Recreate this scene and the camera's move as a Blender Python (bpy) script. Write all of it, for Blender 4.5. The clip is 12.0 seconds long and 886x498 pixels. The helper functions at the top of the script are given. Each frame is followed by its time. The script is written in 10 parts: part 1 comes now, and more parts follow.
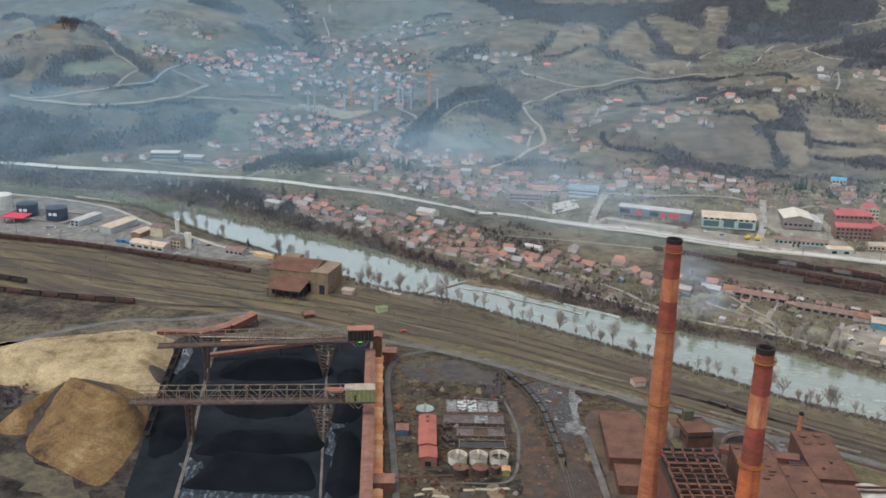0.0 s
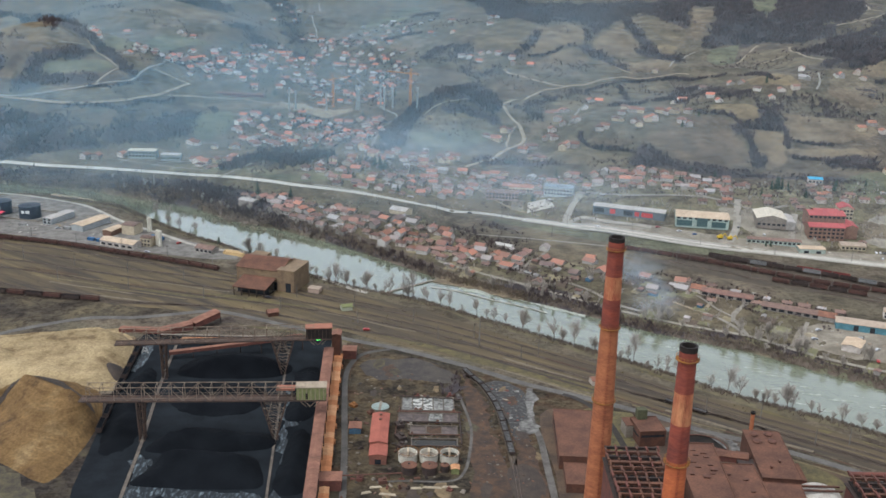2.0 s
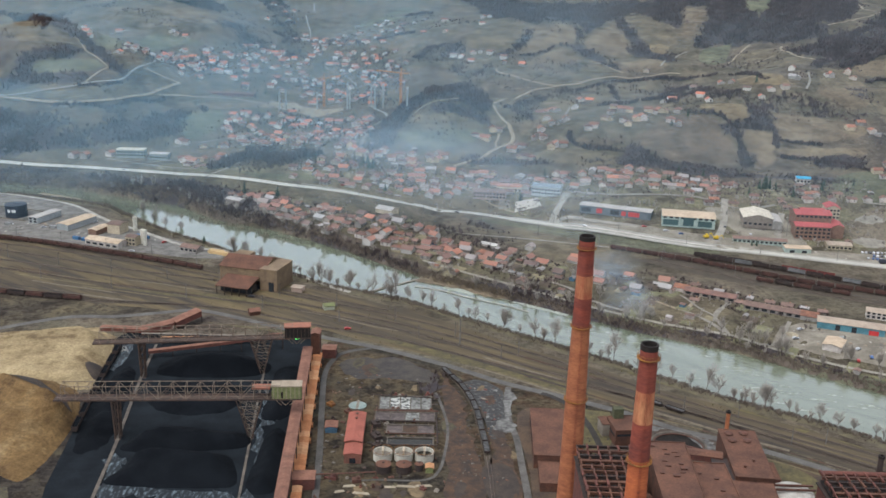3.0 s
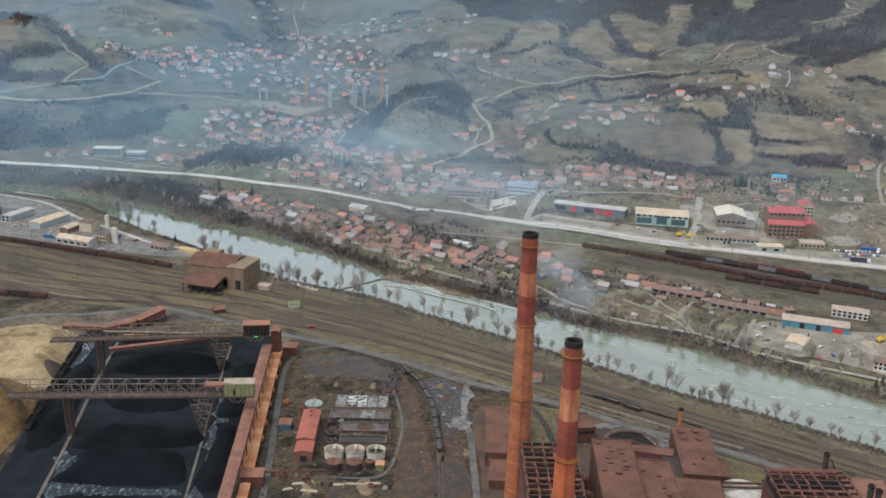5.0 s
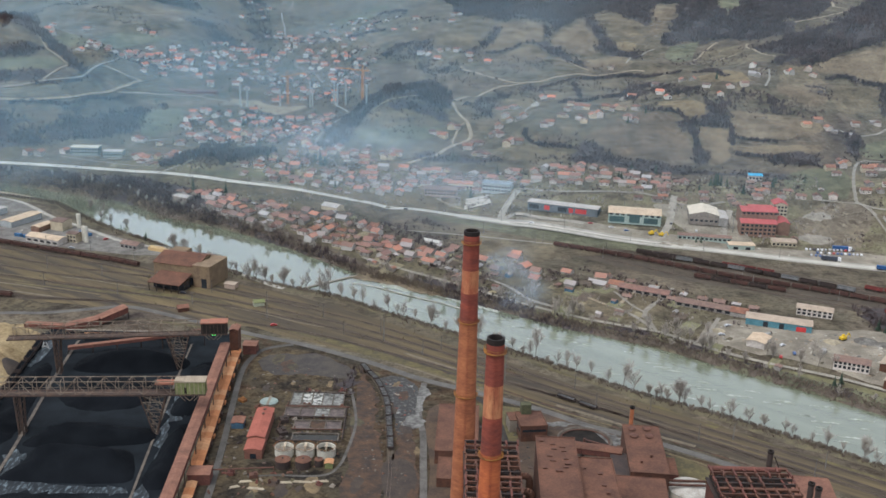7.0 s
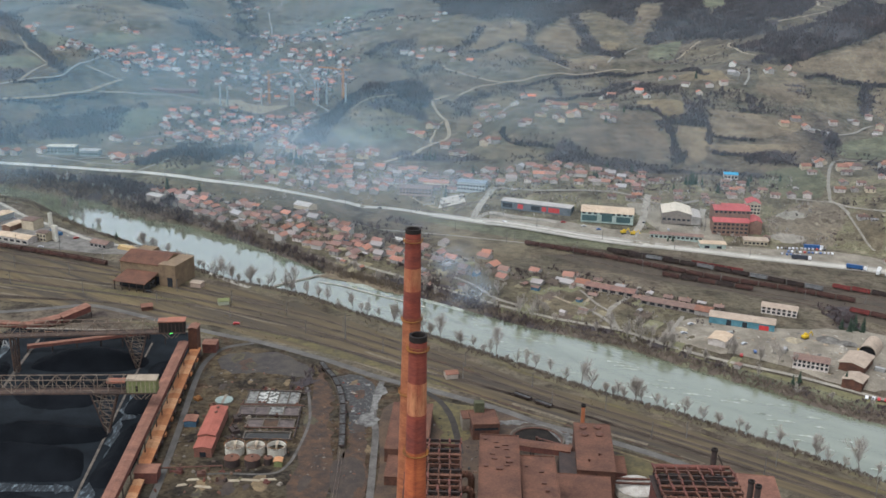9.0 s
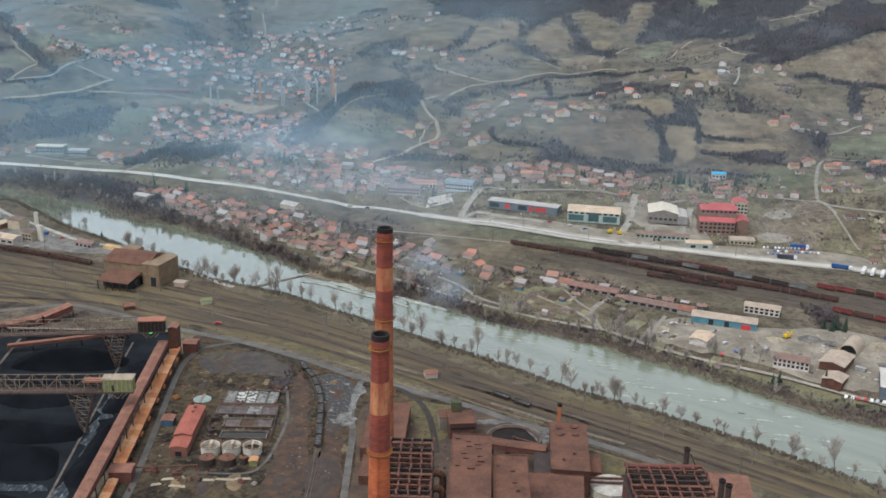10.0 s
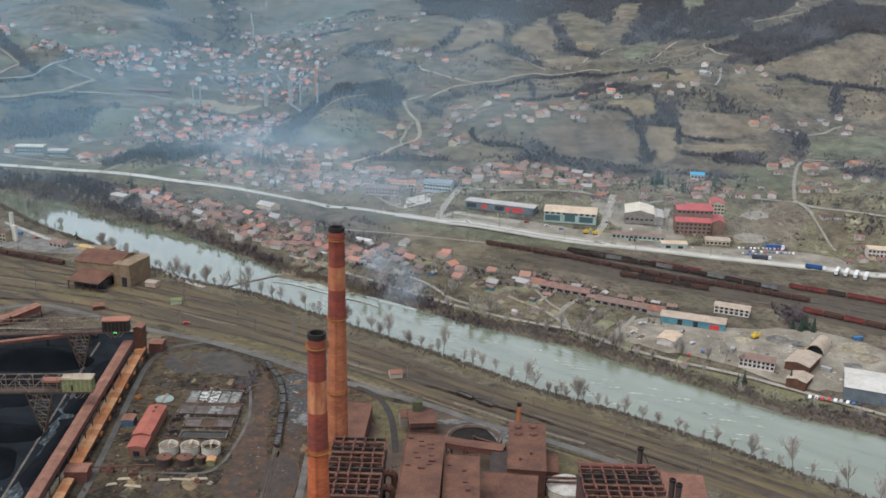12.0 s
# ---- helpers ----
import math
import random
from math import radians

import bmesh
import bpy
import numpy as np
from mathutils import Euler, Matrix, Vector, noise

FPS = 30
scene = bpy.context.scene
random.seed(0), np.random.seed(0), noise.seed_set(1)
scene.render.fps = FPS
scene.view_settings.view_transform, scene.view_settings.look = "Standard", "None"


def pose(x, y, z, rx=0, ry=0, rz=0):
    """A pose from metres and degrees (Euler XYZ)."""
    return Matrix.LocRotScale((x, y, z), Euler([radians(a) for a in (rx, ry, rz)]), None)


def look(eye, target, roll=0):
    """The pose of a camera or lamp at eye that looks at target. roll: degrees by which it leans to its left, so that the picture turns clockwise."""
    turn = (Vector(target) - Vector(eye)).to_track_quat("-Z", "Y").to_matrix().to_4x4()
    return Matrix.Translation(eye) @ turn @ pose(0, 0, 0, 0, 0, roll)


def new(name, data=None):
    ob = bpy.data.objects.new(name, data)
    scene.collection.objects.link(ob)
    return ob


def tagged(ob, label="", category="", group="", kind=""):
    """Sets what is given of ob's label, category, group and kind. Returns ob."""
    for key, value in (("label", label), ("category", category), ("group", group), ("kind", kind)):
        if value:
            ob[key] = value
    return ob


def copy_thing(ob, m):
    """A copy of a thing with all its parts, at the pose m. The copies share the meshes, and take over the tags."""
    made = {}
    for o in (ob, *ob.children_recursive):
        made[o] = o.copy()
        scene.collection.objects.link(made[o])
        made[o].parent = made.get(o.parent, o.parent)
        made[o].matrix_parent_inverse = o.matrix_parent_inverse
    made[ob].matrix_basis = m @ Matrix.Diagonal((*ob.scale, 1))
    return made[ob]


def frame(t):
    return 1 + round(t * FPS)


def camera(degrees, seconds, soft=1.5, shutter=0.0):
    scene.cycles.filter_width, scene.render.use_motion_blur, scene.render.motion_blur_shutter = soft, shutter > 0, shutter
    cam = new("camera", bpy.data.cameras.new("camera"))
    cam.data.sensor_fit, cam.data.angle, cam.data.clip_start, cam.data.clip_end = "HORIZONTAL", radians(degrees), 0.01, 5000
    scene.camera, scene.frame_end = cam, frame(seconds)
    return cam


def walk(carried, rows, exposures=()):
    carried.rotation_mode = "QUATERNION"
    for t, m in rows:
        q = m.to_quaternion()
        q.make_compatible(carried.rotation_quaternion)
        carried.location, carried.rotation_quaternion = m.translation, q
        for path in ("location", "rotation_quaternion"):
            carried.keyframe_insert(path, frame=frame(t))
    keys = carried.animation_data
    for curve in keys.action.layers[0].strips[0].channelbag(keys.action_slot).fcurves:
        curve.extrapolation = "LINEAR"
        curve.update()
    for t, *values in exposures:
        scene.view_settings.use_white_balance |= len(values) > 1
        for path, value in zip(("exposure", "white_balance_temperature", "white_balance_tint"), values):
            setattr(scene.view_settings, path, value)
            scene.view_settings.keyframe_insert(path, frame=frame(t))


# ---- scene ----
cam = camera(48.0, 12.0, soft=1.6)
ROWS = [
    (0.0, 0.0, 0.0, 243.87, 72.694, -1.432, 0.446),
    (0.5, 5.73, 0.07, 243.81, 72.688, -1.451, 0.471),
    (1.0, 11.92, 0.14, 243.75, 72.681, -1.479, 0.49),
    (1.5, 18.0, 0.21, 243.69, 72.669, -1.523, 0.522),
    (2.0, 24.17, 0.28, 243.64, 72.672, -1.56, 0.531),
    (2.5, 30.4, 0.34, 243.59, 72.669, -1.583, 0.548),
    (3.0, 36.49, 0.41, 243.53, 72.657, -1.578, 0.562),
    (5.0, 60.26, 0.64, 243.28, 72.612, -1.553, 0.587),
    (5.5, 66.27, 0.69, 243.22, 72.607, -1.543, 0.599),
    (6.0, 72.54, 0.74, 243.18, 72.584, -1.539, 0.604),
    (6.5, 78.37, 0.79, 243.13, 72.589, -1.537, 0.618),
    (7.0, 84.74, 0.83, 243.1, 72.59, -1.534, 0.63),
    (9.0, 109.0, 0.98, 242.99, 72.577, -1.504, 0.643),
    (9.5, 114.76, 1.02, 242.97, 72.575, -1.491, 0.652),
    (10.0, 120.79, 1.06, 242.95, 72.578, -1.489, 0.65),
    (10.5, 126.62, 1.1, 242.93, 72.571, -1.499, 0.65),
    (11.0, 132.88, 1.14, 242.92, 72.591, -1.522, 0.598),
    (11.5, 136.96, 1.17, 242.87, 72.622, -1.529, 0.577),
    (12.0, 140.07, 1.19, 242.79, 72.639, -1.531, 0.575),
]
walk(cam, [(t, pose(x, y, z, rx, ry, rz)) for t, x, y, z, rx, ry, rz in ROWS])

# ---- light ----
from mathutils.geometry import delaunay_2d_cdt

SUN_UP, SUN_TURN = 64.0, 229.0
world = bpy.data.worlds.new("overcast_sky")
scene.world = world
world.use_nodes = True
wn = world.node_tree
sky = wn.nodes.new("ShaderNodeTexSky")
sky.sky_type, sky.sun_disc = "NISHITA", False
sky.sun_elevation, sky.sun_rotation = radians(SUN_UP), radians(SUN_TURN)
sky.air_density, sky.dust_density, sky.ozone_density = 1.0, 1.8, 1.5
grey = wn.nodes.new("ShaderNodeHueSaturation")
grey.inputs["Saturation"].default_value = 0.36
wn.links.new(sky.outputs[0], grey.inputs["Color"])
wn.links.new(grey.outputs[0], wn.nodes["Background"].inputs[0])
wn.nodes["Background"].inputs[1].default_value = 0.15
sun_data = bpy.data.lights.new("sun", "SUN")
sun_data.energy, sun_data.angle, sun_data.color = 1.1, radians(50), (0.945, 0.98, 1.0)
sun = new("sun", sun_data)
sun.matrix_world = look((-302, -262, 900), (0, 0, 900 - 400 * math.tan(radians(SUN_UP))))
scene.view_settings.exposure = 0.77

# ---- materials ----
MATS = {}


def mat(name, a, b=None, rough=0.9, size=6.0, fine=0.6, bump=0.0, metal=0.0, vary=0.0, spec=0.3, streak=None, cut=(0.35, 0.65), spin=0.0):
    """A weathered surface: two colours mixed by broad patches, broken by fine grain."""
    if name in MATS:
        return MATS[name]
    m = bpy.data.materials.new(name)
    m.use_nodes = True
    nt = m.node_tree
    N, Lk = nt.nodes, nt.links
    bs = N["Principled BSDF"]
    bs.inputs["Roughness"].default_value = rough
    bs.inputs["Metallic"].default_value = metal
    bs.inputs["Specular IOR Level"].default_value = spec
    b = b or tuple(c * 0.7 for c in a)
    geo = N.new("ShaderNodeNewGeometry")
    src = geo.outputs["Position"]
    if streak:
        mp = N.new("ShaderNodeMapping")
        mp.inputs["Scale"].default_value = streak
        if spin:
            turn = N.new("ShaderNodeMapping")
            turn.inputs["Rotation"].default_value = (0, 0, radians(spin))
            Lk.new(src, turn.inputs[0])
            src = turn.outputs[0]
        Lk.new(src, mp.inputs[0])
        src = mp.outputs[0]

    def noise_tex(scale, detail):
        n = N.new("ShaderNodeTexNoise")
        n.inputs["Scale"].default_value = scale
        n.inputs["Detail"].default_value = detail
        n.inputs["Roughness"].default_value = 0.6
        Lk.new(src, n.inputs["Vector"])
        return n.outputs[0]

    def ramp(x, lo, hi, c0, c1):
        r = N.new("ShaderNodeValToRGB")
        r.color_ramp.elements[0].position, r.color_ramp.elements[1].position = lo, hi
        r.color_ramp.elements[0].color, r.color_ramp.elements[1].color = (*c0, 1), (*c1, 1)
        Lk.new(x, r.inputs[0])
        return r.outputs[0]

    def mixed(kind, fac, x, y):
        mx = N.new("ShaderNodeMix")
        mx.data_type, mx.blend_type = "RGBA", kind
        mx.inputs[0].default_value = fac
        Lk.new(x, mx.inputs[6])
        Lk.new(y, mx.inputs[7])
        return mx.outputs[2]

    broad = ramp(noise_tex(1.0 / size, 4.0), cut[0], cut[1], a, b)
    grain = noise_tex(1.0 / fine, 3.0)
    col = mixed("MULTIPLY", 0.8, broad, ramp(grain, 0.25, 0.75, (0.62, 0.62, 0.62), (1.25, 1.25, 1.25)))
    if vary:
        info = N.new("ShaderNodeObjectInfo")
        col = mixed("MULTIPLY", 1.0, col, ramp(info.outputs["Random"], 0.0, 1.0, (1 - vary,) * 3, (1 + vary, 1 + vary * 0.8, 1 + vary * 0.7)))
    Lk.new(col, bs.inputs["Base Color"])
    if bump:
        bp = N.new("ShaderNodeBump")
        bp.inputs["Strength"].default_value = 0.8
        bp.inputs["Distance"].default_value = bump
        Lk.new(grain, bp.inputs["Height"])
        Lk.new(bp.outputs[0], bs.inputs["Normal"])
    MATS[name] = m
    return m


def land_mat(name, stops, broad=0.012, specks=0.5, terrace=0.35, mid=0.8):
    """Winter ground: drifts of turf and soil, faint terraces along the contours, and specks of scrub and dead weeds."""
    m = bpy.data.materials.new(name)
    m.use_nodes = True
    nt = m.node_tree
    N, Lk = nt.nodes, nt.links
    bs = N["Principled BSDF"]
    bs.inputs["Roughness"].default_value = 0.95
    bs.inputs["Specular IOR Level"].default_value = 0.15
    geo = N.new("ShaderNodeNewGeometry")

    def noise_tex(scale, detail, rough=0.6, stretch=None):
        n = N.new("ShaderNodeTexNoise")
        n.inputs["Scale"].default_value = scale
        n.inputs["Detail"].default_value = detail
        n.inputs["Roughness"].default_value = rough
        src = geo.outputs["Position"]
        if stretch:
            mp = N.new("ShaderNodeMapping")
            mp.inputs["Scale"].default_value = stretch
            Lk.new(src, mp.inputs[0])
            src = mp.outputs[0]
        Lk.new(src, n.inputs["Vector"])
        return n.outputs[0]

    def ramp(x, rows):
        r = N.new("ShaderNodeValToRGB")
        el = r.color_ramp.elements
        while len(el) < len(rows):
            el.new(0.5)
        for e, (p, c) in zip(el, rows):
            e.position, e.color = p, (*c, 1)
        Lk.new(x, r.inputs[0])
        return r.outputs[0]

    def mixed(kind, fac, x, y):
        mx = N.new("ShaderNodeMix")
        mx.data_type, mx.blend_type = "RGBA", kind
        mx.inputs[0].default_value = fac
        Lk.new(x, mx.inputs[6])
        Lk.new(y, mx.inputs[7])
        return mx.outputs[2]

    col = ramp(noise_tex(broad, 5), stops)
    col = mixed("MULTIPLY", mid, col, ramp(noise_tex(0.05, 6, 0.7), [(0.36, (0.5, 0.47, 0.46)), (0.5, (0.95, 0.95, 0.95)), (0.7, (1.3, 1.26, 1.16))]))
    col = mixed("MULTIPLY", terrace, col, ramp(noise_tex(1.0, 3, 0.5, (0.012, 0.012, 0.45)), [(0.4, (0.55, 0.53, 0.5)), (0.58, (1.2, 1.2, 1.18))]))
    col = mixed("MULTIPLY", specks, col, ramp(noise_tex(0.24, 4, 0.65), [(0.42, (0.36, 0.31, 0.31)), (0.5, (1.0, 1.0, 1.0))]))
    col = mixed("MULTIPLY", 0.85, col, ramp(noise_tex(0.7, 5, 0.75), [(0.3, (0.55, 0.53, 0.5)), (0.7, (1.28, 1.28, 1.22))]))
    Lk.new(col, bs.inputs["Base Color"])
    bp = N.new("ShaderNodeBump")
    bp.inputs["Distance"].default_value = 0.8
    Lk.new(noise_tex(0.35, 5), bp.inputs["Height"])
    Lk.new(bp.outputs[0], bs.inputs["Normal"])
    MATS[name] = m
    return m


def water_mat():
    m = bpy.data.materials.new("river_water")
    m.use_nodes = True
    nt = m.node_tree
    N, Lk = nt.nodes, nt.links
    bs = N["Principled BSDF"]
    bs.inputs["Roughness"].default_value = 0.08
    bs.inputs["IOR"].default_value = 1.4
    bs.inputs["Coat Weight"].default_value = 1.0
    bs.inputs["Coat Roughness"].default_value = 0.04
    bs.inputs["Coat IOR"].default_value = 1.85
    geo = N.new("ShaderNodeNewGeometry")
    # silt drifts along the current
    flow = N.new("ShaderNodeMapping")
    flow.inputs["Rotation"].default_value = (0, 0, radians(37))
    Lk.new(geo.outputs["Position"], flow.inputs[0])
    drawn = N.new("ShaderNodeMapping")
    drawn.inputs["Scale"].default_value = (0.15, 1, 1)
    Lk.new(flow.outputs[0], drawn.inputs[0])
    silt = N.new("ShaderNodeTexNoise")
    silt.inputs["Scale"].default_value, silt.inputs["Detail"].default_value = 0.09, 6
    Lk.new(drawn.outputs[0], silt.inputs["Vector"])
    tint = N.new("ShaderNodeValToRGB")
    tint.color_ramp.elements[0].position, tint.color_ramp.elements[1].position = 0.35, 0.68
    tint.color_ramp.elements[0].color, tint.color_ramp.elements[1].color = (0.125, 0.145, 0.098, 1), (0.17, 0.192, 0.135, 1)
    Lk.new(silt.outputs[0], tint.inputs[0])
    Lk.new(tint.outputs[0], bs.inputs["Base Color"])
    # still pool above the weir, broken water below it
    sep = N.new("ShaderNodeSeparateXYZ")
    Lk.new(geo.outputs["Position"], sep.inputs[0])
    calm = N.new("ShaderNodeMapRange")
    calm.inputs["From Min"].default_value, calm.inputs["From Max"].default_value = 0, 140
    calm.inputs["To Min"].default_value, calm.inputs["To Max"].default_value = 0.03, 0.4
    Lk.new(sep.outputs[0], calm.inputs[0])
    n = N.new("ShaderNodeTexNoise")
    n.inputs["Scale"].default_value, n.inputs["Detail"].default_value = 0.5, 4
    Lk.new(geo.outputs["Position"], n.inputs["Vector"])
    bp = N.new("ShaderNodeBump")
    bp.inputs["Distance"].default_value = 0.5
    Lk.new(calm.outputs[0], bp.inputs["Strength"])
    Lk.new(n.outputs[0], bp.inputs["Height"])
    Lk.new(bp.outputs[0], bs.inputs["Normal"])
    return m


LAND = land_mat("winter_land", [(0.3, (0.082, 0.067, 0.06)), (0.45, (0.146, 0.123, 0.096)), (0.56, (0.114, 0.102, 0.077)), (0.7, (0.185, 0.153, 0.115))], terrace=0.3, mid=1.0)
WATER = water_mat()
GRAVEL = mat("pale_gravel", (0.27, 0.246, 0.207), (0.175, 0.158, 0.133), size=5, fine=0.8)
ASPHALT = mat("worn_asphalt", (0.135, 0.127, 0.115), (0.085, 0.08, 0.074), size=9, fine=0.7)
PALE_ROAD = mat("pale_road", (0.50, 0.47, 0.405), (0.38, 0.36, 0.31), size=14, fine=1.2)
DIRT = mat("dirt_track", (0.31, 0.25, 0.175), (0.205, 0.163, 0.115), size=6, fine=0.8)
BALLAST = mat("rail_ballast", (0.088, 0.07, 0.05), (0.058, 0.047, 0.037), size=8, fine=0.5)
STEEL = mat("rail_steel", (0.20, 0.15, 0.12), (0.12, 0.09, 0.075), rough=0.5, metal=0.6, size=8)
COAL = mat("coal", (0.0032, 0.0044, 0.0062), (0.0062, 0.008, 0.0105), rough=0.95, spec=0.1, size=12, fine=0.5, bump=0.3)
COAL_FLOOR = mat("coal_dust_floor", (0.0115, 0.0155, 0.0195), (0.0052, 0.0073, 0.0098), rough=0.9, spec=0.15, size=10, fine=0.8)
SAND = land_mat("sand", [(0.33, (0.075, 0.052, 0.033)), (0.46, (0.15, 0.093, 0.044)), (0.58, (0.165, 0.104, 0.048)), (0.7, (0.2, 0.14, 0.076))], 0.05, 0.16, 0.45, 0.5)
PALE_SAND = land_mat("pale_sand", [(0.34, (0.20, 0.145, 0.083)), (0.46, (0.30, 0.23, 0.135)), (0.66, (0.36, 0.285, 0.175))], 0.05, 0.12, 0.3, 0.35)
SOIL = mat("dark_soil", (0.068, 0.051, 0.04), (0.04, 0.033, 0.029), size=7, fine=0.6, bump=0.2)
RUST_SOIL = mat("rust_brown_soil", (0.092, 0.053, 0.032), (0.04, 0.031, 0.026), size=5, fine=0.7, bump=0.2)
RUST_ROOF = mat("rust_dusted_roof", (0.15, 0.07, 0.045), (0.088, 0.044, 0.031), size=9, fine=0.9)
RUST_WALL = mat("rust_dusted_wall", (0.125, 0.056, 0.036), (0.07, 0.036, 0.027), size=4, fine=0.7)
RUST_STEEL = mat("rusty_steel", (0.13, 0.058, 0.04), (0.075, 0.04, 0.031), rough=0.8, size=3, fine=0.4)
DARK_STEEL = mat("dark_sooty_steel", (0.06, 0.04, 0.034), (0.035, 0.028, 0.026), rough=0.8, size=3, fine=0.4)
TRUSS = mat("weathered_truss_steel", (0.245, 0.20, 0.15), (0.12, 0.078, 0.055), rough=0.75, size=4, fine=0.5)
ORANGE = mat("faded_orange_sheet", (0.34, 0.145, 0.095), (0.26, 0.11, 0.075), size=4, fine=0.7)
ORANGE_TAN = mat("tan_orange_sheet", (0.56, 0.28, 0.12), (0.48, 0.20, 0.085), size=5, fine=0.7)
BRICK_ORANGE = mat("chimney_orange", (0.37, 0.135, 0.062), (0.25, 0.085, 0.043), size=5, fine=0.9, streak=(0.5, 0.5, 1.4))
BRICK_RED = mat("chimney_red", (0.24, 0.058, 0.038), (0.15, 0.042, 0.032), size=5, fine=0.9, streak=(0.5, 0.5, 1.4))
SOOT = mat("soot", (0.022, 0.016, 0.014), (0.014, 0.012, 0.011))
YELLOW_RAIL = mat("ochre_rail", (0.30, 0.13, 0.03), (0.16, 0.07, 0.03))
CONCRETE = mat("stained_concrete", (0.26, 0.225, 0.18), (0.17, 0.145, 0.12), size=5, fine=0.6)
DARK_WATER = mat("dark_basin_water", (0.022, 0.02, 0.016), (0.035, 0.03, 0.022), rough=0.15)
GLASS_DARK = mat("dark_window_glass", (0.03, 0.035, 0.042), (0.02, 0.024, 0.03), rough=0.2, spec=0.5)

# ---- land ----
# broad rises and hollows of the valley side: centre x, y, radius, height
HILLS = [
    (-120, 840, 130, -8.7), (60, 872, 110, -39.2), (230, 840, 110, -11.9), (420, 840, 120, -18.5), (-300, 976, 110, -13.4),
    (-420, 1208, 110, 60.1), (-200, 1208, 110, -31.9), (0, 1124, 70, -7.3), (110, 1008, 90, -19.1), (240, 1092, 80, 17.1),
    (320, 1008, 110, -23.2), (420, 1134, 100, 38.3), (520, 1008, 130, -9.1), (-330, 1449, 180, 9.8), (-100, 1365, 130, -29.5),
    (-160, 1544, 120, -37.2), (60, 1323, 100, -18.2), (150, 1491, 100, 17.9),
]
HILLS += [
    (300, 1302, 110, -10.3), (500, 1344, 100, 9.4), (620, 1260, 110, 63.0), (250, 1470, 90, 4.2), (420, 1554, 150, 28.7),
    (680, 1470, 200, 40.9), (-330, 1732, 220, -6.3), (0, 1732, 180, 3.0), (300, 1890, 250, -24.2), (-280, 2184, 200, -69.3),
    (600, 1942, 300, 47.3), (-600, 1995, 300, 54.3), (-560, 1260, 130, 42.5), (-430, 1134, 90, -63.8), (600, 840, 120, 19.2),
    (-60, 1008, 110, -5.7), (25, 1150, 70, 18.3), (-300, 1166, 80, 5.9),
]
HILLS += [
    (-440, 1120, 130, 58.8), (-200, 1800, 130, -39.2), (-440, 1580, 190, 37.3), (-60, 1160, 90, -22.6), (-300, 1160, 40, -17.9),
    (580, 1360, 40, -25.7), (-200, 1200, 60, 30.6), (20, 1140, 40, 19.4), (160, 1200, 130, -19.7), (120, 1600, 130, 17.8),
    (-400, 1220, 40, -21.9), (420, 1420, 90, -12.5), (-220, 1080, 90, -14.4), (-400, 1080, 60, 28.6), (420, 1100, 60, -16.2),
    (100, 1080, 40, -14.2), (500, 1600, 40, -13.9), (-340, 1900, 60, -15.4), (480, 1220, 60, 10.5), (-220, 1740, 60, -17.5),
    (560, 1440, 40, 11.0), (-220, 1440, 90, -9.1), (220, 1060, 60, 10.4), (100, 1360, 60, 8.3), (320, 1340, 40, 10.5),
]
RAMP = (55.01220472, -34.25155981)
NEAR_BANK = [(-3000, 2000), (-700, 1010), (-425, 920), (-369, 915), (-309, 896), (-274, 883), (-224, 831), (-192, 800), (-153, 771), (-96, 721), (-50, 683), (7, 658), (56, 621), (107, 583), (150, 551), (197, 512), (238, 487), (282, 455), (336, 410), (500, 290), (3000, -1500)]
FAR_BANK = [(-3000, 2060), (-700, 1055), (-444, 964), (-383, 954), (-324, 942), (-279, 920), (-215, 899), (-168, 851), (-109, 821), (-68, 791), (-29, 755), (20, 708), (72, 672), (107, 651), (161, 613), (218, 583), (273, 540), (331, 493), (374, 472), (500, 380), (3000, -1380)]


def ease(a):
    a = np.clip(a, 0, 1)
    return a * a * (3 - 2 * a)


def bank_y(bank, x):
    return np.interp(x, [p[0] for p in bank], [p[1] for p in bank])


def land(x, y):
    """Height of the land, before the river bed is cut into it."""
    x, y = np.asarray(x, float), np.asarray(y, float)
    w = 0.551 * x + 0.835 * y + 0.25 * np.clip(-x - 220, 0, None)
    far = np.minimum(w - 625, y - 765)
    z = 2 + 4 * ease((w - 612) / 25) + RAMP[0] * np.clip(far / 200, 0, None) + RAMP[1] * np.clip((far - 130) / 200, 0, None)
    lift = ease((w - 635) / 140)
    for cx, cy, r, h in HILLS:
        z = z + h * lift * np.exp(-((x - cx) ** 2 + (y - cy) ** 2) / (r * r))
    z = z + 150 * ease((y - 2000) / 900)
    relief = np.sin(x * 0.061 + 1.7 * np.sin(y * 0.031)) * np.sin(y * 0.053 + 1.3 * np.sin(x * 0.027)) + 0.5 * np.sin(x * 0.13 + y * 0.09) * np.sin(y * 0.12 - x * 0.05)
    z = z + 1.6 * relief * ease((far - 120) / 200)
    return np.maximum(z, 1.6)


def ground_height(x, y):
    z = land(x, y)
    d = np.minimum(np.asarray(y) - bank_y(NEAR_BANK, x), bank_y(FAR_BANK, x) - np.asarray(y)) * 0.8
    return z + (-3.0 - z) * ease((d + 4) / 12)


def gz(x, y):
    return float(ground_height(np.array([x], float), np.array([y], float))[0])


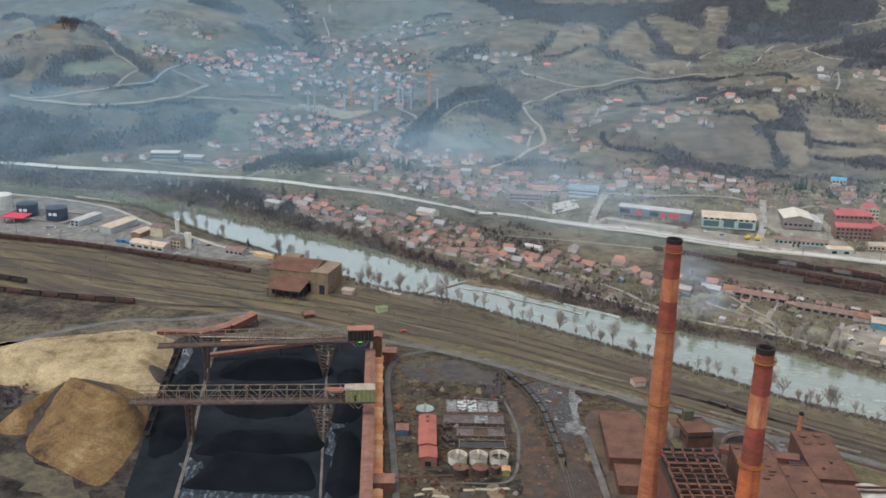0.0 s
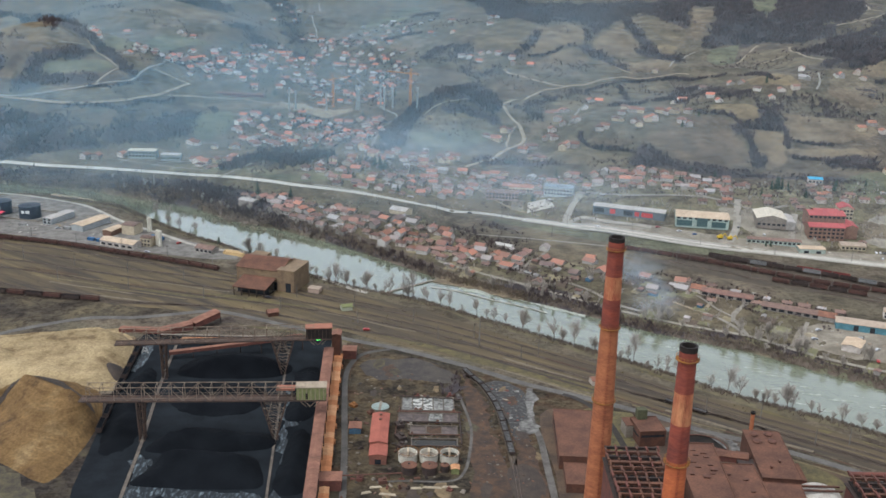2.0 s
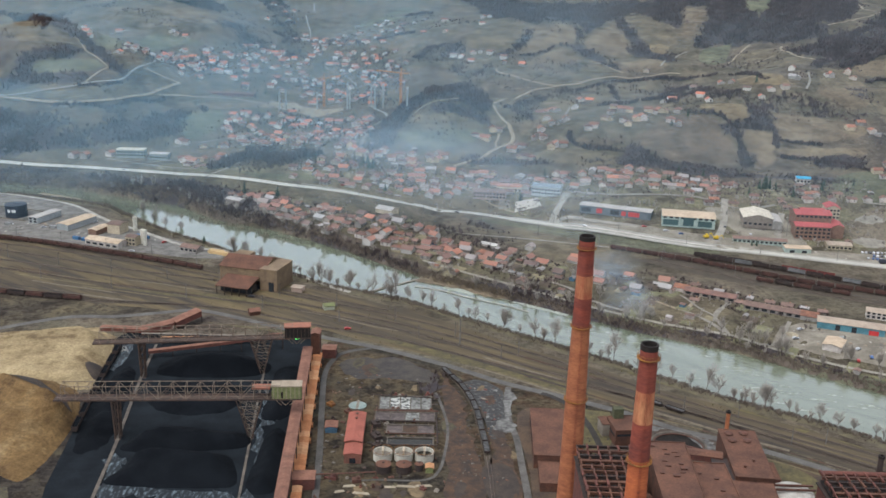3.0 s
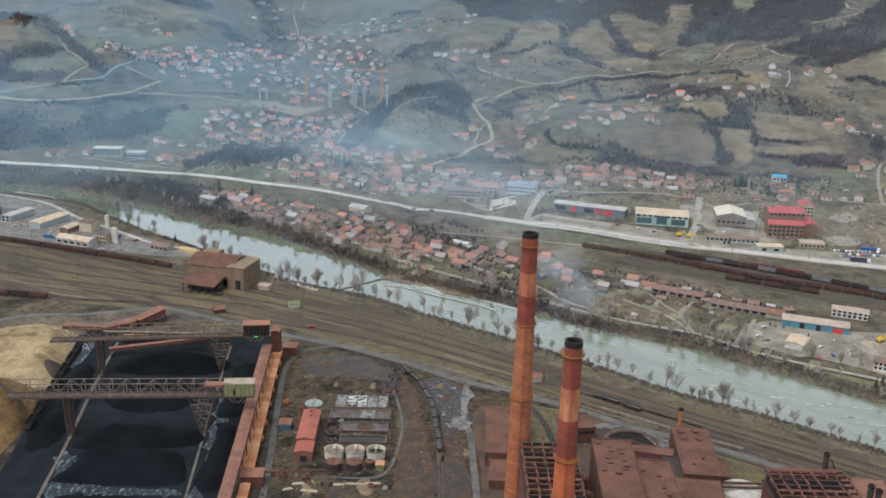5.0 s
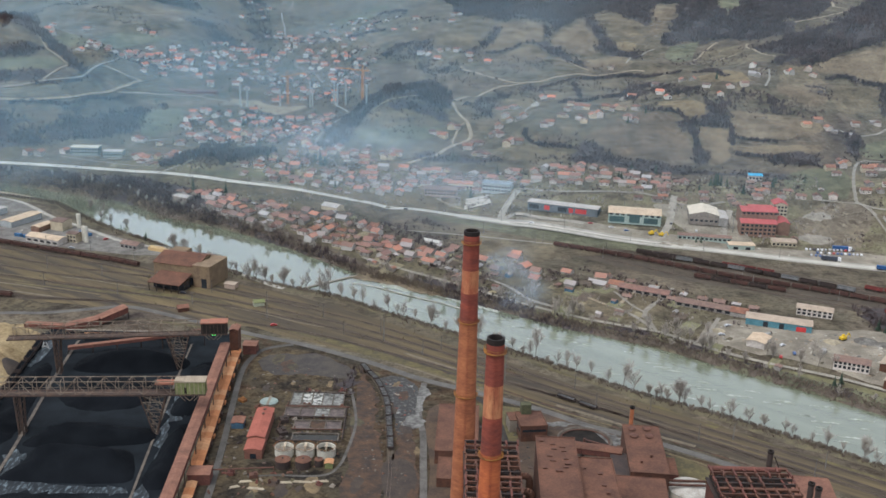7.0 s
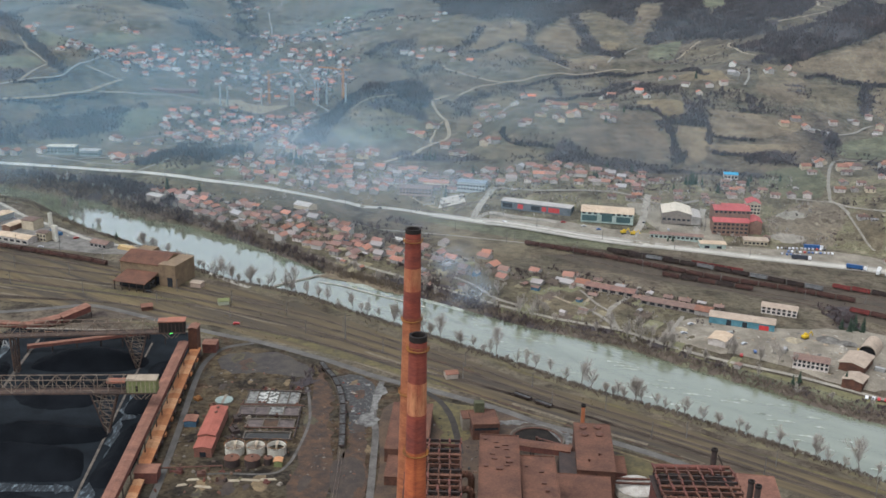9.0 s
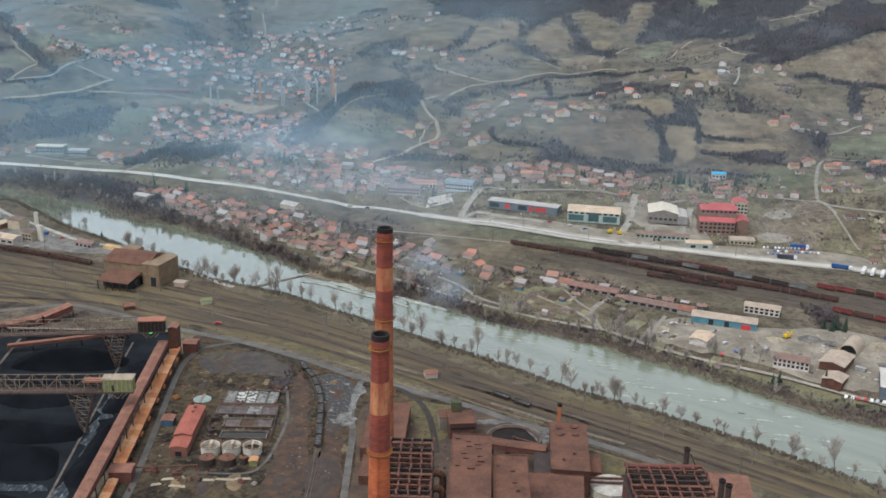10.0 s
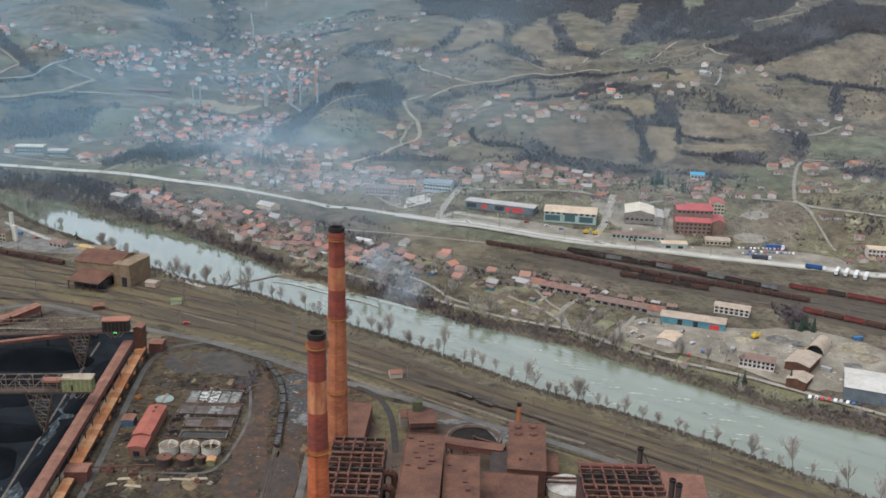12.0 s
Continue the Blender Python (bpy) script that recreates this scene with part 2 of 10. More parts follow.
def mesh_from(name, verts, faces, material, smooth=False):
    me = bpy.data.meshes.new(name)
    me.from_pydata([tuple(map(float, v)) for v in verts], [], [tuple(map(int, f)) for f in faces])
    me.materials.append(material)
    if smooth:
        me.polygons.foreach_set("use_smooth", [True] * len(me.polygons))
    me.update()
    return me


def axis(stops):
    out = []
    for a, b, s in stops:
        out += list(np.arange(a, b, s))
    return np.array(out + [stops[-1][1]])


gx = axis([(-3600, -1000, 200), (-1000, -620, 40), (-620, 800, 5), (800, 1200, 40), (1200, 3600, 200)])
gy = axis([(-1500, 300, 150), (300, 1100, 4), (1100, 1800, 8), (1800, 2400, 30), (2400, 3600, 200)])
X, Y = np.meshgrid(gx, gy)
Z = ground_height(X.ravel(), Y.ravel())
nx, ny = len(gx), len(gy)
idx = np.arange(nx * ny).reshape(ny, nx)
quads = np.stack([idx[:-1, :-1], idx[:-1, 1:], idx[1:, 1:], idx[1:, :-1]], -1).reshape(-1, 4)
ground = new("ground", mesh_from("ground", np.stack([X.ravel(), Y.ravel(), Z], 1), quads, LAND, True))
tagged(ground, "winter valley floor and hillsides of tawny grass and bare soil", "ground", kind="structure")


def smooth_line(pts, n=6, closed=False):
    """Catmull-Rom through the points."""
    p = [np.array(q, float) for q in pts]
    out = []
    m = len(p)
    for i in range(m if closed else m - 1):
        if closed:
            a, b, c, d = p[i - 1], p[i], p[(i + 1) % m], p[(i + 2) % m]
        else:
            a, b, c, d = p[max(i - 1, 0)], p[i], p[i + 1], p[min(i + 2, m - 1)]
        for k in range(n):
            t = k / n
            out.append(0.5 * (2 * b + (c - a) * t + (2 * a - 5 * b + 4 * c - d) * t * t + (3 * b - a - 3 * c + d) * t ** 3))
    if not closed:
        out.append(p[-1])
    return np.array(out)


def inside(poly, x, y):
    poly = np.asarray(poly)
    hit = np.zeros(len(x), bool)
    j = len(poly) - 1
    for i in range(len(poly)):
        xi, yi, xj, yj = *poly[i], *poly[j]
        if yi != yj:
            c = (yi > y) != (yj > y)
            hit ^= c & (x < (xj - xi) * (y - yi) / (yj - yi) + xi)
        j = i
    return hit


def patch(name, outline, material, lift=0.3, step=8.0, ragged=1.0, label="", rounded=True, height=None, smooth=True):
    """A sheet that lies on the land, with the given outline."""
    rng = np.random.default_rng(len(name) + int(abs(outline[0][0]) * 7 + abs(outline[0][1]) * 3))
    line = smooth_line(outline, 5, True) if rounded else np.array(outline, float)
    line = line + rng.normal(0, ragged, line.shape) if ragged else line
    lo, hi = line.min(0), line.max(0)
    a, b = np.meshgrid(np.arange(lo[0], hi[0], step), np.arange(lo[1], hi[1], step))
    a, b = a.ravel() + rng.uniform(-1, 1, a.size) * step * 0.2, b.ravel() + rng.uniform(-1, 1, b.size) * step * 0.2
    keep = inside(line, a, b)
    pts = [Vector(q) for q in line] + [Vector(q) for q in np.stack([a[keep], b[keep]], 1)]
    vs, _, fs, *_ = delaunay_2d_cdt(pts, [], [list(range(len(line)))], 1, 1e-3)
    vx, vy = np.array([v[0] for v in vs]), np.array([v[1] for v in vs])
    vz = (ground_height(vx, vy) if height is None else height(vx, vy)) + lift
    ob = new(name, mesh_from(name, np.stack([vx, vy, vz], 1), fs, material, smooth))
    if label:
        tagged(ob, label, "ground", kind="structure")
    return ob


def strip(name, pts, width, material, lift=0.35, n=8, label="", category="road", height=None):
    """A road or bed that follows the land along a line."""
    line = smooth_line(pts, n)
    d = np.gradient(line, axis=0)
    d /= np.linalg.norm(d, axis=1)[:, None] + 1e-9
    side = np.stack([-d[:, 1], d[:, 0]], 1)
    cols = [line + side * width * k for k in (-0.5, -0.17, 0.17, 0.5)]
    vs, k = [], len(line)
    mid = (ground_height(line[:, 0], line[:, 1]) if height is None else np.full(k, height)) + lift
    for c in cols:
        own = ground_height(c[:, 0], c[:, 1]) + lift if height is None else mid
        vs.append(np.stack([c[:, 0], c[:, 1], np.maximum(mid, own)], 1))
    V = np.concatenate(vs)
    F = [(c * k + i, c * k + i + 1, (c + 1) * k + i + 1, (c + 1) * k + i) for c in range(3) for i in range(k - 1)]
    ob = new(name, mesh_from(name, V, F, material, True))
    tagged(ob, label or name.replace("_", " "), category, kind="structure")
    return ob


wx = np.concatenate([np.arange(-700, 520, 8.0)])
wl, wh = bank_y(NEAR_BANK, wx) - 8, bank_y(FAR_BANK, wx) + 8
wv, wf = [], []
for i, x in enumerate(wx):
    for k in range(5):
        wv.append((x, wl[i] + (wh[i] - wl[i]) * k / 4, 0.0))
    if i:
        wf += [((i - 1) * 5 + k, i * 5 + k, i * 5 + k + 1, (i - 1) * 5 + k + 1) for k in range(4)]
river = new("river_water", mesh_from("river_water", wv, wf, WATER, True))
tagged(river, "pale grey-green river, still above the weir and rippled below", "river", kind="structure")

# ---- roads, tracks and surfaces ----
strip("main_road", [(-900, 1130), (-620, 1045), (-447, 1000), (-381, 982), (-320, 970), (-261, 957), (-201, 940), (-150, 919), (-100, 898), (-33, 886), (45, 892), (96, 873), (145, 852), (190, 827), (234, 808), (294, 792), (324, 783), (367, 769), (409, 757), (449, 745), (520, 715), (700, 640)], 7.8, PALE_ROAD, 0.5, label="pale dusty main road along the valley", n=10)
strip("road_shoulder", [(96, 873), (145, 852), (190, 827), (234, 808), (294, 792), (324, 783), (367, 769), (409, 757), (449, 745), (520, 715)], 15, mat("dusty_shoulder", (0.34, 0.32, 0.285), (0.235, 0.22, 0.19), size=6, fine=0.9), 0.44, label="pale dusty shoulder along the main road", n=10)
strip("works_road", [(-420, 420), (-330, 500), (-267, 556), (-236, 583), (-205, 602), (-177, 605), (-150, 614), (-133, 620), (-117, 618), (-81, 601), (-35, 579), (0, 565), (41, 542), (72, 521), (102, 506), (119, 497), (141, 484), (162, 469), (190, 455), (223, 434), (260, 405), (320, 350)], 4.8, ASPHALT, 0.2, label="grey asphalt works road with worn edges")
strip("loop_road", [(-7, 565), (-22, 557), (-28, 544), (-30, 524), (-27, 488), (-23, 450), (-20, 417), (-18, 390), (-16, 330)], 3.2, mat("dark_asphalt", (0.10, 0.094, 0.085), (0.065, 0.06, 0.055), size=9, fine=0.7), 0.24, label="grey asphalt loop road beside the conveyor")
strip("white_road", [(75, 515), (73, 480), (76, 455), (77, 427), (78, 395), (79, 330)], 3.4, mat("grey_works_road", (0.135, 0.125, 0.112), (0.07, 0.064, 0.058), size=7, fine=0.8), 0.24, label="pale spill-dusted gravel road")
strip("river_path", [(-520, 945), (-411, 914), (-364, 903), (-314, 881), (-291, 864), (-258, 830), (-232, 809), (-209, 791), (-180, 767), (-155, 754), (-136, 751), (-77, 703), (-41, 672), (-29, 664)], 4, mat("pale_river_gravel", (0.42, 0.395, 0.34), (0.29, 0.27, 0.23), size=7, fine=0.9), 0.55, label="pale gravel riverside track")
strip("far_bank_track", [(20, 735), (50, 712), (81, 690), (107, 671), (146, 642), (181, 620), (202, 609), (225, 597), (249, 577), (276, 558), (313, 537), (338, 520), (362, 503), (420, 462), (520, 395)], 3.0, mat("worn_bank_track", (0.30, 0.275, 0.225), (0.21, 0.192, 0.158), size=6, fine=0.9), 0.55, label="pale track along the far bank")
strip("bank_grass", [(146, 635), (181, 613), (202, 602), (225, 590), (249, 569), (276, 550), (313, 529), (338, 512), (362, 495), (420, 454)], 8, mat("olive_bank_turf", (0.16, 0.15, 0.078), (0.10, 0.09, 0.052), size=6, fine=0.9), 0.3, label="olive turf beside the far bank track", category="grass")
strip("garden_track", [(247, 671), (238, 655), (226, 640), (219, 624), (222, 600)], 2.4, GRAVEL, 0.6, label="pale dirt track among the gardens", category="track")
strip("garden_track", [(205, 668), (209, 655), (213, 640), (219, 628)], 2.0, GRAVEL, 0.62, label="narrow dirt track among the gardens", category="track")


def part(name, bm, material, parent, label=""):
    me = bpy.data.meshes.new(name)
    bm.to_mesh(me)
    bm.free()
    me.materials.append(material)
    ob = new(name, me)
    ob.parent = parent
    if label:
        tagged(ob, label)
    return ob


def thing(name, x, y, label, category, turn=0.0, z=None, group=""):
    ob = new(name)
    ob.empty_display_size = 1
    ob.matrix_world = pose(x, y, gz(x, y) if z is None else z, 0, 0, turn)
    return tagged(ob, label, category, group)


def box(bm, x, y, z, sx, sy, sz, m=None):
    """A block from its base centre."""
    vs = bmesh.ops.create_cube(bm, size=1)["verts"]
    M = Matrix.Translation((x, y, z + sz / 2)) @ Matrix.Diagonal((sx, sy, sz, 1))
    bmesh.ops.transform(bm, matrix=(m @ M) if m else M, verts=vs)
    return vs


def boxes(*rows):
    bm = bmesh.new()
    for r in rows:
        box(bm, *r)
    return bm


def beam(bm, a, b, w, h=None, sides=4):
    """A straight member from a to b."""
    a, b = Vector(a), Vector(b)
    d = b - a
    q = d.to_track_quat("Z", "Y").to_matrix().to_4x4()
    r = w / 2 * (2 ** 0.5 if sides == 4 else 1)
    vs = bmesh.ops.create_cone(bm, segments=sides, radius1=r, radius2=r, depth=d.length, cap_ends=True)["verts"]
    bmesh.ops.transform(bm, matrix=Matrix.Translation((a + b) / 2) @ q @ Matrix.Rotation(math.pi / 4 if sides == 4 else 0, 4, "Z"), verts=vs)


def lathe(bm, rings, seg=28, cap=True):
    """A turned body from (radius, height) rings, bottom to top."""
    loops = []
    for r, z in rings:
        loops.append([bm.verts.new((r * math.cos(2 * math.pi * k / seg), r * math.sin(2 * math.pi * k / seg), z)) for k in range(seg)])
    for a, b in zip(loops, loops[1:]):
        for k in range(seg):
            bm.faces.new((a[k], a[(k + 1) % seg], b[(k + 1) % seg], b[k]))
    if cap:
        bm.faces.new(loops[-1])
    return bm


def turned(rings, seg=28, cap=True):
    return lathe(bmesh.new(), rings, seg, cap)


# ---- chimneys ----
BRICK_VIVID = mat("chimney_orange_red", (0.43, 0.12, 0.045), (0.29, 0.072, 0.034), size=5, fine=0.9, streak=(0.5, 0.5, 1.4))
PALE_BAND = mat("flaking_band_paint", (0.43, 0.185, 0.09), (0.31, 0.095, 0.05), size=2.5, fine=0.6, streak=(1, 1, 0.3))
def chimney(x, y, top, r_top, r_foot, bands, rails, label):
    ob = thing("chimney", x, y, label, "chimney", z=1.6)
    h = top - 1.6

    def rad(z):
        return r_foot + (r_top - r_foot) * (z / h) ** 0.85

    z0 = 0.0
    for k, (z1, material, text) in enumerate(bands):
        rings = [(rad(z0 + (z1 - z0) * i / 8) + (0.0 if i % 2 else 0.03), z0 + (z1 - z0) * i / 8) for i in range(9)]
        part("shaft_band", turned(rings, 48, False), material, ob, text).data.shade_smooth()
        z0 = z1
    rt = rad(h)
    part("crown", turned([(rt + 0.02, h - 1.9), (rt + 0.12, h - 1.7), (rt + 0.12, h), (rt - 0.55, h), (rt - 0.7, h - 12)], 48, False), SOOT, ob, "soot-black brick rim")
    for z in rails:
        r = rad(z)
        ring = part("gallery", turned([(r, z - 0.5), (r + 0.85, z - 0.2), (r + 0.9, z), (r, z)], 36, False), YELLOW_RAIL, ob, "ochre-painted ring gallery")
        bm = bmesh.new()
        for k in range(18):
            a = 2 * math.pi * k / 18
            beam(bm, ((r + 0.82) * math.cos(a), (r + 0.82) * math.sin(a), z), ((r + 0.82) * math.cos(a), (r + 0.82) * math.sin(a), z + 1.2), 0.12)
        lathe(bm, [(r + 0.77, z + 1.1), (r + 0.88, z + 1.1), (r + 0.88, z + 1.2), (r + 0.77, z + 1.2)], 36, False)
        part("railing", bm, YELLOW_RAIL, ring)
    bm = bmesh.new()
    for s in (-0.25, 0.25):
        beam(bm, (s, -rad(3) - 0.25, 3), (s, -rad(h - 6) - 0.25, h - 6), 0.08)
    for z in np.arange(3, h - 6, 0.9):
        r = -rad(z) - 0.25
        beam(bm, (-0.25, r, z), (0.25, r, z), 0.05)
    part("ladder", bm, BRICK_RED, ob)
    return ob


chimney(95.4, 393.6, 128.3, 3.2, 5.4, [(87, BRICK_ORANGE, "bare orange brick"), (100, BRICK_RED, "dull red painted band"), (110, PALE_BAND, "faded orange band"), (126.7, BRICK_RED, "dull red painted band")], (53, 87, 121.5), "tall brick chimney with red and orange bands and soot-black top")
chimney(101.2, 287.0, 125.2, 2.75, 4.8, [(84, BRICK_VIVID, "bare orange-red brick"), (97, BRICK_RED, "deep red painted band"), (108, PALE_BAND, "flaking pale orange band"), (123.6, BRICK_RED, "deep red painted band")], (83, 119.0), "tall chimney with flaking red and orange bands and sooty top")

# ---- works halls ----
def hall(name, x, y, sx, sy, h, turn, wall, roof, label, rise=1.2, along="y", openings=(), vents=(), z=None, category="building", over=0.35):
    """A works building: walls, a low pitched roof with thickness, dark openings set into the walls and roof vents."""
    ob = thing(name, x, y, label, category, turn, z=(1.7 if z is None else z))
    if along == "x":
        r = gable_parts(ob, sx, sy, h - rise, rise, wall, roof, over)
    else:
        holder = gable_parts(ob, sy, sx, h - rise, rise, wall, roof, over)
        for o in ob.children:
            o.matrix_basis = pose(0, 0, 0, 0, 0, 90)
        r = holder
    for ox, oy, oz, w, d, hh in openings:
        part("opening", boxes((ox, oy, oz, w, d, hh)), GLASS_DARK, ob)
    for vx, vy, w, d, hh in vents:
        vz = h - 0.4 - rise * (abs(vx) / (sx / 2) if along == "y" else abs(vy) / (sy / 2))
        part("roof_vent", boxes((vx, vy, vz, w, d, hh + 0.4), (vx, vy, vz + hh + 0.4, w + 0.5, d + 0.5, 0.18)), RUST_STEEL, ob)
    return ob


def gable_parts(ob, sx, sy, eave, rise, wall, roof, over=0.5, hip=0.0):
    """Walls with gables and a thick roof on the thing ob; the ridge runs along x."""
    bm = bmesh.new()
    x, y = sx / 2, sy / 2
    v = [bm.verts.new(p) for p in ((-x, -y, -1.5), (x, -y, -1.5), (x, y, -1.5), (-x, y, -1.5), (-x, -y, eave), (x, -y, eave), (x, y, eave), (-x, y, eave), (-x + hip, 0, eave + rise - 0.1), (x - hip, 0, eave + rise - 0.1))]
    for f in ((0, 1, 5, 4), (2, 3, 7, 6), (1, 2, 6, 5), (3, 0, 4, 7), (5, 6, 9), (7, 4, 8), (4, 5, 9, 8), (6, 7, 8, 9)):
        bm.faces.new([v[i] for i in f])
    part("wall", bm, wall, ob)
    bm = bmesh.new()
    k = rise / y
    xo, yo, zo = x + over, y + over, eave - over * k
    rx = xo - (hip + over if hip else 0)
    for dz in (0.0, 0.22):
        for p in ((-xo, -yo, zo), (xo, -yo, zo), (xo, yo, zo), (-xo, yo, zo), (-rx, 0, eave + rise), (rx, 0, eave + rise)):
            bm.verts.new((p[0], p[1], p[2] + dz))
    bm.verts.ensure_lookup_table()
    V = bm.verts
    for f in ((6, 7, 11, 10), (8, 9, 10, 11), (0, 4, 5, 1), (2, 5, 4, 3), (0, 1, 7, 6), (2, 3, 9, 8)) + (((7, 8, 11), (9, 6, 10), (1, 2, 8, 7), (3, 0, 6, 9)) if hip else ((1, 5, 11, 7), (5, 2, 8, 11), (3, 4, 10, 9), (4, 0, 6, 10))):
        bm.faces.new([V[i] for i in f])
    return part("roof", bm, roof, ob)


def flat_hall(name, x, y, sx, sy, h, label, roof=None, wall=None, turn=0.0, vents=(), z=1.7, parapet=0.6, panes=()):
    """A flat-roofed works building with a parapet, roof hatches and dark window strips."""
    ob = thing(name, x, y, label, "building", turn, z=z)
    wall, roof = wall or RUST_WALL, roof or RUST_ROOF
    part("wall", boxes((0, 0, -1, sx, sy, h + 1)), wall, ob)
    part("roof", boxes((0, 0, h, sx + 0.3, sy + 0.3, 0.25)), roof, ob)
    e = 0.35
    part("parapet", boxes((0, -sy / 2, h + 0.24, sx + 0.4, e, parapet), (0, sy / 2, h + 0.24, sx + 0.4, e, parapet), (-sx / 2, 0, h + 0.24, e, sy - e, parapet), (sx / 2, 0, h + 0.24, e, sy - e, parapet)), roof, ob)
    for vx, vy, w, d, hh in vents:
        part("roof_hatch", boxes((vx, vy, h + 0.2, w, d, hh), (vx, vy, h + 0.2 + hh, w + 0.4, d + 0.4, 0.15)), RUST_STEEL, ob)
    for px, py, pz, w, d, hh in panes:
        part("window_strip", boxes((px, py, pz, w, d, hh)), GLASS_DARK, ob)
    return ob


# ---- rail tracks ----
def rail_track(pts, label="rusty railway track on dark ballast"):
    line = smooth_line(pts, 8)
    d = np.gradient(line, axis=0)
    d /= np.linalg.norm(d, axis=1)[:, None]
    s = np.stack([-d[:, 1], d[:, 0]], 1)
    ob = strip("railway_track", pts, 3.6, BALLAST, 0.16, 8, label, "railway")
    for o in (-0.75, 0.75):
        vs, fs = [], []
        for i, p in enumerate(line):
            zz = gz(*p) + 0.2
            for a, b in ((-0.08, 0), (0.08, 0), (0.08, 0.16), (-0.08, 0.16)):
                q = p + s[i] * (o + a)
                vs.append((q[0], q[1], zz + b))
            if i:
                fs += [((i - 1) * 4 + k, (i - 1) * 4 + (k + 1) % 4, i * 4 + (k + 1) % 4, i * 4 + k) for k in range(4)]
        r = new("rail", mesh_from("rail", vs, fs, STEEL))
        r.parent = ob
    return ob


rail_track([(-560, 825), (-361, 774), (-286, 757), (-211, 730), (-163, 712), (-131, 697), (-100, 683)])
rail_track([(-560, 815), (-358, 764), (-283, 746), (-209, 720), (-160, 702), (-100, 676), (-50, 652), (0, 630)])
rail_track([(-560, 800), (-350, 747), (-276, 727), (-203, 701), (-124, 680), (-72, 656), (-8, 627), (44, 598), (109, 552), (151, 520), (189, 492), (250, 452), (330, 395)])
rail_track([(-540, 775), (-340, 725), (-268, 706), (-198, 682), (-120, 661), (-66, 640), (-8, 614), (44, 587), (108, 543), (150, 511), (200, 476), (262, 434), (330, 380)])
rail_track([(-520, 750), (-332, 706), (-261, 686), (-193, 664), (-117, 643), (-61, 627), (-7, 604), (43, 577), (91, 543), (146, 505), (207, 466), (300, 400)])
rail_track([(-500, 720), (-318, 675), (-270, 654), (-224, 640), (-185, 634), (-127, 629), (-83, 616), (-37, 597), (7, 581), (58, 553), (104, 527), (134, 511), (165, 494), (206, 464), (260, 425)])
rail_track([(-480, 690), (-310, 650), (-250, 638), (-200, 632), (-140, 630)])
patch("track_bed_soil", [(-600, 820), (-360, 790), (-205, 742), (-100, 690), (0, 640), (60, 596), (160, 522), (330, 400), (330, 370), (206, 455), (100, 518), (0, 572), (-90, 608), (-185, 625), (-330, 655), (-600, 700)], mat("cindery_soil", (0.135, 0.101, 0.052), (0.048, 0.039, 0.032), size=9, fine=1.4, streak=(0.07, 1, 1), spin=33, cut=(0.36, 0.66)), 0.06, 10, 1.5, "cindery brown railway land between tracks")
patch("plant_ground", [(-34, 578), (0, 562), (41, 539), (72, 518), (119, 494), (162, 466), (223, 431), (320, 347), (330, 290), (-30, 290)], land_mat("plant_soil", [(0.32, (0.03, 0.028, 0.026)), (0.46, (0.07, 0.059, 0.041)), (0.56, (0.076, 0.05, 0.033)), (0.7, (0.105, 0.09, 0.057))], 0.045, 0.7, 0.0), 0.05, 12, 0.5, "brown rust-dusted ground of the works", rounded=False)
patch("rough_ground", [(-600, 700), (-330, 656), (-190, 628), (-150, 616), (-205, 604), (-240, 586), (-270, 558), (-330, 505), (-420, 425), (-600, 420)], land_mat("rough_brown_ground", [(0.32, (0.042, 0.036, 0.034)), (0.48, (0.078, 0.066, 0.050)), (0.68, (0.118, 0.10, 0.068))], 0.025, 0.7, 0.0), 0.05, 12, 2.0, "rough brown ground with dead weeds")
for k, row in enumerate(([(-20, 590), (60, 540), (130, 500), (70, 548)], [(90, 590), (150, 540), (230, 470), (170, 520)], [(-230, 660), (-150, 645), (-60, 632), (-140, 655)], [(-120, 600), (-60, 588), (-30, 572), (-80, 590)], [(200, 500), (260, 452), (330, 400), (270, 440)])):
    patch("grass_strip", row, mat("mossy_grass", (0.125, 0.104, 0.046), (0.066, 0.056, 0.034), size=5, fine=0.9), 0.1, 8, 1.2, "tawny moss-green grass strip by the tracks")

streak_rng = random.Random(91)
DUSTY = mat("dusty_streak", (0.185, 0.152, 0.105), (0.115, 0.095, 0.07), size=3, fine=0.8)
STRAW = mat("straw_grass", (0.17, 0.135, 0.07), (0.10, 0.082, 0.048), size=3, fine=0.8)
for k in range(34):
    off = streak_rng.uniform(-34, 14)
    x0 = streak_rng.uniform(-330, 200)
    xs = [x0 + q for q in (0, 22, 44, 66)][: streak_rng.choice((3, 4))]
    base = lambda x: float(np.interp(x, [-520, -332, -193, -61, 43, 146, 207, 300], [750, 706, 664, 627, 577, 505, 466, 400]))
    strip("worn_strip", [(x, base(x) + off + streak_rng.uniform(-1, 1)) for x in xs], streak_rng.uniform(1.0, 2.6), (DUSTY, SOIL, STRAW, RUST_SOIL)[k % 4], 0.13 + 0.002 * k, 6, ("pale dirt", "dark soil", "straw-coloured grass", "rust-brown soil")[k % 4] + " streak between the tracks", "ground")

WAGON_COLOURS = {"brown": mat("maroon_wagon_paint", (0.10, 0.047, 0.038), (0.06, 0.034, 0.03), size=4), "dark": DARK_STEEL, "red": mat("red_wagon_paint", (0.22, 0.05, 0.045), (0.13, 0.038, 0.034), size=4), "grey": mat("grey_wagon", (0.2, 0.2, 0.2), (0.13, 0.13, 0.13), size=4)}


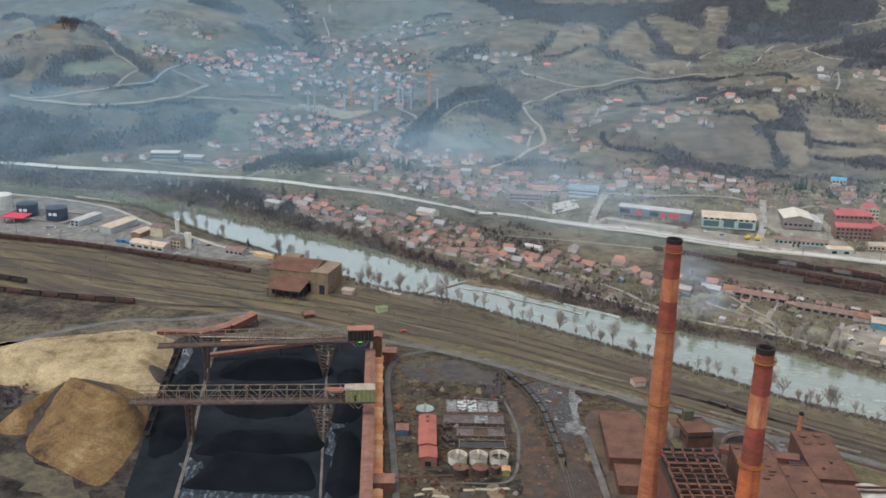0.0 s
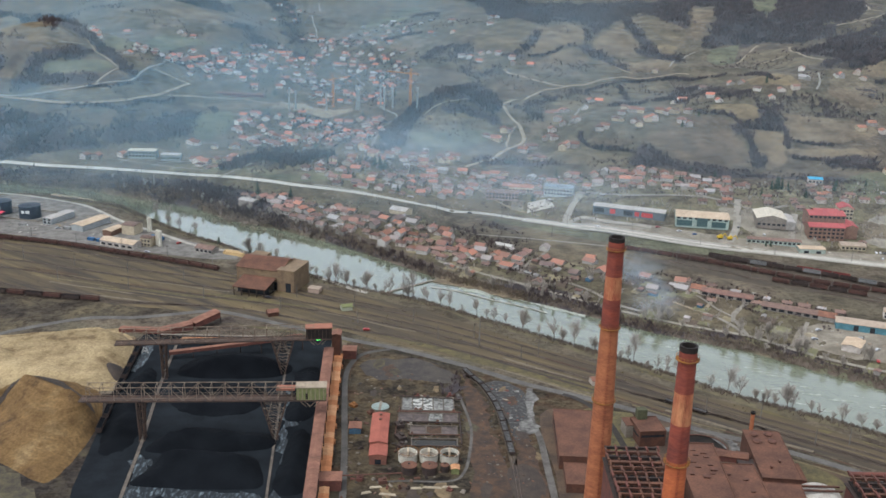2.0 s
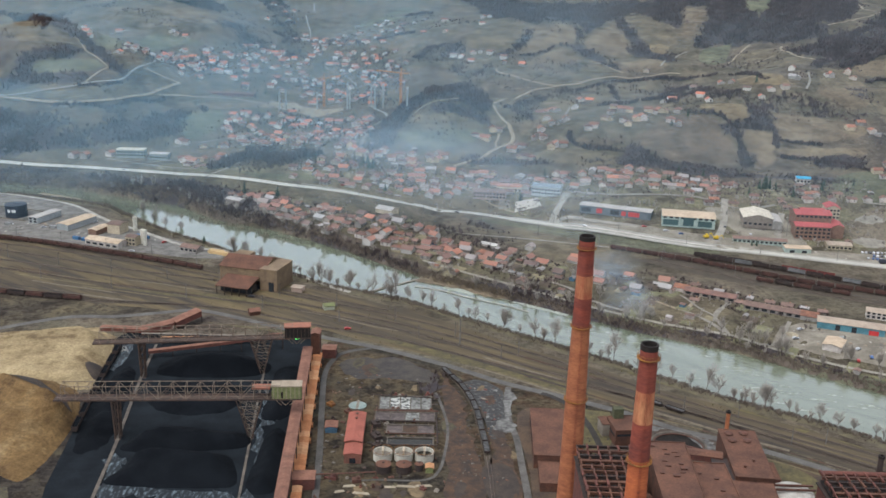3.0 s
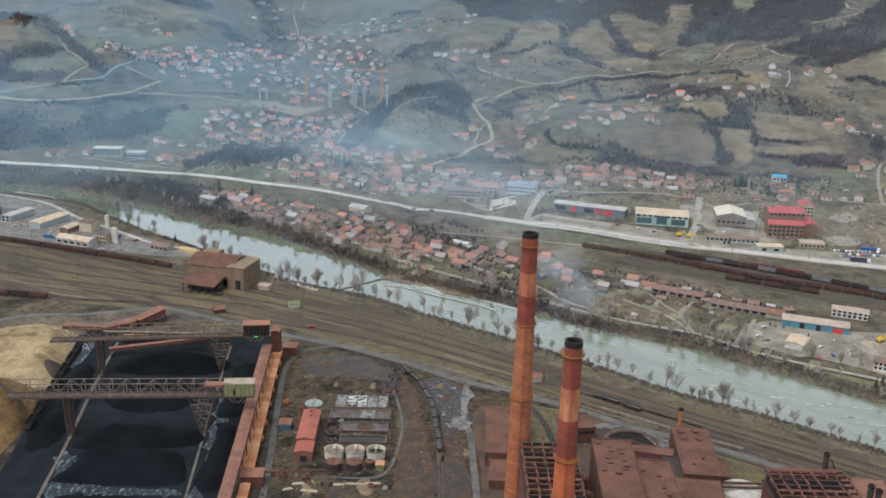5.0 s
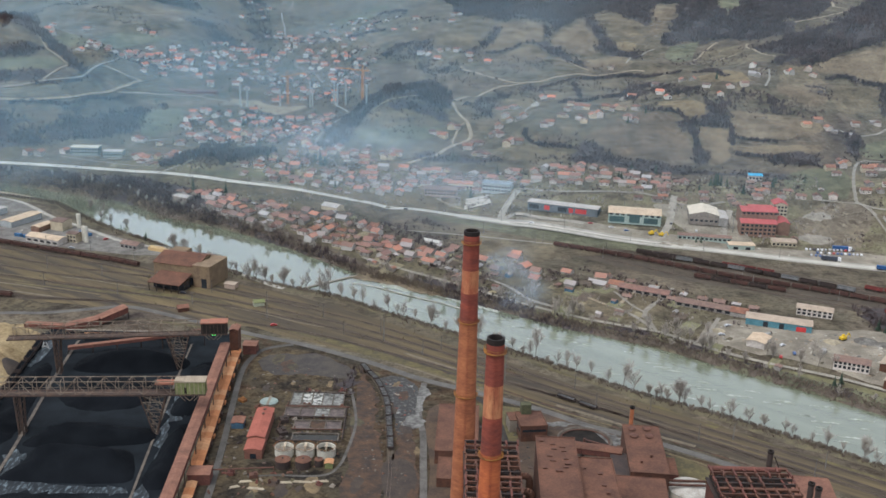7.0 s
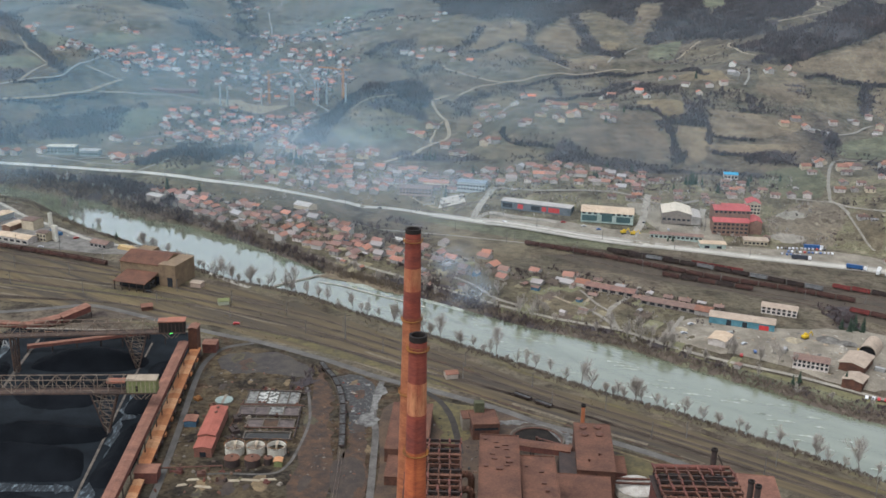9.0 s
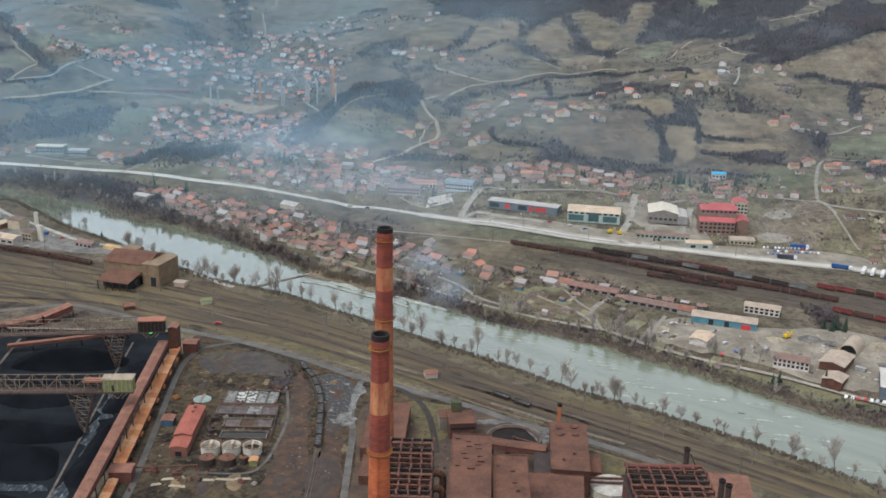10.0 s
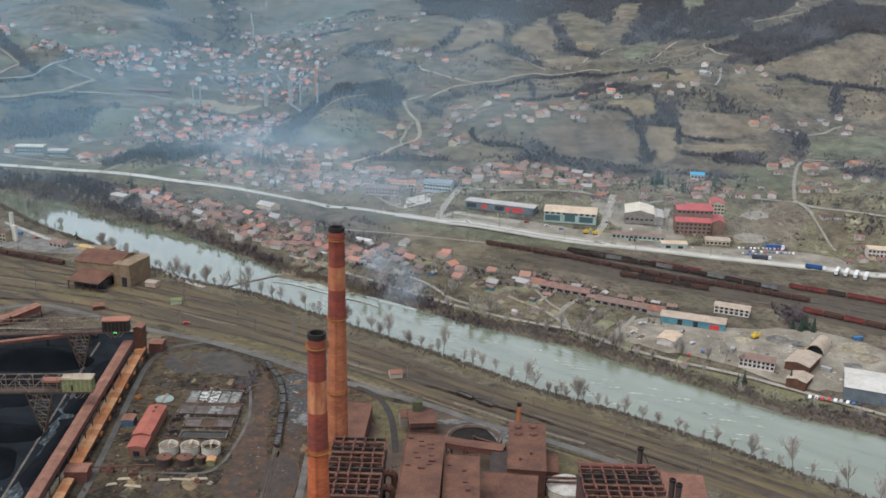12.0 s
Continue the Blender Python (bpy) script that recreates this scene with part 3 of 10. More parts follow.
def wagon_type(colour, length=12.5, tall=2.2):
    ob = thing("goods_wagon", 0, 0, "weathered open goods wagon on track", "wagon", z=-500.0)
    c = WAGON_COLOURS[colour]
    w = 2.9
    bm = boxes((0, -w / 2, 1.25, length, 0.12, tall), (0, w / 2, 1.25, length, 0.12, tall), (-length / 2, 0, 1.25, 0.12, w, tall), (length / 2, 0, 1.25, 0.12, w, tall))
    for k in range(9):
        for s in (-1, 1):
            box(bm, -length / 2 + 0.4 + k * (length - 0.8) / 8, s * (w / 2 + 0.1), 1.25, 0.16, 0.12, tall)
    part("body", bm, c, ob)
    part("load", boxes((0, 0, 1.2, length - 0.3, w - 0.3, tall * 0.72)), COAL if colour != "brown" else RUST_SOIL, ob, "loose dark load")
    part("underframe", boxes((0, 0, 0.85, length + 0.4, 2.2, 0.4)), DARK_STEEL, ob)
    for s in (-1, 1):
        bm = boxes((s * (length / 2 - 2.2), 0, 0.45, 2.6, 2.0, 0.4))
        for k in (-0.9, 0.9):
            for q in (-0.75, 0.75):
                beam(bm, (s * (length / 2 - 2.2) + k, q - 0.07, 0.5), (s * (length / 2 - 2.2) + k, q + 0.07, 0.5), 0.92, sides=10)
        part("bogie", bm, DARK_STEEL, ob)
    return ob


WAGONS = {c: wagon_type(c) for c in WAGON_COLOURS}
WAGONS["low"] = wagon_type("grey", 10.5, 0.8)
for o in WAGONS["low"].children:
    if o.name.startswith("load"):
        o.data.materials[0] = mat("slag", (0.045, 0.044, 0.043), (0.115, 0.112, 0.108), size=2.2, fine=0.6, cut=(0.5, 0.68))
    elif o.name.startswith("body"):
        o.data.materials[0] = DARK_STEEL


def train(pts, colours, group, words, count=None, pitch=13.6, start=0.0):
    line = smooth_line(pts, 20)
    seg = np.linalg.norm(np.diff(line, axis=0), axis=1)
    s = np.concatenate([[0], np.cumsum(seg)])
    n = count or int((s[-1] - start) // pitch)
    for k in range(n):
        a, b = start + k * pitch + 1, start + k * pitch + pitch - 1
        p, q = [np.array([np.interp(v, s, line[:, 0]), np.interp(v, s, line[:, 1])]) for v in (a, b)]
        m = (p + q) / 2
        turn = math.degrees(math.atan2(q[1] - p[1], q[0] - p[0]))
        tagged(copy_thing(WAGONS[colours[k % len(colours)]], pose(m[0], m[1], gz(*m) + 0.3, 0, 0, turn)), words, "wagon", group)


train([(-560, 825), (-361, 774), (-286, 757), (-211, 730), (-163, 712), (-131, 697)], ("brown",), "long brown goods train", "rust-brown open goods wagon standing on the track")
train([(-440, 706), (-318, 675), (-285, 661)], ("dark",), "dark wagons in the yard", "soot-dark open wagon loaded with coal", count=11)
train([(-420, 680), (-310, 650), (-250, 638), (-205, 632)], ("dark", "brown"), "wagons at the yard edge", "weathered dark open wagon in the yard")
train([(148, 503), (170, 486)], ("low",), "short train by the works road", "rust-stained low dark wagon with scrap", count=2)
curve = [(38, 536), (42, 527), (47, 518), (52, 503), (56, 485), (58, 466), (60, 445), (61, 430)]
rail_track(curve + [(62, 400), (62, 340)])
train(curve, ("low",), "wagons on the curve", "low dusty grey wagon with scrap on the curved siding", pitch=11.5)
train([(-158, 556), (-152, 500), (-145, 440)], ("dark",), "wagons beside the sand", "small dark coal wagon beside the sand heaps", pitch=16)

PALE_SCUM_ = mat("pale_worn_paint", (0.42, 0.42, 0.40), (0.3, 0.3, 0.29), size=2)

# ---- coal yard ----
patch("coal_yard_floor", [(-166, 566), (-160, 578), (-44, 578), (-42, 500), (-34, 395), (-30, 320), (-122, 320), (-140, 395), (-150, 470)], COAL_FLOOR, 0.3, 9, 0.4, "black coal-dusted yard floor", rounded=False)


def heap(name, outline, slope, top, material, label, lean=(0.0, 0.0), seed=1, step=2.2, category="heap"):
    """A tipped heap: slopes at the angle of rest rise from its outline to a leaning, rutted top."""
    line = smooth_line(outline, 4, True)
    lo, hi = line.min(0), line.max(0)
    mid = line.mean(0)
    e = np.roll(line, -1, 0) - line
    l2 = (e ** 2).sum(1) + 1e-9

    def rise(x, y):
        p = np.stack([x, y], 1)[:, None] - line[None]
        t = np.clip((p * e[None]).sum(2) / l2, 0, 1)
        d = np.sqrt(((p - t[..., None] * e[None]) ** 2).sum(2)).min(1)
        ruts = np.array([noise.noise(Vector((a * 0.09, b * 0.09, seed))) + 0.5 * noise.noise(Vector((a * 0.25, b * 0.25, seed + 5))) for a, b in zip(x, y)])
        cap = top + lean[0] * (x - mid[0]) + lean[1] * (y - mid[1])
        z = np.minimum(slope * d * (1 + 0.15 * ruts), cap + 0.6 * ruts)
        return 1.75 + np.maximum(z, 0) + 0.25 * np.minimum(d, 2) * ruts - 0.3 * (d < 0.01)

    ob = patch(name, outline, material, 0.0, step, 0.0, "", True, rise, True)
    return tagged(ob, label, category, kind="stuff")


def ridge_heap(name, foot, crest, tall, material, label, seed=1, step=2.0, category="heap"):
    """A tipped heap: straight slopes from a ragged foot up to a crest line."""
    line = smooth_line(foot, 4, True)
    top = smooth_line(crest, 4)

    def gap(p, a, closed):
        b = np.roll(a, -1, 0) if closed else a[1:]
        a = a if closed else a[:-1]
        e = b - a
        q = p[:, None] - a[None]
        t = np.clip((q * e[None]).sum(2) / ((e ** 2).sum(1) + 1e-9), 0, 1)
        return np.sqrt(((q - t[..., None] * e[None]) ** 2).sum(2)).min(1)

    def rise(x, y):
        p = np.stack([x, y], 1)
        out = gap(p, line, True) * np.where(inside(line, x, y), 1, -1)
        d = np.clip(out, 0, None)
        f = d / (d + gap(p, top, False) + 1e-6)
        rough = np.array([noise.noise(Vector((a * 0.11, b * 0.11, seed))) + 0.5 * noise.noise(Vector((a * 0.3, b * 0.3, seed + 5))) for a, b in zip(x, y)])
        return 1.75 + tall * f + np.minimum(d, 3) * 0.3 * rough + np.minimum(out, 0) * 0.3

    tagged(patch(name, foot, material, 0.0, step, 0.5, "", True, rise, True), label, category, kind="stuff")
    return rise


ridge_heap("coal_heap", [(-117, 398), (-113, 412), (-106, 428), (-88, 432), (-66, 430), (-58, 416), (-55, 400), (-70, 397), (-95, 396)], [(-104, 416), (-96, 418), (-70, 415)], 9.5, COAL, "black coal heap with a long level crest", 2)
ridge_heap("coal_heap", [(-119, 430), (-114, 446), (-100, 458), (-80, 455), (-60, 452), (-56, 438), (-74, 432), (-96, 428)], [(-108, 441), (-100, 445), (-91, 442), (-64, 439)], 6.5, COAL, "long black coal heap tipped against its neighbour", 3)
ridge_heap("coal_heap", [(-124, 494), (-118, 508), (-98, 512), (-76, 508), (-67, 492), (-76, 473), (-96, 467), (-112, 472), (-121, 482)], [(-108, 490), (-84, 490)], 6.0, COAL, "broad black coal heap between the cranes", 4)
ridge_heap("coal_heap", [(-127, 520), (-124, 540), (-104, 554), (-84, 550), (-64, 540), (-62, 524), (-79, 516), (-111, 514)], [(-106, 530), (-91, 533), (-81, 530)], 8.5, COAL, "domed black coal heap behind the cranes", 5)
ridge_heap("coal_heap", [(-51, 396), (-52, 430), (-50, 455), (-42, 458), (-35, 430), (-35, 398)], [(-44, 402), (-44, 420), (-45, 446)], 5.0, COAL, "long black coal heap along the conveyor", 6)
ridge_heap("coal_heap", [(-57, 466), (-59, 500), (-59, 530), (-46, 536), (-40, 500), (-42, 470)], [(-50, 474), (-50, 520)], 4.6, COAL, "long low black coal heap by the conveyor", 7)
ridge_heap("coal_heap", [(-142, 428), (-146, 460), (-150, 500), (-146, 530), (-136, 520), (-128, 470), (-124, 436), (-130, 424)], [(-136, 440), (-138, 470), (-142, 512)], 3.6, COAL, "long dark coal heap beside the wagons", 8)
ridge_heap("coal_heap", [(-112, 340), (-113, 384), (-92, 390), (-64, 386), (-54, 340)], [(-98, 350), (-94, 368), (-72, 366), (-68, 350)], 6.0, COAL, "broad black coal heap", 9)
KERB = mat("coal_stained_concrete", (0.15, 0.125, 0.10), (0.075, 0.064, 0.055), size=4, fine=0.6)
strip("crane_rail_wall", [(-108, 320), (-116.5, 391), (-121.6, 436), (-130.8, 502), (-137, 560)], 1.7, KERB, 1.0, label="stained concrete crane rail wall", category="wall", height=1.8)
strip("crane_rail_wall", [(-45, 320), (-52, 391), (-56.5, 436), (-63, 502), (-68, 560)], 1.2, KERB, 0.8, label="dusty concrete crane rail wall", category="wall", height=1.8)
FOAM = mat("foamy_runoff", (0.008, 0.011, 0.014), (0.2, 0.255, 0.28), rough=0.4, size=2.2, fine=0.9, cut=(0.5, 0.74), streak=(1.6, 0.5, 1.0))
patch("runoff_water", [(-60, 500), (-55, 498), (-46, 478), (-47, 464), (-52, 458), (-50, 436), (-45, 422), (-48, 402), (-40, 380), (-38, 350), (-46, 350), (-50, 398), (-54, 430), (-57, 458), (-58, 478)], FOAM, 0.5, 2.5, 1.3, "pale foamy runoff water along the wall")
patch("runoff_water", [(-119, 424), (-113, 421), (-112, 405), (-100, 398), (-84, 396), (-60, 396), (-58, 390), (-78, 388), (-94, 391), (-104, 384), (-113, 376), (-116, 395)], FOAM, 0.45, 2.5, 1.6, "pale foamy runoff pooled at the heap foot")
patch("runoff_water", [(-153, 566), (-150, 560), (-149, 540), (-151, 520), (-155, 540)], FOAM, 0.45, 3, 0.8, "pale wet streak on the yard floor")


GANTRY_DARK = mat("sooty_gantry_steel", (0.095, 0.058, 0.042), (0.045, 0.034, 0.03), rough=0.8, size=3, fine=0.5)


def gantry(x0, y0, x1, y1, z_low, z_top, leg_a, leg_b, cabin, label, lamps=False):
    """A coal-yard gantry crane: lattice bridge, a pier leg, a V-shaped leg and a machine house at its end."""
    ob = thing("gantry_crane", x0, y0, label, "crane", math.degrees(math.atan2(y1 - y0, x1 - x0)), z=1.8)
    L_ = math.hypot(x1 - x0, y1 - y0)
    lo, hi, wd = z_low - 1.8, z_top - 1.8, 3.0
    for s in (-1, 1):
        bm = bmesh.new()
        beam(bm, (0, s * wd, lo), (L_, s * wd, lo), 0.75)
        part("bottom_chord", bm, GANTRY_DARK, ob)
        bm = bmesh.new()
        beam(bm, (4 if s < 0 else 3, s * wd, hi), (L_ - 10, s * wd, hi), 0.32)
        part("top_chord", bm, TRUSS, ob)
    part("deck", boxes((L_ / 2, 0, lo - 0.2, L_, 2 * wd - 1.0, 0.3)), GANTRY_DARK, ob, "rust-brown walkway deck")
    n = int((L_ - 14) // 6.6)
    for k in range(n + 1):
        x = 4 + k * 6.6
        bm = bmesh.new()
        for s in (-1, 1):
            beam(bm, (x, s * wd, lo), (x, s * wd, hi), 0.26)
            if k < n:
                if k % 2:
                    beam(bm, (x, s * wd, lo), (x + 6.6, s * wd, hi), 0.2)
                else:
                    beam(bm, (x, s * wd, hi), (x + 6.6, s * wd, lo), 0.2)
        beam(bm, (x, -wd, hi), (x, wd, hi), 0.22)
        part("lattice_bay", bm, TRUSS, ob)
    bm = bmesh.new()
    for s in (-1, 1):
        beam(bm, (2, s * wd, lo + 1.6), (L_ - 11, s * wd, lo + 1.6), 0.12)
    part("handrail", bm, TRUSS, ob)
    # pier leg
    x = leg_a
    for px, py in ((-1.4, -3), (1.4, -3), (-1.4, 3), (1.4, 3)):
        bm = bmesh.new()
        beam(bm, (x + px, py, lo), (x + px * 0.7, py * 0.55, 0.3), 0.75)
        part("pier_post", bm, GANTRY_DARK, ob)
    for z in np.linspace(2, lo - 1, 6):
        f = 0.7 + 0.3 * z / lo
        g = 0.55 + 0.45 * z / lo
        for py in (-3, 3):
            bm = bmesh.new()
            beam(bm, (x - 1.4 * f, py * g, z), (x + 1.4 * f, py * g, min(z + 4, lo)), 0.35)
            part("pier_brace", bm, GANTRY_DARK, ob)
        bm = bmesh.new()
        beam(bm, (x - 1.4 * f, -3 * g, z), (x - 1.4 * f, 3 * g, min(z + 4, lo)), 0.3)
        part("pier_brace", bm, GANTRY_DARK, ob)
    part("bogie", boxes((x, 0, -0.6, 3.2, 6.5, 1.2)), DARK_STEEL, ob)
    # V leg
    x = leg_b
    for top in (-6.4, 6.4):
        for py in (-3, 3):
            bm = bmesh.new()
            beam(bm, (x + top, py, lo), (x + top * 0.1, py * 0.6, 0.3), 0.6)
            part("leg_post", bm, GANTRY_DARK, ob)
            bm = bmesh.new()
            beam(bm, (x + top * 0.55, py * 0.8, lo * 0.5), (x + top * 0.1, py, lo), 0.28)
            part("leg_brace", bm, TRUSS, ob)
    for z in np.linspace(6, lo, 5):
        f = 0.1 + 0.9 * z / lo
        for py in (-3, 3):
            bm = bmesh.new()
            yy = py * (0.6 + 0.4 * z / lo)
            beam(bm, (x - 6.4 * f, yy, z), (x + 6.4 * f, yy, z), 0.24)
            beam(bm, (x - 6.4 * f, yy, z), (x + 6.4 * (f - 0.2), yy, z - lo * 0.2), 0.2)
            part("leg_brace", bm, TRUSS, ob)
    part("bogie", boxes((x, 0, -0.6, 3.6, 6, 1.2)), DARK_STEEL, ob)
    # machine house
    wall, roof, words = cabin
    house = part("machine_house", boxes((L_ - 7.4, 0, lo - 0.3, 14.4, 6.4, hi - lo - 0.2)), wall, ob, words)
    part("house_roof", boxes((L_ - 7.4, 0, hi - 0.5, 15.2, 7.2, 0.5)), roof, house)
    for k in range(7):
        part("wall_rib", boxes((L_ - 13.8 + k * 2.1, -3.25, lo, 0.25, 0.14, hi - lo - 0.8)), GANTRY_DARK if lamps else roof, house)
    part("house_opening", boxes((L_ - 9.6, -3.26, lo + 0.8, 1.1, 0.12, 3.2)), SOOT, house)
    bm = bmesh.new()
    for a, b in ((-11, -8), (-5, -8), (-3, -6), (-13, -10)):
        beam(bm, (L_ + a, -2.6, lo - 0.4), (L_ + b, -2.6, lo - 3.4), 0.3)
    part("under_brace", bm, TRUSS, ob)
    if lamps:
        for dx in (-8.4, -7.2):
            m = bpy.data.materials.new("green_signal_glow")
            m.use_nodes = True
            b = m.node_tree.nodes["Principled BSDF"]
            b.inputs["Base Color"].default_value = (0.05, 0.8, 0.1, 1)
            b.inputs["Emission Color"].default_value = (0.15, 1.0, 0.2, 1)
            b.inputs["Emission Strength"].default_value = 1.6
            bm = bmesh.new()
            bmesh.ops.create_icosphere(bm, subdivisions=2, radius=0.26)
            bmesh.ops.translate(bm, verts=bm.verts, vec=(L_ + dx, -3.7, lo - 0.1))
            part("signal_lamp", bm, m, ob, "lit green signal lamp")
    return ob


GREEN_SHEET = mat("moss_green_sheet", (0.20, 0.22, 0.09), (0.14, 0.15, 0.07), size=3, fine=0.5)
gantry(-151.5, 441, -32.0, 450.5, 24, 31.3, 29, 94, (GREEN_SHEET, mat("pale_sheet_roof", (0.34, 0.28, 0.21), (0.27, 0.22, 0.16), size=4), "moss-green sheet-clad machine house"), "long rusty lattice gantry crane over the coal heaps")
gantry(-157, 511, -38.4, 529, 24, 31.2, 26, 92, (SOOT, ORANGE, "soot-dark machine house under a faded red roof"), "rusty lattice gantry crane at the far yard end", lamps=True)
part("boom_arm", boxes((100, 0, 27.2, 9, 4.5, 1.0)), ORANGE, bpy.data.objects["gantry_crane"], "faded orange trolley")


# ---- conveyors ----
def gallery(pts, width, tall, label, roof, wall, panel=6.0, trestle=14.0, hood=0.0, roofs=None, pitch=0.5):
    """An enclosed conveyor gallery on trestles; pts are x, y and the height of the ridge. Its roof is laid in panels."""
    ob = thing("conveyor_gallery", pts[0][0], pts[0][1], label, "conveyor", z=1.8)
    base = ob.matrix_world.translation
    k = 0
    for a, b in zip(pts, pts[1:]):
        a, b = Vector(a) - base, Vector(b) - base
        d = b - a
        flat = Vector((d.x, d.y, 0)).normalized()
        side = Vector((-flat.y, flat.x, 0)) * width / 2
        n = max(1, round(d.length / panel))
        for i in range(n):
            p, q = a + d * (i / n), a + d * ((i + 1) / n) - flat * 0.04
            bm = bmesh.new()
            over = side * 1.08
            ring = []
            for c in (p, q):
                ring.append([bm.verts.new(c + v) for v in (-over - Vector((0, 0, pitch)), Vector((0, 0, 0)), over - Vector((0, 0, pitch)), over - Vector((0, 0, pitch + 0.2)), Vector((0, 0, -0.2)), -over - Vector((0, 0, pitch + 0.2)))])
            for f in range(6):
                bm.faces.new((ring[0][f], ring[0][(f + 1) % 6], ring[1][(f + 1) % 6], ring[1][f]))
            bm.faces.new(ring[0][::-1])
            bm.faces.new(ring[1])
            part("roof_panel", bm, (roofs or (roof,))[k % len(roofs or (roof,))], ob)
            bm = bmesh.new()
            low = Vector((0, 0, tall))
            vs = [[bm.verts.new(c + v) for v in (-side - Vector((0, 0, pitch + 0.15)), side - Vector((0, 0, pitch + 0.15)), side - low, -side - low)] for c in (p, q)]
            for f in range(4):
                bm.faces.new((vs[0][f], vs[0][(f + 1) % 4], vs[1][(f + 1) % 4], vs[1][f]))
            part("wall_panel", bm, wall, ob)
            k += 1
        m = max(1, round(d.length / trestle))
        for i in range(m + 1):
            p = a + d * (i / m)
            if p.z - tall < 1:
                continue
            bm = bmesh.new()
            for s in (-1, 1):
                beam(bm, p + side * s - Vector((0, 0, tall)), Vector((p.x, p.y, -0.2)) + side * s * 0.95, 0.45)
            beam(bm, p + side - Vector((0, 0, tall)), Vector((p.x, p.y, p.z * 0.3)) - side * 0.95, 0.25)
            part("trestle", bm, DARK_STEEL, ob)
        if hood:
            for i in range(int(d.length // hood)):
                p = a + d * ((i + 0.5) * hood / d.length)
                M = Matrix.Translation(p + side * 1.15 - Vector((0, 0, 3.6))) @ Matrix.Rotation(math.atan2(d.y, d.x), 4, "Z")
                bm = bmesh.new()
                box(bm, 0, 0, 0, hood * 0.4, 0.8, 1.4, M)
                part("side_hood", bm, roof if i % 2 else DARK_STEEL, ob)
    return ob


PINK_ROOF = mat("dusty_pink_roof", (0.235, 0.115, 0.078), (0.16, 0.078, 0.056), size=5, fine=0.8, vary=0.12)
DARK_RED = mat("dark_red_sheet", (0.16, 0.06, 0.045), (0.10, 0.045, 0.038), size=4)
ORANGE_V = mat("faded_orange_panel", (0.46, 0.20, 0.085), (0.38, 0.15, 0.065), size=3, vary=0.2)
TAN_V = mat("tan_orange_panel", (0.52, 0.29, 0.15), (0.44, 0.21, 0.10), size=3, vary=0.15)
gallery([(-40.3, 530, 17.5), (-36.4, 470, 16.5), (-33.1, 420, 16), (-27, 325, 15)], 5.2, 3.6, "long enclosed conveyor gallery with a dusty pink roof on steel trestles", PINK_ROOF, DARK_RED)
gallery([(-36.2, 540, 9.5), (-35.6, 522, 9.0), (-32.3, 470, 7.5), (-29.1, 424, 6.8), (-28.1, 409, 6.6)], 5.6, 2.6, "low enclosed conveyor with patched orange roof panels", ORANGE_V, DARK_RED, hood=8.0, roofs=(ORANGE_V, ORANGE_V, TAN_V, ORANGE_V, TAN_V, TAN_V, ORANGE_V))
gallery([(-26.8, 398, 5.6), (-22.5, 335, 5.2)], 4.4, 2.6, "low enclosed conveyor with orange roof panels beyond the transfer house", ORANGE_V, DARK_RED, roofs=(TAN_V, ORANGE_V))
hall("transfer_house", -24.6, 403.5, 10, 8, 6.4, 3, DARK_RED, PINK_ROOF, "rust-dusted conveyor transfer house", 0.6, "x")
hall("transfer_tower", -37.0, 541, 5, 8, 21, 0, RUST_WALL, PINK_ROOF, "narrow rust-brown conveyor tower", 0.8, "y")
hall("transfer_house", -30.5, 552, 8, 8, 6.5, 0, DARK_RED, PINK_ROOF, "rust-brown drive house at the conveyor head", 0.6, "x")
gallery([(-152, 578, 6), (-134, 587, 8), (-121, 601, 11)], 7.0, 4.5, "inclined conveyor gallery with a faded red roof", PINK_ROOF, DARK_RED)
gallery([(-178, 582, 5), (-150, 579, 6)], 5.0, 3.0, "low feeder gallery with a faded red roof", PINK_ROOF, DARK_RED)
gallery([(-134, 562, 7), (-72, 567, 7.4)], 3.0, 2.4, "low tan conveyor gallery along the yard end", TAN_V, DARK_RED, roofs=(TAN_V, ORANGE_V))
gallery([(-136, 541, 7.5), (-96, 551, 10), (-60, 560, 13)], 3.0, 2.4, "thin rising conveyor gallery with a dull red roof", PINK_ROOF, DARK_RED)
strip("yard_end_wall", [(-150, 573), (-100, 574), (-46, 575)], 2.0, CONCRETE, 2.6, label="dark concrete wall at the yard end", category="wall", height=1.8)
ob = thing("clamshell_grab", -152.5, 548, "pale steel crane grab standing on the floor", "grab", z=2.0)
bm = bmesh.new()
for s_ in (-1, 1):
    beam(bm, (s_ * 2.0, 0, 0), (s_ * 0.5, 0, 4.2), 0.7)
beam(bm, (-1.4, 0, 1.6), (1.4, 0, 1.6), 0.6)
part("jaw", bm, PALE_SCUM_, ob)

# ---- sand heaps ----
heap("sand_heap", [(-266, 545), (-237, 566), (-186, 582), (-161, 558), (-157, 520), (-160, 496), (-190, 492), (-215, 498), (-245, 512)], 0.5, 6.0, PALE_SAND, "broad pale sand heap with tracked top", (0.02, 0.0), 21, 2.5)
heap("sand_heap", [(-262, 522), (-250, 546), (-222, 545), (-212, 520), (-230, 500), (-252, 504)], 0.55, 9.5, PALE_SAND, "rounded pale sand heap with ribbed slopes", seed=23)
heap("sand_heap", [(-200, 575), (-178, 572), (-166, 552), (-172, 540), (-192, 548)], 0.5, 9.0, PALE_SAND, "low pale sand mound with tracks", seed=28)
tips = random.Random(17)
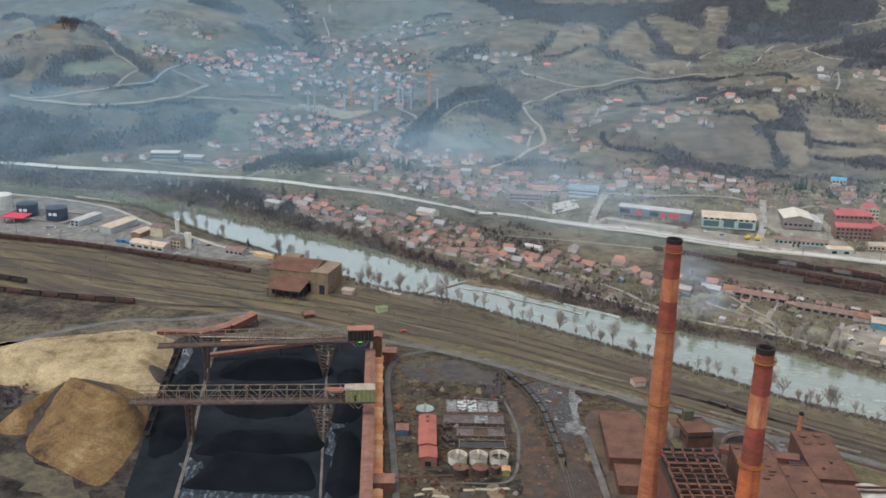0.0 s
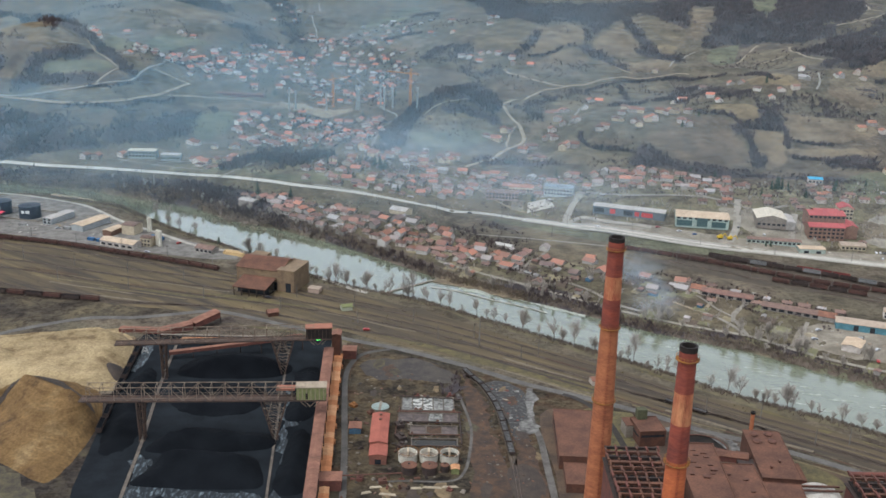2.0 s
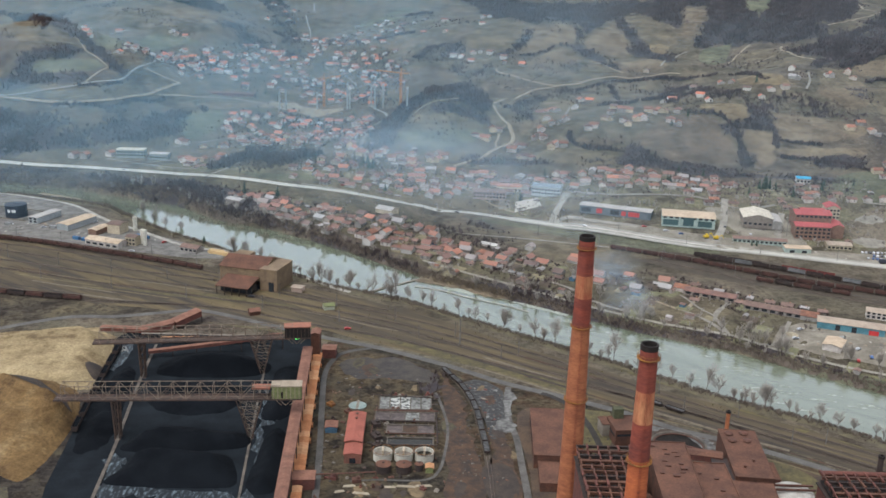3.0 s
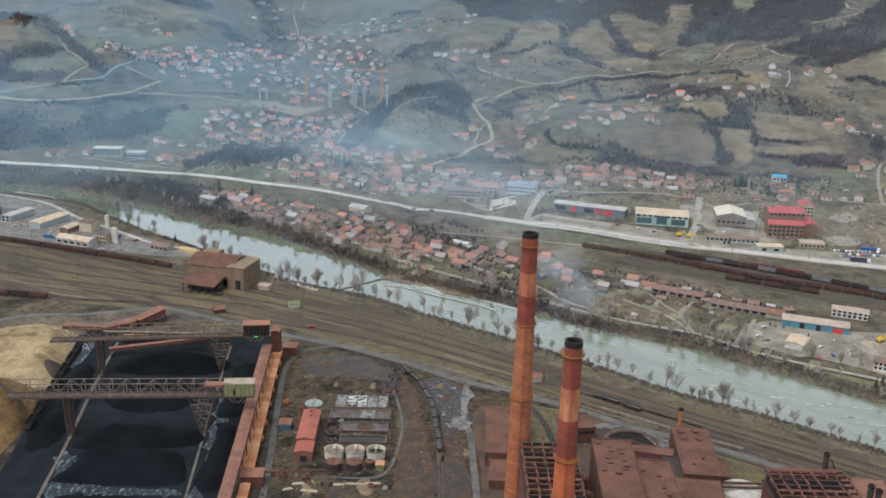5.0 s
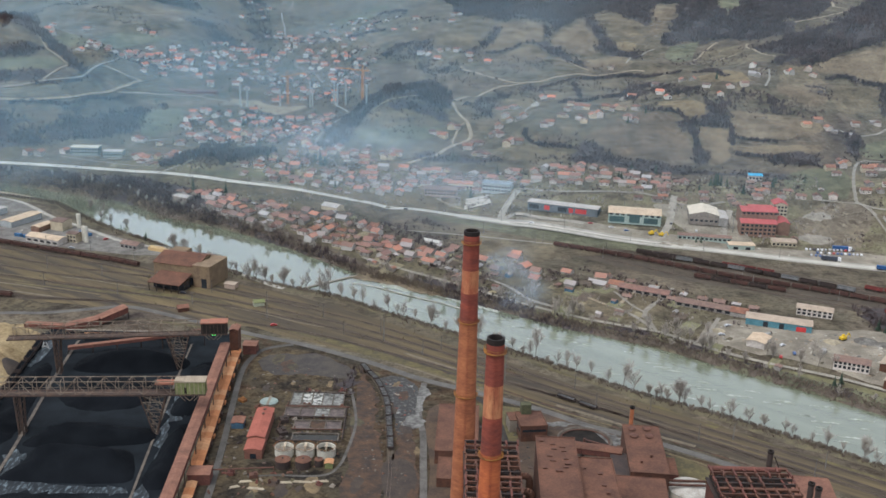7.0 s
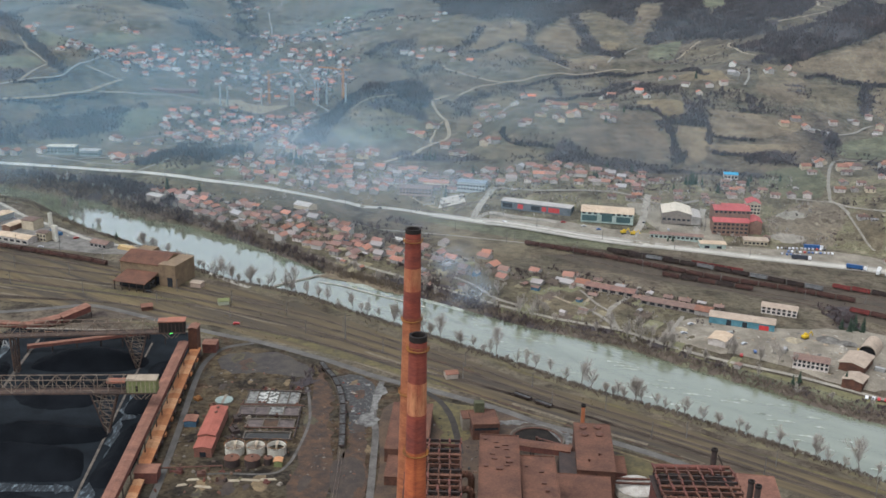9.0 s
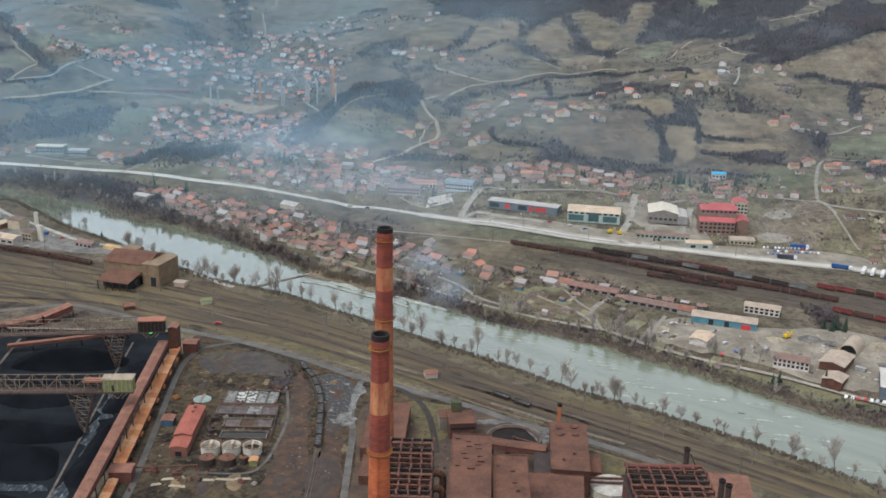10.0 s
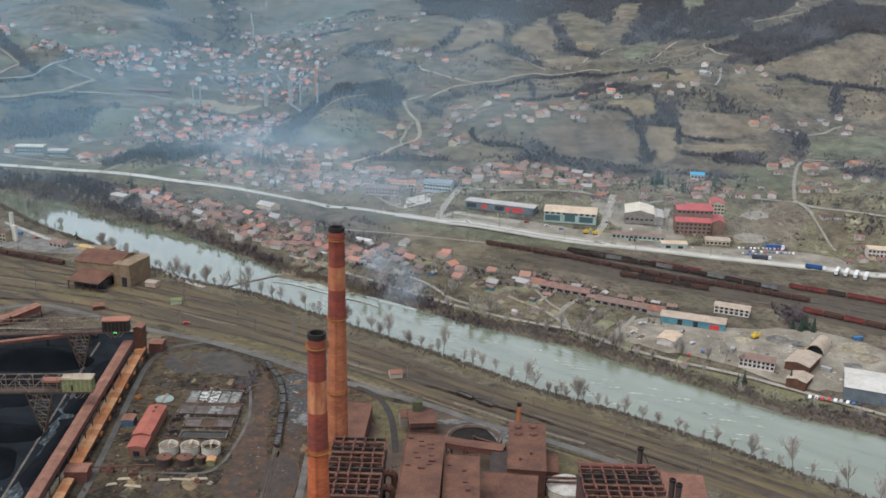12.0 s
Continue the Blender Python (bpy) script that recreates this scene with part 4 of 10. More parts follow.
for k, (x, y, l_, h_) in enumerate(((-246, 538, 12, 9.6), (-226, 552, 11, 7.2), (-232, 522, 10, 9.8), (-192, 556, 9, 7.6))):
    t = tips.uniform(-0.9, 0.9)
    c, s_ = math.cos(t), math.sin(t)
    ring = [(x + l_ * c * math.cos(a) * tips.uniform(0.85, 1.25) - l_ * 0.55 * s_ * math.sin(a), y + l_ * s_ * math.cos(a) + l_ * 0.55 * c * math.sin(a) * tips.uniform(0.85, 1.25)) for a in np.linspace(0, 2 * math.pi, 9)[:-1]]
    ridge_heap("sand_heap", ring, [(x - l_ * 0.4 * c, y - l_ * 0.4 * s_), (x + l_ * 0.4 * c, y + l_ * 0.4 * s_)], h_, PALE_SAND, "tipped load of pale sand on the heap", 60 + k, 1.8)
heap("soil_heap", [(-173, 518), (-170, 530), (-158, 527), (-155, 510), (-164, 508)], 0.7, 9.0, SOIL, "small dark tipped soil heap on the sand", seed=27, step=1.5)
ochre = ridge_heap("sand_heap", [(-206, 450), (-198, 427), (-177, 412), (-155, 398), (-149, 412), (-148, 440), (-152, 472), (-166, 500), (-196, 506), (-210, 490)], [(-192, 474), (-187, 471), (-173, 462), (-160, 456)], 20.0, SAND, "steep ochre sand heap with planar slopes", 24)
west = ridge_heap("sand_heap", [(-224, 450), (-206, 446), (-196, 470), (-194, 494), (-206, 494), (-220, 474)], [(-211, 456), (-203, 476), (-199, 486)], 12.0, SAND, "long ochre sand ridge beside the steep heap", 25)


def heaped(x, y):
    return np.maximum(ochre(x, y), west(x, y))


patch("soil_cover", [(-207, 444), (-204.5, 445), (-200.5, 466), (-196, 479), (-189, 475.5), (-173, 466), (-158, 459), (-154, 464), (-172, 479), (-190, 489), (-200, 485), (-203.5, 468)], SOIL, 0.35, 2.5, 0.5, "dark soil tipped along the sand crest", height=heaped)
patch("dark_soil_ground", [(-300, 500), (-255, 500), (-225, 480), (-205, 470), (-160, 490), (-146, 470), (-140, 420), (-130, 320), (-330, 320), (-330, 440)], land_mat("weedy_dark_soil", [(0.34, (0.026, 0.023, 0.023)), (0.5, (0.046, 0.039, 0.034)), (0.68, (0.072, 0.062, 0.042))], 0.05, 0.7, 0.0), 0.15, 10, 2.0, "dark weedy soil beside the sand heaps")
patch("weed_growth", [(-205, 428), (-180, 412), (-157, 394), (-156, 380), (-185, 395), (-212, 415)], mat("weedy_soil", (0.098, 0.084, 0.047), (0.045, 0.038, 0.03), size=4, fine=0.7), 0.2, 5, 1.6, "olive weeds at the foot of the sand heap")
patch("sand_spread", [(-275, 552), (-240, 572), (-186, 586), (-160, 562), (-152, 510), (-160, 495), (-215, 490), (-270, 520)], PALE_SAND, 0.2, 10, 2.0, "thin spread of pale sand on the ground")

# ---- water treatment ----
patch("treatment_soil", [(-24, 548), (0, 556), (36, 533), (34, 506), (40, 470), (40, 405), (20, 380), (-14, 380), (-20, 430), (-24, 490)], land_mat("brown_yard_soil", [(0.32, (0.03, 0.027, 0.025)), (0.45, (0.064, 0.053, 0.038)), (0.57, (0.083, 0.064, 0.041)), (0.7, (0.125, 0.096, 0.058))], 0.06, 0.7, 0.0), 0.12, 7, 1.4, "brown trampled soil round the treatment basins")
patch("black_spill", [(-22, 545), (4, 552), (33, 530), (34, 515), (10, 522), (-14, 520)], mat("cinder_dust", (0.045, 0.04, 0.038), (0.07, 0.06, 0.05), size=6, fine=0.8), 0.18, 6, 1.6, "dark cinder dust over the soil")
patch("rust_strip", [(38, 530), (44, 515), (50, 492), (54, 460), (57, 420), (58, 340), (42, 340), (42, 420), (39, 470)], RUST_SOIL, 0.16, 6, 1.2, "rust-brown soil strip beside the siding")
patch("rust_strip", [(64, 455), (72, 450), (75, 400), (74, 340), (63, 340), (62, 420)], RUST_SOIL, 0.16, 6, 1.2, "rust-brown soil strip with cinders")
patch("slag_ground", [(50, 520), (70, 514), (71, 470), (66, 455), (62, 455), (60, 480), (55, 500)], mat("slag", (0.034, 0.034, 0.035), (0.10, 0.10, 0.10), size=2.0, fine=0.6, cut=(0.54, 0.66)), 0.2, 4, 1.0, "dark slag scattered with pale lumps")
patch("lime_spill", [(73, 512), (78, 506), (74, 482), (77, 466), (72, 460), (66, 463), (67, 472), (71, 480), (72, 500)], mat("lime", (0.2, 0.195, 0.182), (0.06, 0.056, 0.052), size=4, fine=0.5), 0.26, 4, 0.9, "pale lime spill on the road edge")
patch("tar_pool", [(58, 424), (72, 426), (73, 396), (62, 392)], SOIL, 0.2, 5, 0.5, "dark wet hollow")
strip("yard_path", [(34, 505), (37, 492), (41, 465), (40, 440), (37, 420), (30, 411), (8, 410), (-4, 408)], 1.5, mat("grey_works_road", (0.24, 0.23, 0.215)), 0.28, label="beaten dirt path round the tanks", category="path")

stain_rng = random.Random(63)
STAINS = ((mat("weedy_soil", (0.098, 0.084, 0.047), (0.045, 0.038, 0.03)), "olive weeds on the works ground"), (SOIL, "dark oily stain on the works ground"), (RUST_SOIL, "rust-brown dust on the works ground"), (mat("ochre_dust", (0.20, 0.145, 0.08), (0.11, 0.08, 0.05), size=4), "ochre dust on the works ground"))
for k in range(44):
    x, y = stain_rng.uniform(-20, 76), stain_rng.uniform(385, 545)
    if y > 560 - 0.62 * (x + 10) or -14 < x < 40 and 412 < y < 500:
        continue
    m, words = STAINS[k % 4]
    a0, l_ = stain_rng.uniform(0.8, 2.2), stain_rng.uniform(3, 9)
    patch("ground_stain", [(x + math.cos(a) * l_ * stain_rng.uniform(0.25, 0.6), y + math.sin(a) * l_ * stain_rng.uniform(0.6, 1.2)) for a in np.linspace(0, 2 * math.pi, 8)[:-1]], m, 0.2 + 0.001 * k, 3, 0.5, words)

RED_ROOF = mat("salmon_red_roof", (0.33, 0.105, 0.074), (0.25, 0.08, 0.058), size=7, fine=0.6)
hall("pump_house", -5.4, 451, 8.4, 31, 7.2, 1.2, mat("red_brick_wall", (0.24, 0.10, 0.07), (0.17, 0.08, 0.06), size=3), RED_ROOF, "long pump house with a salmon-red roof", 0.9, "y", vents=((0, 12, 1.0, 1.0, 0.5), (0, 7, 1.0, 1.0, 0.5)))
hall("pump_house", -4.6, 429.8, 8.2, 10.5, 6.0, 1.2, mat("red_brick_wall", (0.24, 0.10, 0.07)), RED_ROOF, "low red-roofed annex of the pump house", 0.7, "y", openings=((0, -5.25, 0.6, 3, 0.2, 2.6),))


def open_tank(x, y, r, h, shell, label, inner="water"):
    ob = thing("open_tank", x, y, label, "tank", z=1.8, group="open settling tanks")
    part("shell", turned([(r, 0), (r, h), (r - 0.35, h), (r - 0.35, 0.6)], 32, False), shell, ob, "rust-streaked pale shell")
    part("water", turned([(0.01, h * 0.55), (r - 0.3, h * 0.55)], 32, False), DARK_WATER if inner == "water" else CONCRETE, ob)
    part("rim", turned([(r + 0.02, h - 0.1), (r + 0.35, h - 0.1), (r + 0.35, h + 0.1), (r - 0.1, h + 0.1)], 32, False), CONCRETE, ob)
    bm = boxes((0, r * 0.45, h + 0.1, 1.1, r * 1.1, 0.2))
    beam(bm, (0, 0, h * 0.4), (0, 0, h + 0.6), 1.0, sides=10)
    part("bridge", bm, mat("pale_bridge", (0.45, 0.38, 0.28), (0.34, 0.27, 0.2)), ob)
    bm = bmesh.new()
    for k in range(16):
        a = 2 * math.pi * k / 16
        beam(bm, ((r + 0.3) * math.cos(a), (r + 0.3) * math.sin(a), h), ((r + 0.3) * math.cos(a), (r + 0.3) * math.sin(a), h + 1.0), 0.1)
    lathe(bm, [(r + 0.25, h + 0.95), (r + 0.36, h + 0.95), (r + 0.36, h + 1.05), (r + 0.25, h + 1.05)], 32, False)
    part("railing", bm, YELLOW_RAIL, ob)
    return ob


PALE_SHELL = mat("pale_tank_shell", (0.62, 0.60, 0.52), (0.48, 0.44, 0.36), size=2.5, fine=0.5, streak=(1, 1, 0.3))
open_tank(9.7, 430.0, 4.6, 4.4, PALE_SHELL, "open settling tank with half-covered top and pale shell", "cover")
open_tank(19.8, 430.4, 4.5, 4.4, PALE_SHELL, "open settling tank with a pale rust-streaked shell", "cover")
open_tank(29.8, 430.9, 4.6, 4.4, PALE_SHELL, "open settling tank holding dark water")


def closed_tank(x, y, r, h, shell, roof, label, group="", seam=3):
    ob = thing("storage_tank", x, y, label, "tank", z=gz(x, y), group=group)
    part("shell", turned([(r, -0.5)] + [(r + (0.04 if k % 2 else 0), h * k / (2 * seam)) for k in range(1, 2 * seam + 1)], 32, False), shell, ob)
    part("roof", turned([(r + 0.15, h - 0.15), (r + 0.15, h + 0.05), (r * 0.5, h + 0.35), (0.3, h + 0.5)], 32), roof, ob)
    part("manhole", turned([(0.5, h + 0.2), (0.5, h + 0.9), (0.0, h + 0.9)], 12, False), shell, ob)
    return ob


closed_tank(10.8, 418.6, 3.6, 4.0, DARK_STEEL, RUST_ROOF, "squat dark tank with a dusty brown lid", "squat tanks")
closed_tank(20.4, 418.9, 3.7, 4.0, DARK_STEEL, RUST_ROOF, "squat dark tank with a dusty brown lid", "squat tanks")
closed_tank(27.6, 420.3, 2.0, 3.6, DARK_STEEL, RUST_ROOF, "small dark tank beside the squat tanks", "squat tanks")
hall("pump_kiosk", 32.6, 419.6, 3.6, 4, 3.6, 0, GREEN_SHEET, TAN_V, "small green and tan pump kiosk", 0.4)
closed_tank(-7.4, 484.2, 4.6, 1.4, CONCRETE, mat("pale_green_water", (0.25, 0.31, 0.28), (0.17, 0.21, 0.19), rough=0.4, size=3), "low round settling basin with pale green water")
part("walkway", boxes((0, 0, 1.5, 1.4, 10.5, 0.5)), CONCRETE, bpy.data.objects["storage_tank.003"], "concrete walkway across")


def basin_block(x, y, sx, sy, cells, label, fill, h=1.3):
    ob = thing("settling_basin", x, y, label, "basin", 1.5, z=1.8)
    w = sx / cells
    part("front_wall", boxes((0, -sy / 2, -0.5, sx + 0.6, 0.6, h + 0.5)), KERB, ob)
    part("back_wall", boxes((0, sy / 2, -0.5, sx + 0.6, 0.6, h + 0.5)), KERB, ob)
    for k in range(cells + 1):
        part("cell_wall", boxes((-sx / 2 + k * w, 0, -0.5, 0.6, sy - 0.6, h + 0.45)), KERB, ob)
    for k in range(cells):
        part("cell_water", boxes((-sx / 2 + (k + 0.5) * w, 0, 0, w - 0.6, sy - 0.6, h * 0.6)), fill[k % len(fill)], ob)
    return ob


WHITE_SCUM = mat("white_scum", (0.48, 0.48, 0.44), (0.06, 0.062, 0.055), rough=0.5, size=2.2, fine=0.5, cut=(0.46, 0.56))
PALE_SCUM = mat("pale_scum", (0.24, 0.24, 0.22), (0.07, 0.068, 0.06), rough=0.5, size=2.6, cut=(0.42, 0.6))
GREY_SLUDGE = mat("grey_sludge", (0.135, 0.105, 0.095), (0.055, 0.043, 0.04), rough=0.6, size=3)
basin_block(18, 490, 28, 16, 5, "concrete settling basin streaked with white scum", (PALE_SCUM, WHITE_SCUM, WHITE_SCUM, PALE_SCUM, PALE_SCUM))
basin_block(18.5, 474, 31, 10, 4, "concrete basin half full of grey sludge", (GREY_SLUDGE, GREY_SLUDGE, PALE_SCUM, GREY_SLUDGE))
basin_block(21.8, 460, 24, 9, 3, "concrete basin crusted with brown sludge", (GREY_SLUDGE, RUST_SOIL, GREY_SLUDGE))
basin_block(22.3, 447, 23, 7.5, 1, "long narrow concrete basin of dark water", (DARK_WATER,))
hall("pump_kiosk", -18.4, 458, 6, 7, 4, 2, mat("blue_sheet", (0.07, 0.14, 0.21), (0.05, 0.10, 0.15)), PINK_ROOF, "small blue-walled kiosk beside the loop road", 0.4)
for k, (x, y, sx, sy, hh, m, lab) in enumerate(((-12, 410, 3, 3, 2.6, DARK_RED, "small rusty valve box"), (-1, 408, 4, 3, 3, RUST_STEEL, "small rusty valve shelter"), (4, 464, 4, 5, 3.4, DARK_STEEL, "dark pump unit by the basins"), (5, 451, 4, 6, 3.2, DARK_STEEL, "dark machinery by the basins"), (-12, 478, 3, 3, 2.5, RUST_WALL, "small brick valve hut"), (-22, 486, 3, 4, 2.4, YELLOW_RAIL, "small yellow machine beside the road"), (6, 441, 3.5, 4, 3.6, DARK_STEEL, "dark pump set beside the tanks"))):
    ob = thing("pump_unit", x, y, lab, "machinery", 10 * k, z=1.8)
    part("body", boxes((0, 0, 0, sx, sy, hh * 0.7), (sx * 0.2, 0, hh * 0.7, sx * 0.4, sy * 0.5, hh * 0.3)), m, ob)
    part("base", boxes((0, 0, -0.3, sx + 0.8, sy + 0.8, 0.5)), CONCRETE, ob)
ob = thing("pipe_rack", -22, 408, "long rusty pipe on posts beside the yard", "pipe", 8, z=1.8)
bm = bmesh.new()
beam(bm, (0, 0, 3.4), (30, 0, 3.4), 0.7, sides=10)
part("pipe", bm, RUST_STEEL, ob)
for k in range(6):
    part("post", boxes((k * 6, 0, -0.2, 0.35, 0.35, 3.4)), RUST_STEEL, ob)
for k, (x, y, w, t) in enumerate(((14, 404, 7, 4), (22, 405, 9, -3), (30, 406, 8, 6), (-4, 404, 6, 10), (2, 398, 8, -6), (-8, 399, 5, 20))):
    ob = thing("beam_stack", x, y, "stack of pale timber beams on the ground", "timber", t, z=1.9)
    for i in range(3):
        part("beam", boxes((0, i * 0.6 - 0.6, 0, w - i * 0.7, 0.45, 0.5)), mat("pale_timber", (0.44, 0.38, 0.28), (0.3, 0.25, 0.18)), ob)
pipe_rng = random.Random(14)
for k, (x, y, w, t) in enumerate(((2, 480.5, 34, 1), (5, 467.5, 30, 0), (9, 454.5, 28, 2), (10, 441.5, 26, 1), (3, 436, 5, 70), (36, 445, 34, 92), (2, 455, 30, 88), (-2, 497, 38, -4))):
    ob = thing("pipe_run", x, y, "rusty pipe run between the basins", "pipe", t, z=1.8)
    bm = bmesh.new()
    zz = pipe_rng.uniform(0.8, 2.2)
    beam(bm, (0, 0, zz), (w, 0, zz), pipe_rng.uniform(0.45, 0.8), sides=8)
    part("pipe", bm, (RUST_STEEL, DARK_STEEL)[k % 2], ob)
    for q in range(2, w, 6):
        part("post", boxes((q, 0, -0.2, 0.35, 0.5, zz)), CONCRETE, ob)
for k in range(46):
    x, y = pipe_rng.uniform(-20, 38), pipe_rng.choice((481.5, 467, 454, 441.5, 412, 500, 395, 404)) + pipe_rng.uniform(-2.2, 2.2)
    if -12 < x < 2 and y > 414:
        x += 18
    sx, sy, hh = pipe_rng.uniform(0.8, 3.0), pipe_rng.uniform(0.8, 2.2), pipe_rng.uniform(0.7, 2.4)
    ob = thing("scrap_crate", x, y, "small rusty box of yard clutter on the soil", "clutter", pipe_rng.uniform(0, 180), z=1.85)
    part("body", boxes((0, 0, 0, sx, sy, hh * 0.6), (sx * 0.15, 0, hh * 0.6, sx * 0.5, sy * 0.6, hh * 0.4)), (RUST_STEEL, DARK_STEEL, CONCRETE, RUST_ROOF, DARK_RED)[k % 5], ob)
lump = random.Random(8)
for k in range(34):
    x, y = 52 + lump.uniform(0, 18), 462 + lump.uniform(0, 52)
    if x < 50 + (530 - y) * 0.12:
        x += 6
    ob = thing("scrap_lump", x, y, "pale lump of scrap on dark slag", "scrap", lump.uniform(0, 180), z=1.9)
    bm = bmesh.new()
    bmesh.ops.create_icosphere(bm, subdivisions=1, radius=lump.uniform(0.5, 1.4))
    for v in bm.verts:
        v.co *= lump.uniform(0.6, 1.3)
        v.co.z *= 0.6
    part("lump", bm, (CONCRETE, DARK_RED, PALE_SCUM, DARK_STEEL)[k % 4], ob)

# ---- ovens and halls of the works ----
strip("cinder_track", [(93, 508), (99, 504), (108, 492), (114, 475), (117, 456), (119, 435)], 3.4, mat("dark_cinder_track", (0.05, 0.043, 0.036), (0.03, 0.027, 0.025), size=3, fine=0.7), 0.31, label="dark curved cinder track between the halls", category="track")
patch("works_soil", [(80, 482), (104, 488), (150, 478), (176, 462), (215, 430), (260, 400), (330, 340), (330, 300), (80, 300), (80, 400)], mat("rusty_works_soil", (0.10, 0.066, 0.043), (0.055, 0.04, 0.031), size=9, fine=0.8), 0.1, 8, 1.0, "rust-dusted ground between the works halls")
patch("turf", [(100, 490), (130, 484), (124, 455), (112, 440), (108, 462)], mat("mossy_grass", (0.15, 0.13, 0.05)), 0.16, 5, 1.0, "rough olive turf beside the hall")
patch("turf", [(196, 440), (215, 425), (212, 410), (198, 415)], mat("mossy_grass", (0.15, 0.13, 0.05)), 0.16, 5, 1.0, "rough olive turf beside the road")
flat_hall("crusher_hall", 93.5, 450, 20.5, 50, 7.2, "broad works hall with a rust-dusted flat roof", RUST_ROOF, RUST_WALL, -2, parapet=0.2, panes=((-10.3, 6, 3.5, 0.15, 26, 1.4),))
flat_hall("hall_annex", 90.5, 414, 13, 20, 4.6, "low rust-dusted annex of the works hall", RUST_ROOF, RUST_WALL, -2, parapet=0.2)
flat_hall("office_tower", 130.8, 458.5, 13.5, 16, 8.6, "square works tower with a rust-dusted roof", RUST_ROOF, RUST_WALL, 8, parapet=0.3, panes=((0, -8.05, 5.6, 12, 0.15, 1.2), (-6.8, 0, 4.6, 0.15, 12, 1.2)))
flat_hall("tower_lean_to", 121.5, 464, 4, 9, 7, "pale narrow lean-to with a dusty roof", RUST_ROOF, CONCRETE, 8, parapet=0.1)
part("roof_box", boxes((-1.5, 7, 8.6, 5, 4, 5.5)), mat("dull_moss_sheet", (0.10, 0.105, 0.055), (0.065, 0.066, 0.04), size=3), bpy.data.objects["office_tower"], "moss-green roof house")
flat_hall("coal_tower_hall", 133.2, 358, 16.5, 57, 36.6, "tall long works hall with vents on its rust-dusted roof", RUST_ROOF, RUST_WALL, -2.2, vents=[(-6, 25, 1.6, 1.8, 0.5), (-1.5, 22, 2, 0.6, 0.35), (2.5, 20, 2.4, 0.7, 0.35), (-1, 18, 2.2, 0.6, 0.35), (3, 16.5, 2, 0.6, 0.35), (-3, 12, 2, 0.6, 0.35), (3.5, 10, 2, 0.6, 0.35), (-2, 8, 2.2, 0.6, 0.35), (4, 6, 2.6, 1.6, 0.7), (-5.5, 2, 1.6, 1.6, 0.6), (0, 0, 2.6, 1.8, 0.8), (3, 3, 2, 0.6, 0.35)], parapet=0.5)
flat_hall("screening_hall", 149.3, 352, 14.4, 46, 33.5, "works hall with soot-streaked rust-dusted roof", RUST_ROOF, RUST_WALL, -1.5, vents=[(1, 10, 1.8, 1, 0.5), (1.6, 1, 1.8, 1, 0.5), (-5, 14, 1, 1, 0.4), (2.6, -5, 1.4, 1.4, 1.0)], parapet=0.4)
flat_hall("side_hall", 170, 372, 24, 34, 17.2, "lower rust-dusted hall beside the screening hall", RUST_ROOF, RUST_WALL, -6, parapet=0.2)
flat_hall("mixing_hall", 181.5, 421.5, 17.5, 46, 13.8, "tall rust-brown hall with round roof ventilators", RUST_ROOF, RUST_WALL, -4.5, parapet=0.15, vents=((2, -8, 0.8, 1.6, 1.2), (-3, -14, 0.8, 1.6, 1.2)))
rv = bpy.data.objects["mixing_hall"]
for vx, vy in ((-4.6, 18), (2.6, 19), (-4.2, 11), (3.0, 11.5)):
    bm = turned([(1.7, 13.9), (1.7, 14.5), (2.2, 14.7), (1.4, 15.2), (0.2, 15.4)], 16)
    bmesh.ops.translate(bm, verts=bm.verts, vec=(vx, vy, 0))
    part("round_ventilator", bm, RUST_STEEL, rv)
flat_hall("mixing_lean_to", 168.3, 408, 8.5, 24, 11.6, "dark recessed lean-to of the mixing hall", DARK_STEEL, DARK_STEEL, -4.5, parapet=0.1)
flat_hall("loading_bay", 193.5, 419, 6, 16, 6, "low rusty loading bay beside the hall", RUST_ROOF, DARK_RED, -4.5, parapet=0.1)
gallery([(137, 433, 13.5), (145, 429, 13.8), (153, 426, 14.2), (171, 421, 15)], 6.4, 3.4, "bent conveyor gallery with a rust-dusted roof", RUST_ROOF, DARK_RED, panel=4)
ob = thing("iron_stack", 179, 446, "slim orange iron stack beside the hall", "chimney", z=1.8)
part("shaft", turned([(1.1, 0), (1.05, 12), (0.95, 23.3)], 20, False), BRICK_ORANGE, ob)
part("cap", turned([(1.0, 22.2), (1.25, 22.4), (1.25, 23.5), (0.7, 23.5), (0.6, 20)], 20, False), SOOT, ob)
# round thickener basin
ob = thing("thickener_basin", 157.6, 451.5, "large round thickener basin of dark water", "basin", z=1.8)
part("wall", turned([(14.4, -0.4), (14.0, 1.6), (13.2, 1.6), (12.6, 0.3), (11.5, 0.2)], 48, False), KERB, ob, "stained concrete rim")
part("walkway_ring", turned([(12.6, 0.9), (12.0, 0.9), (12.0, 0.6), (12.6, 0.6)], 48, False), RUST_STEEL, ob)
part("water", turned([(0.01, 0.35), (12.8, 0.35)], 48, False), mat("thickener_water", (0.03, 0.025, 0.021), (0.018, 0.016, 0.015), rough=0.8, spec=0.08, size=6), ob)
bm = boxes((6.5, 0, 1.5, 13, 1.0, 0.3))
beam(bm, (0, 0, 0.2), (0, 0, 2.2), 1.4, sides=10)
bmesh.ops.rotate(bm, verts=bm.verts, cent=(0, 0, 0), matrix=Matrix.Rotation(radians(-28), 3, "Z"))
part("rake_bridge", bm, RUST_STEEL, ob)
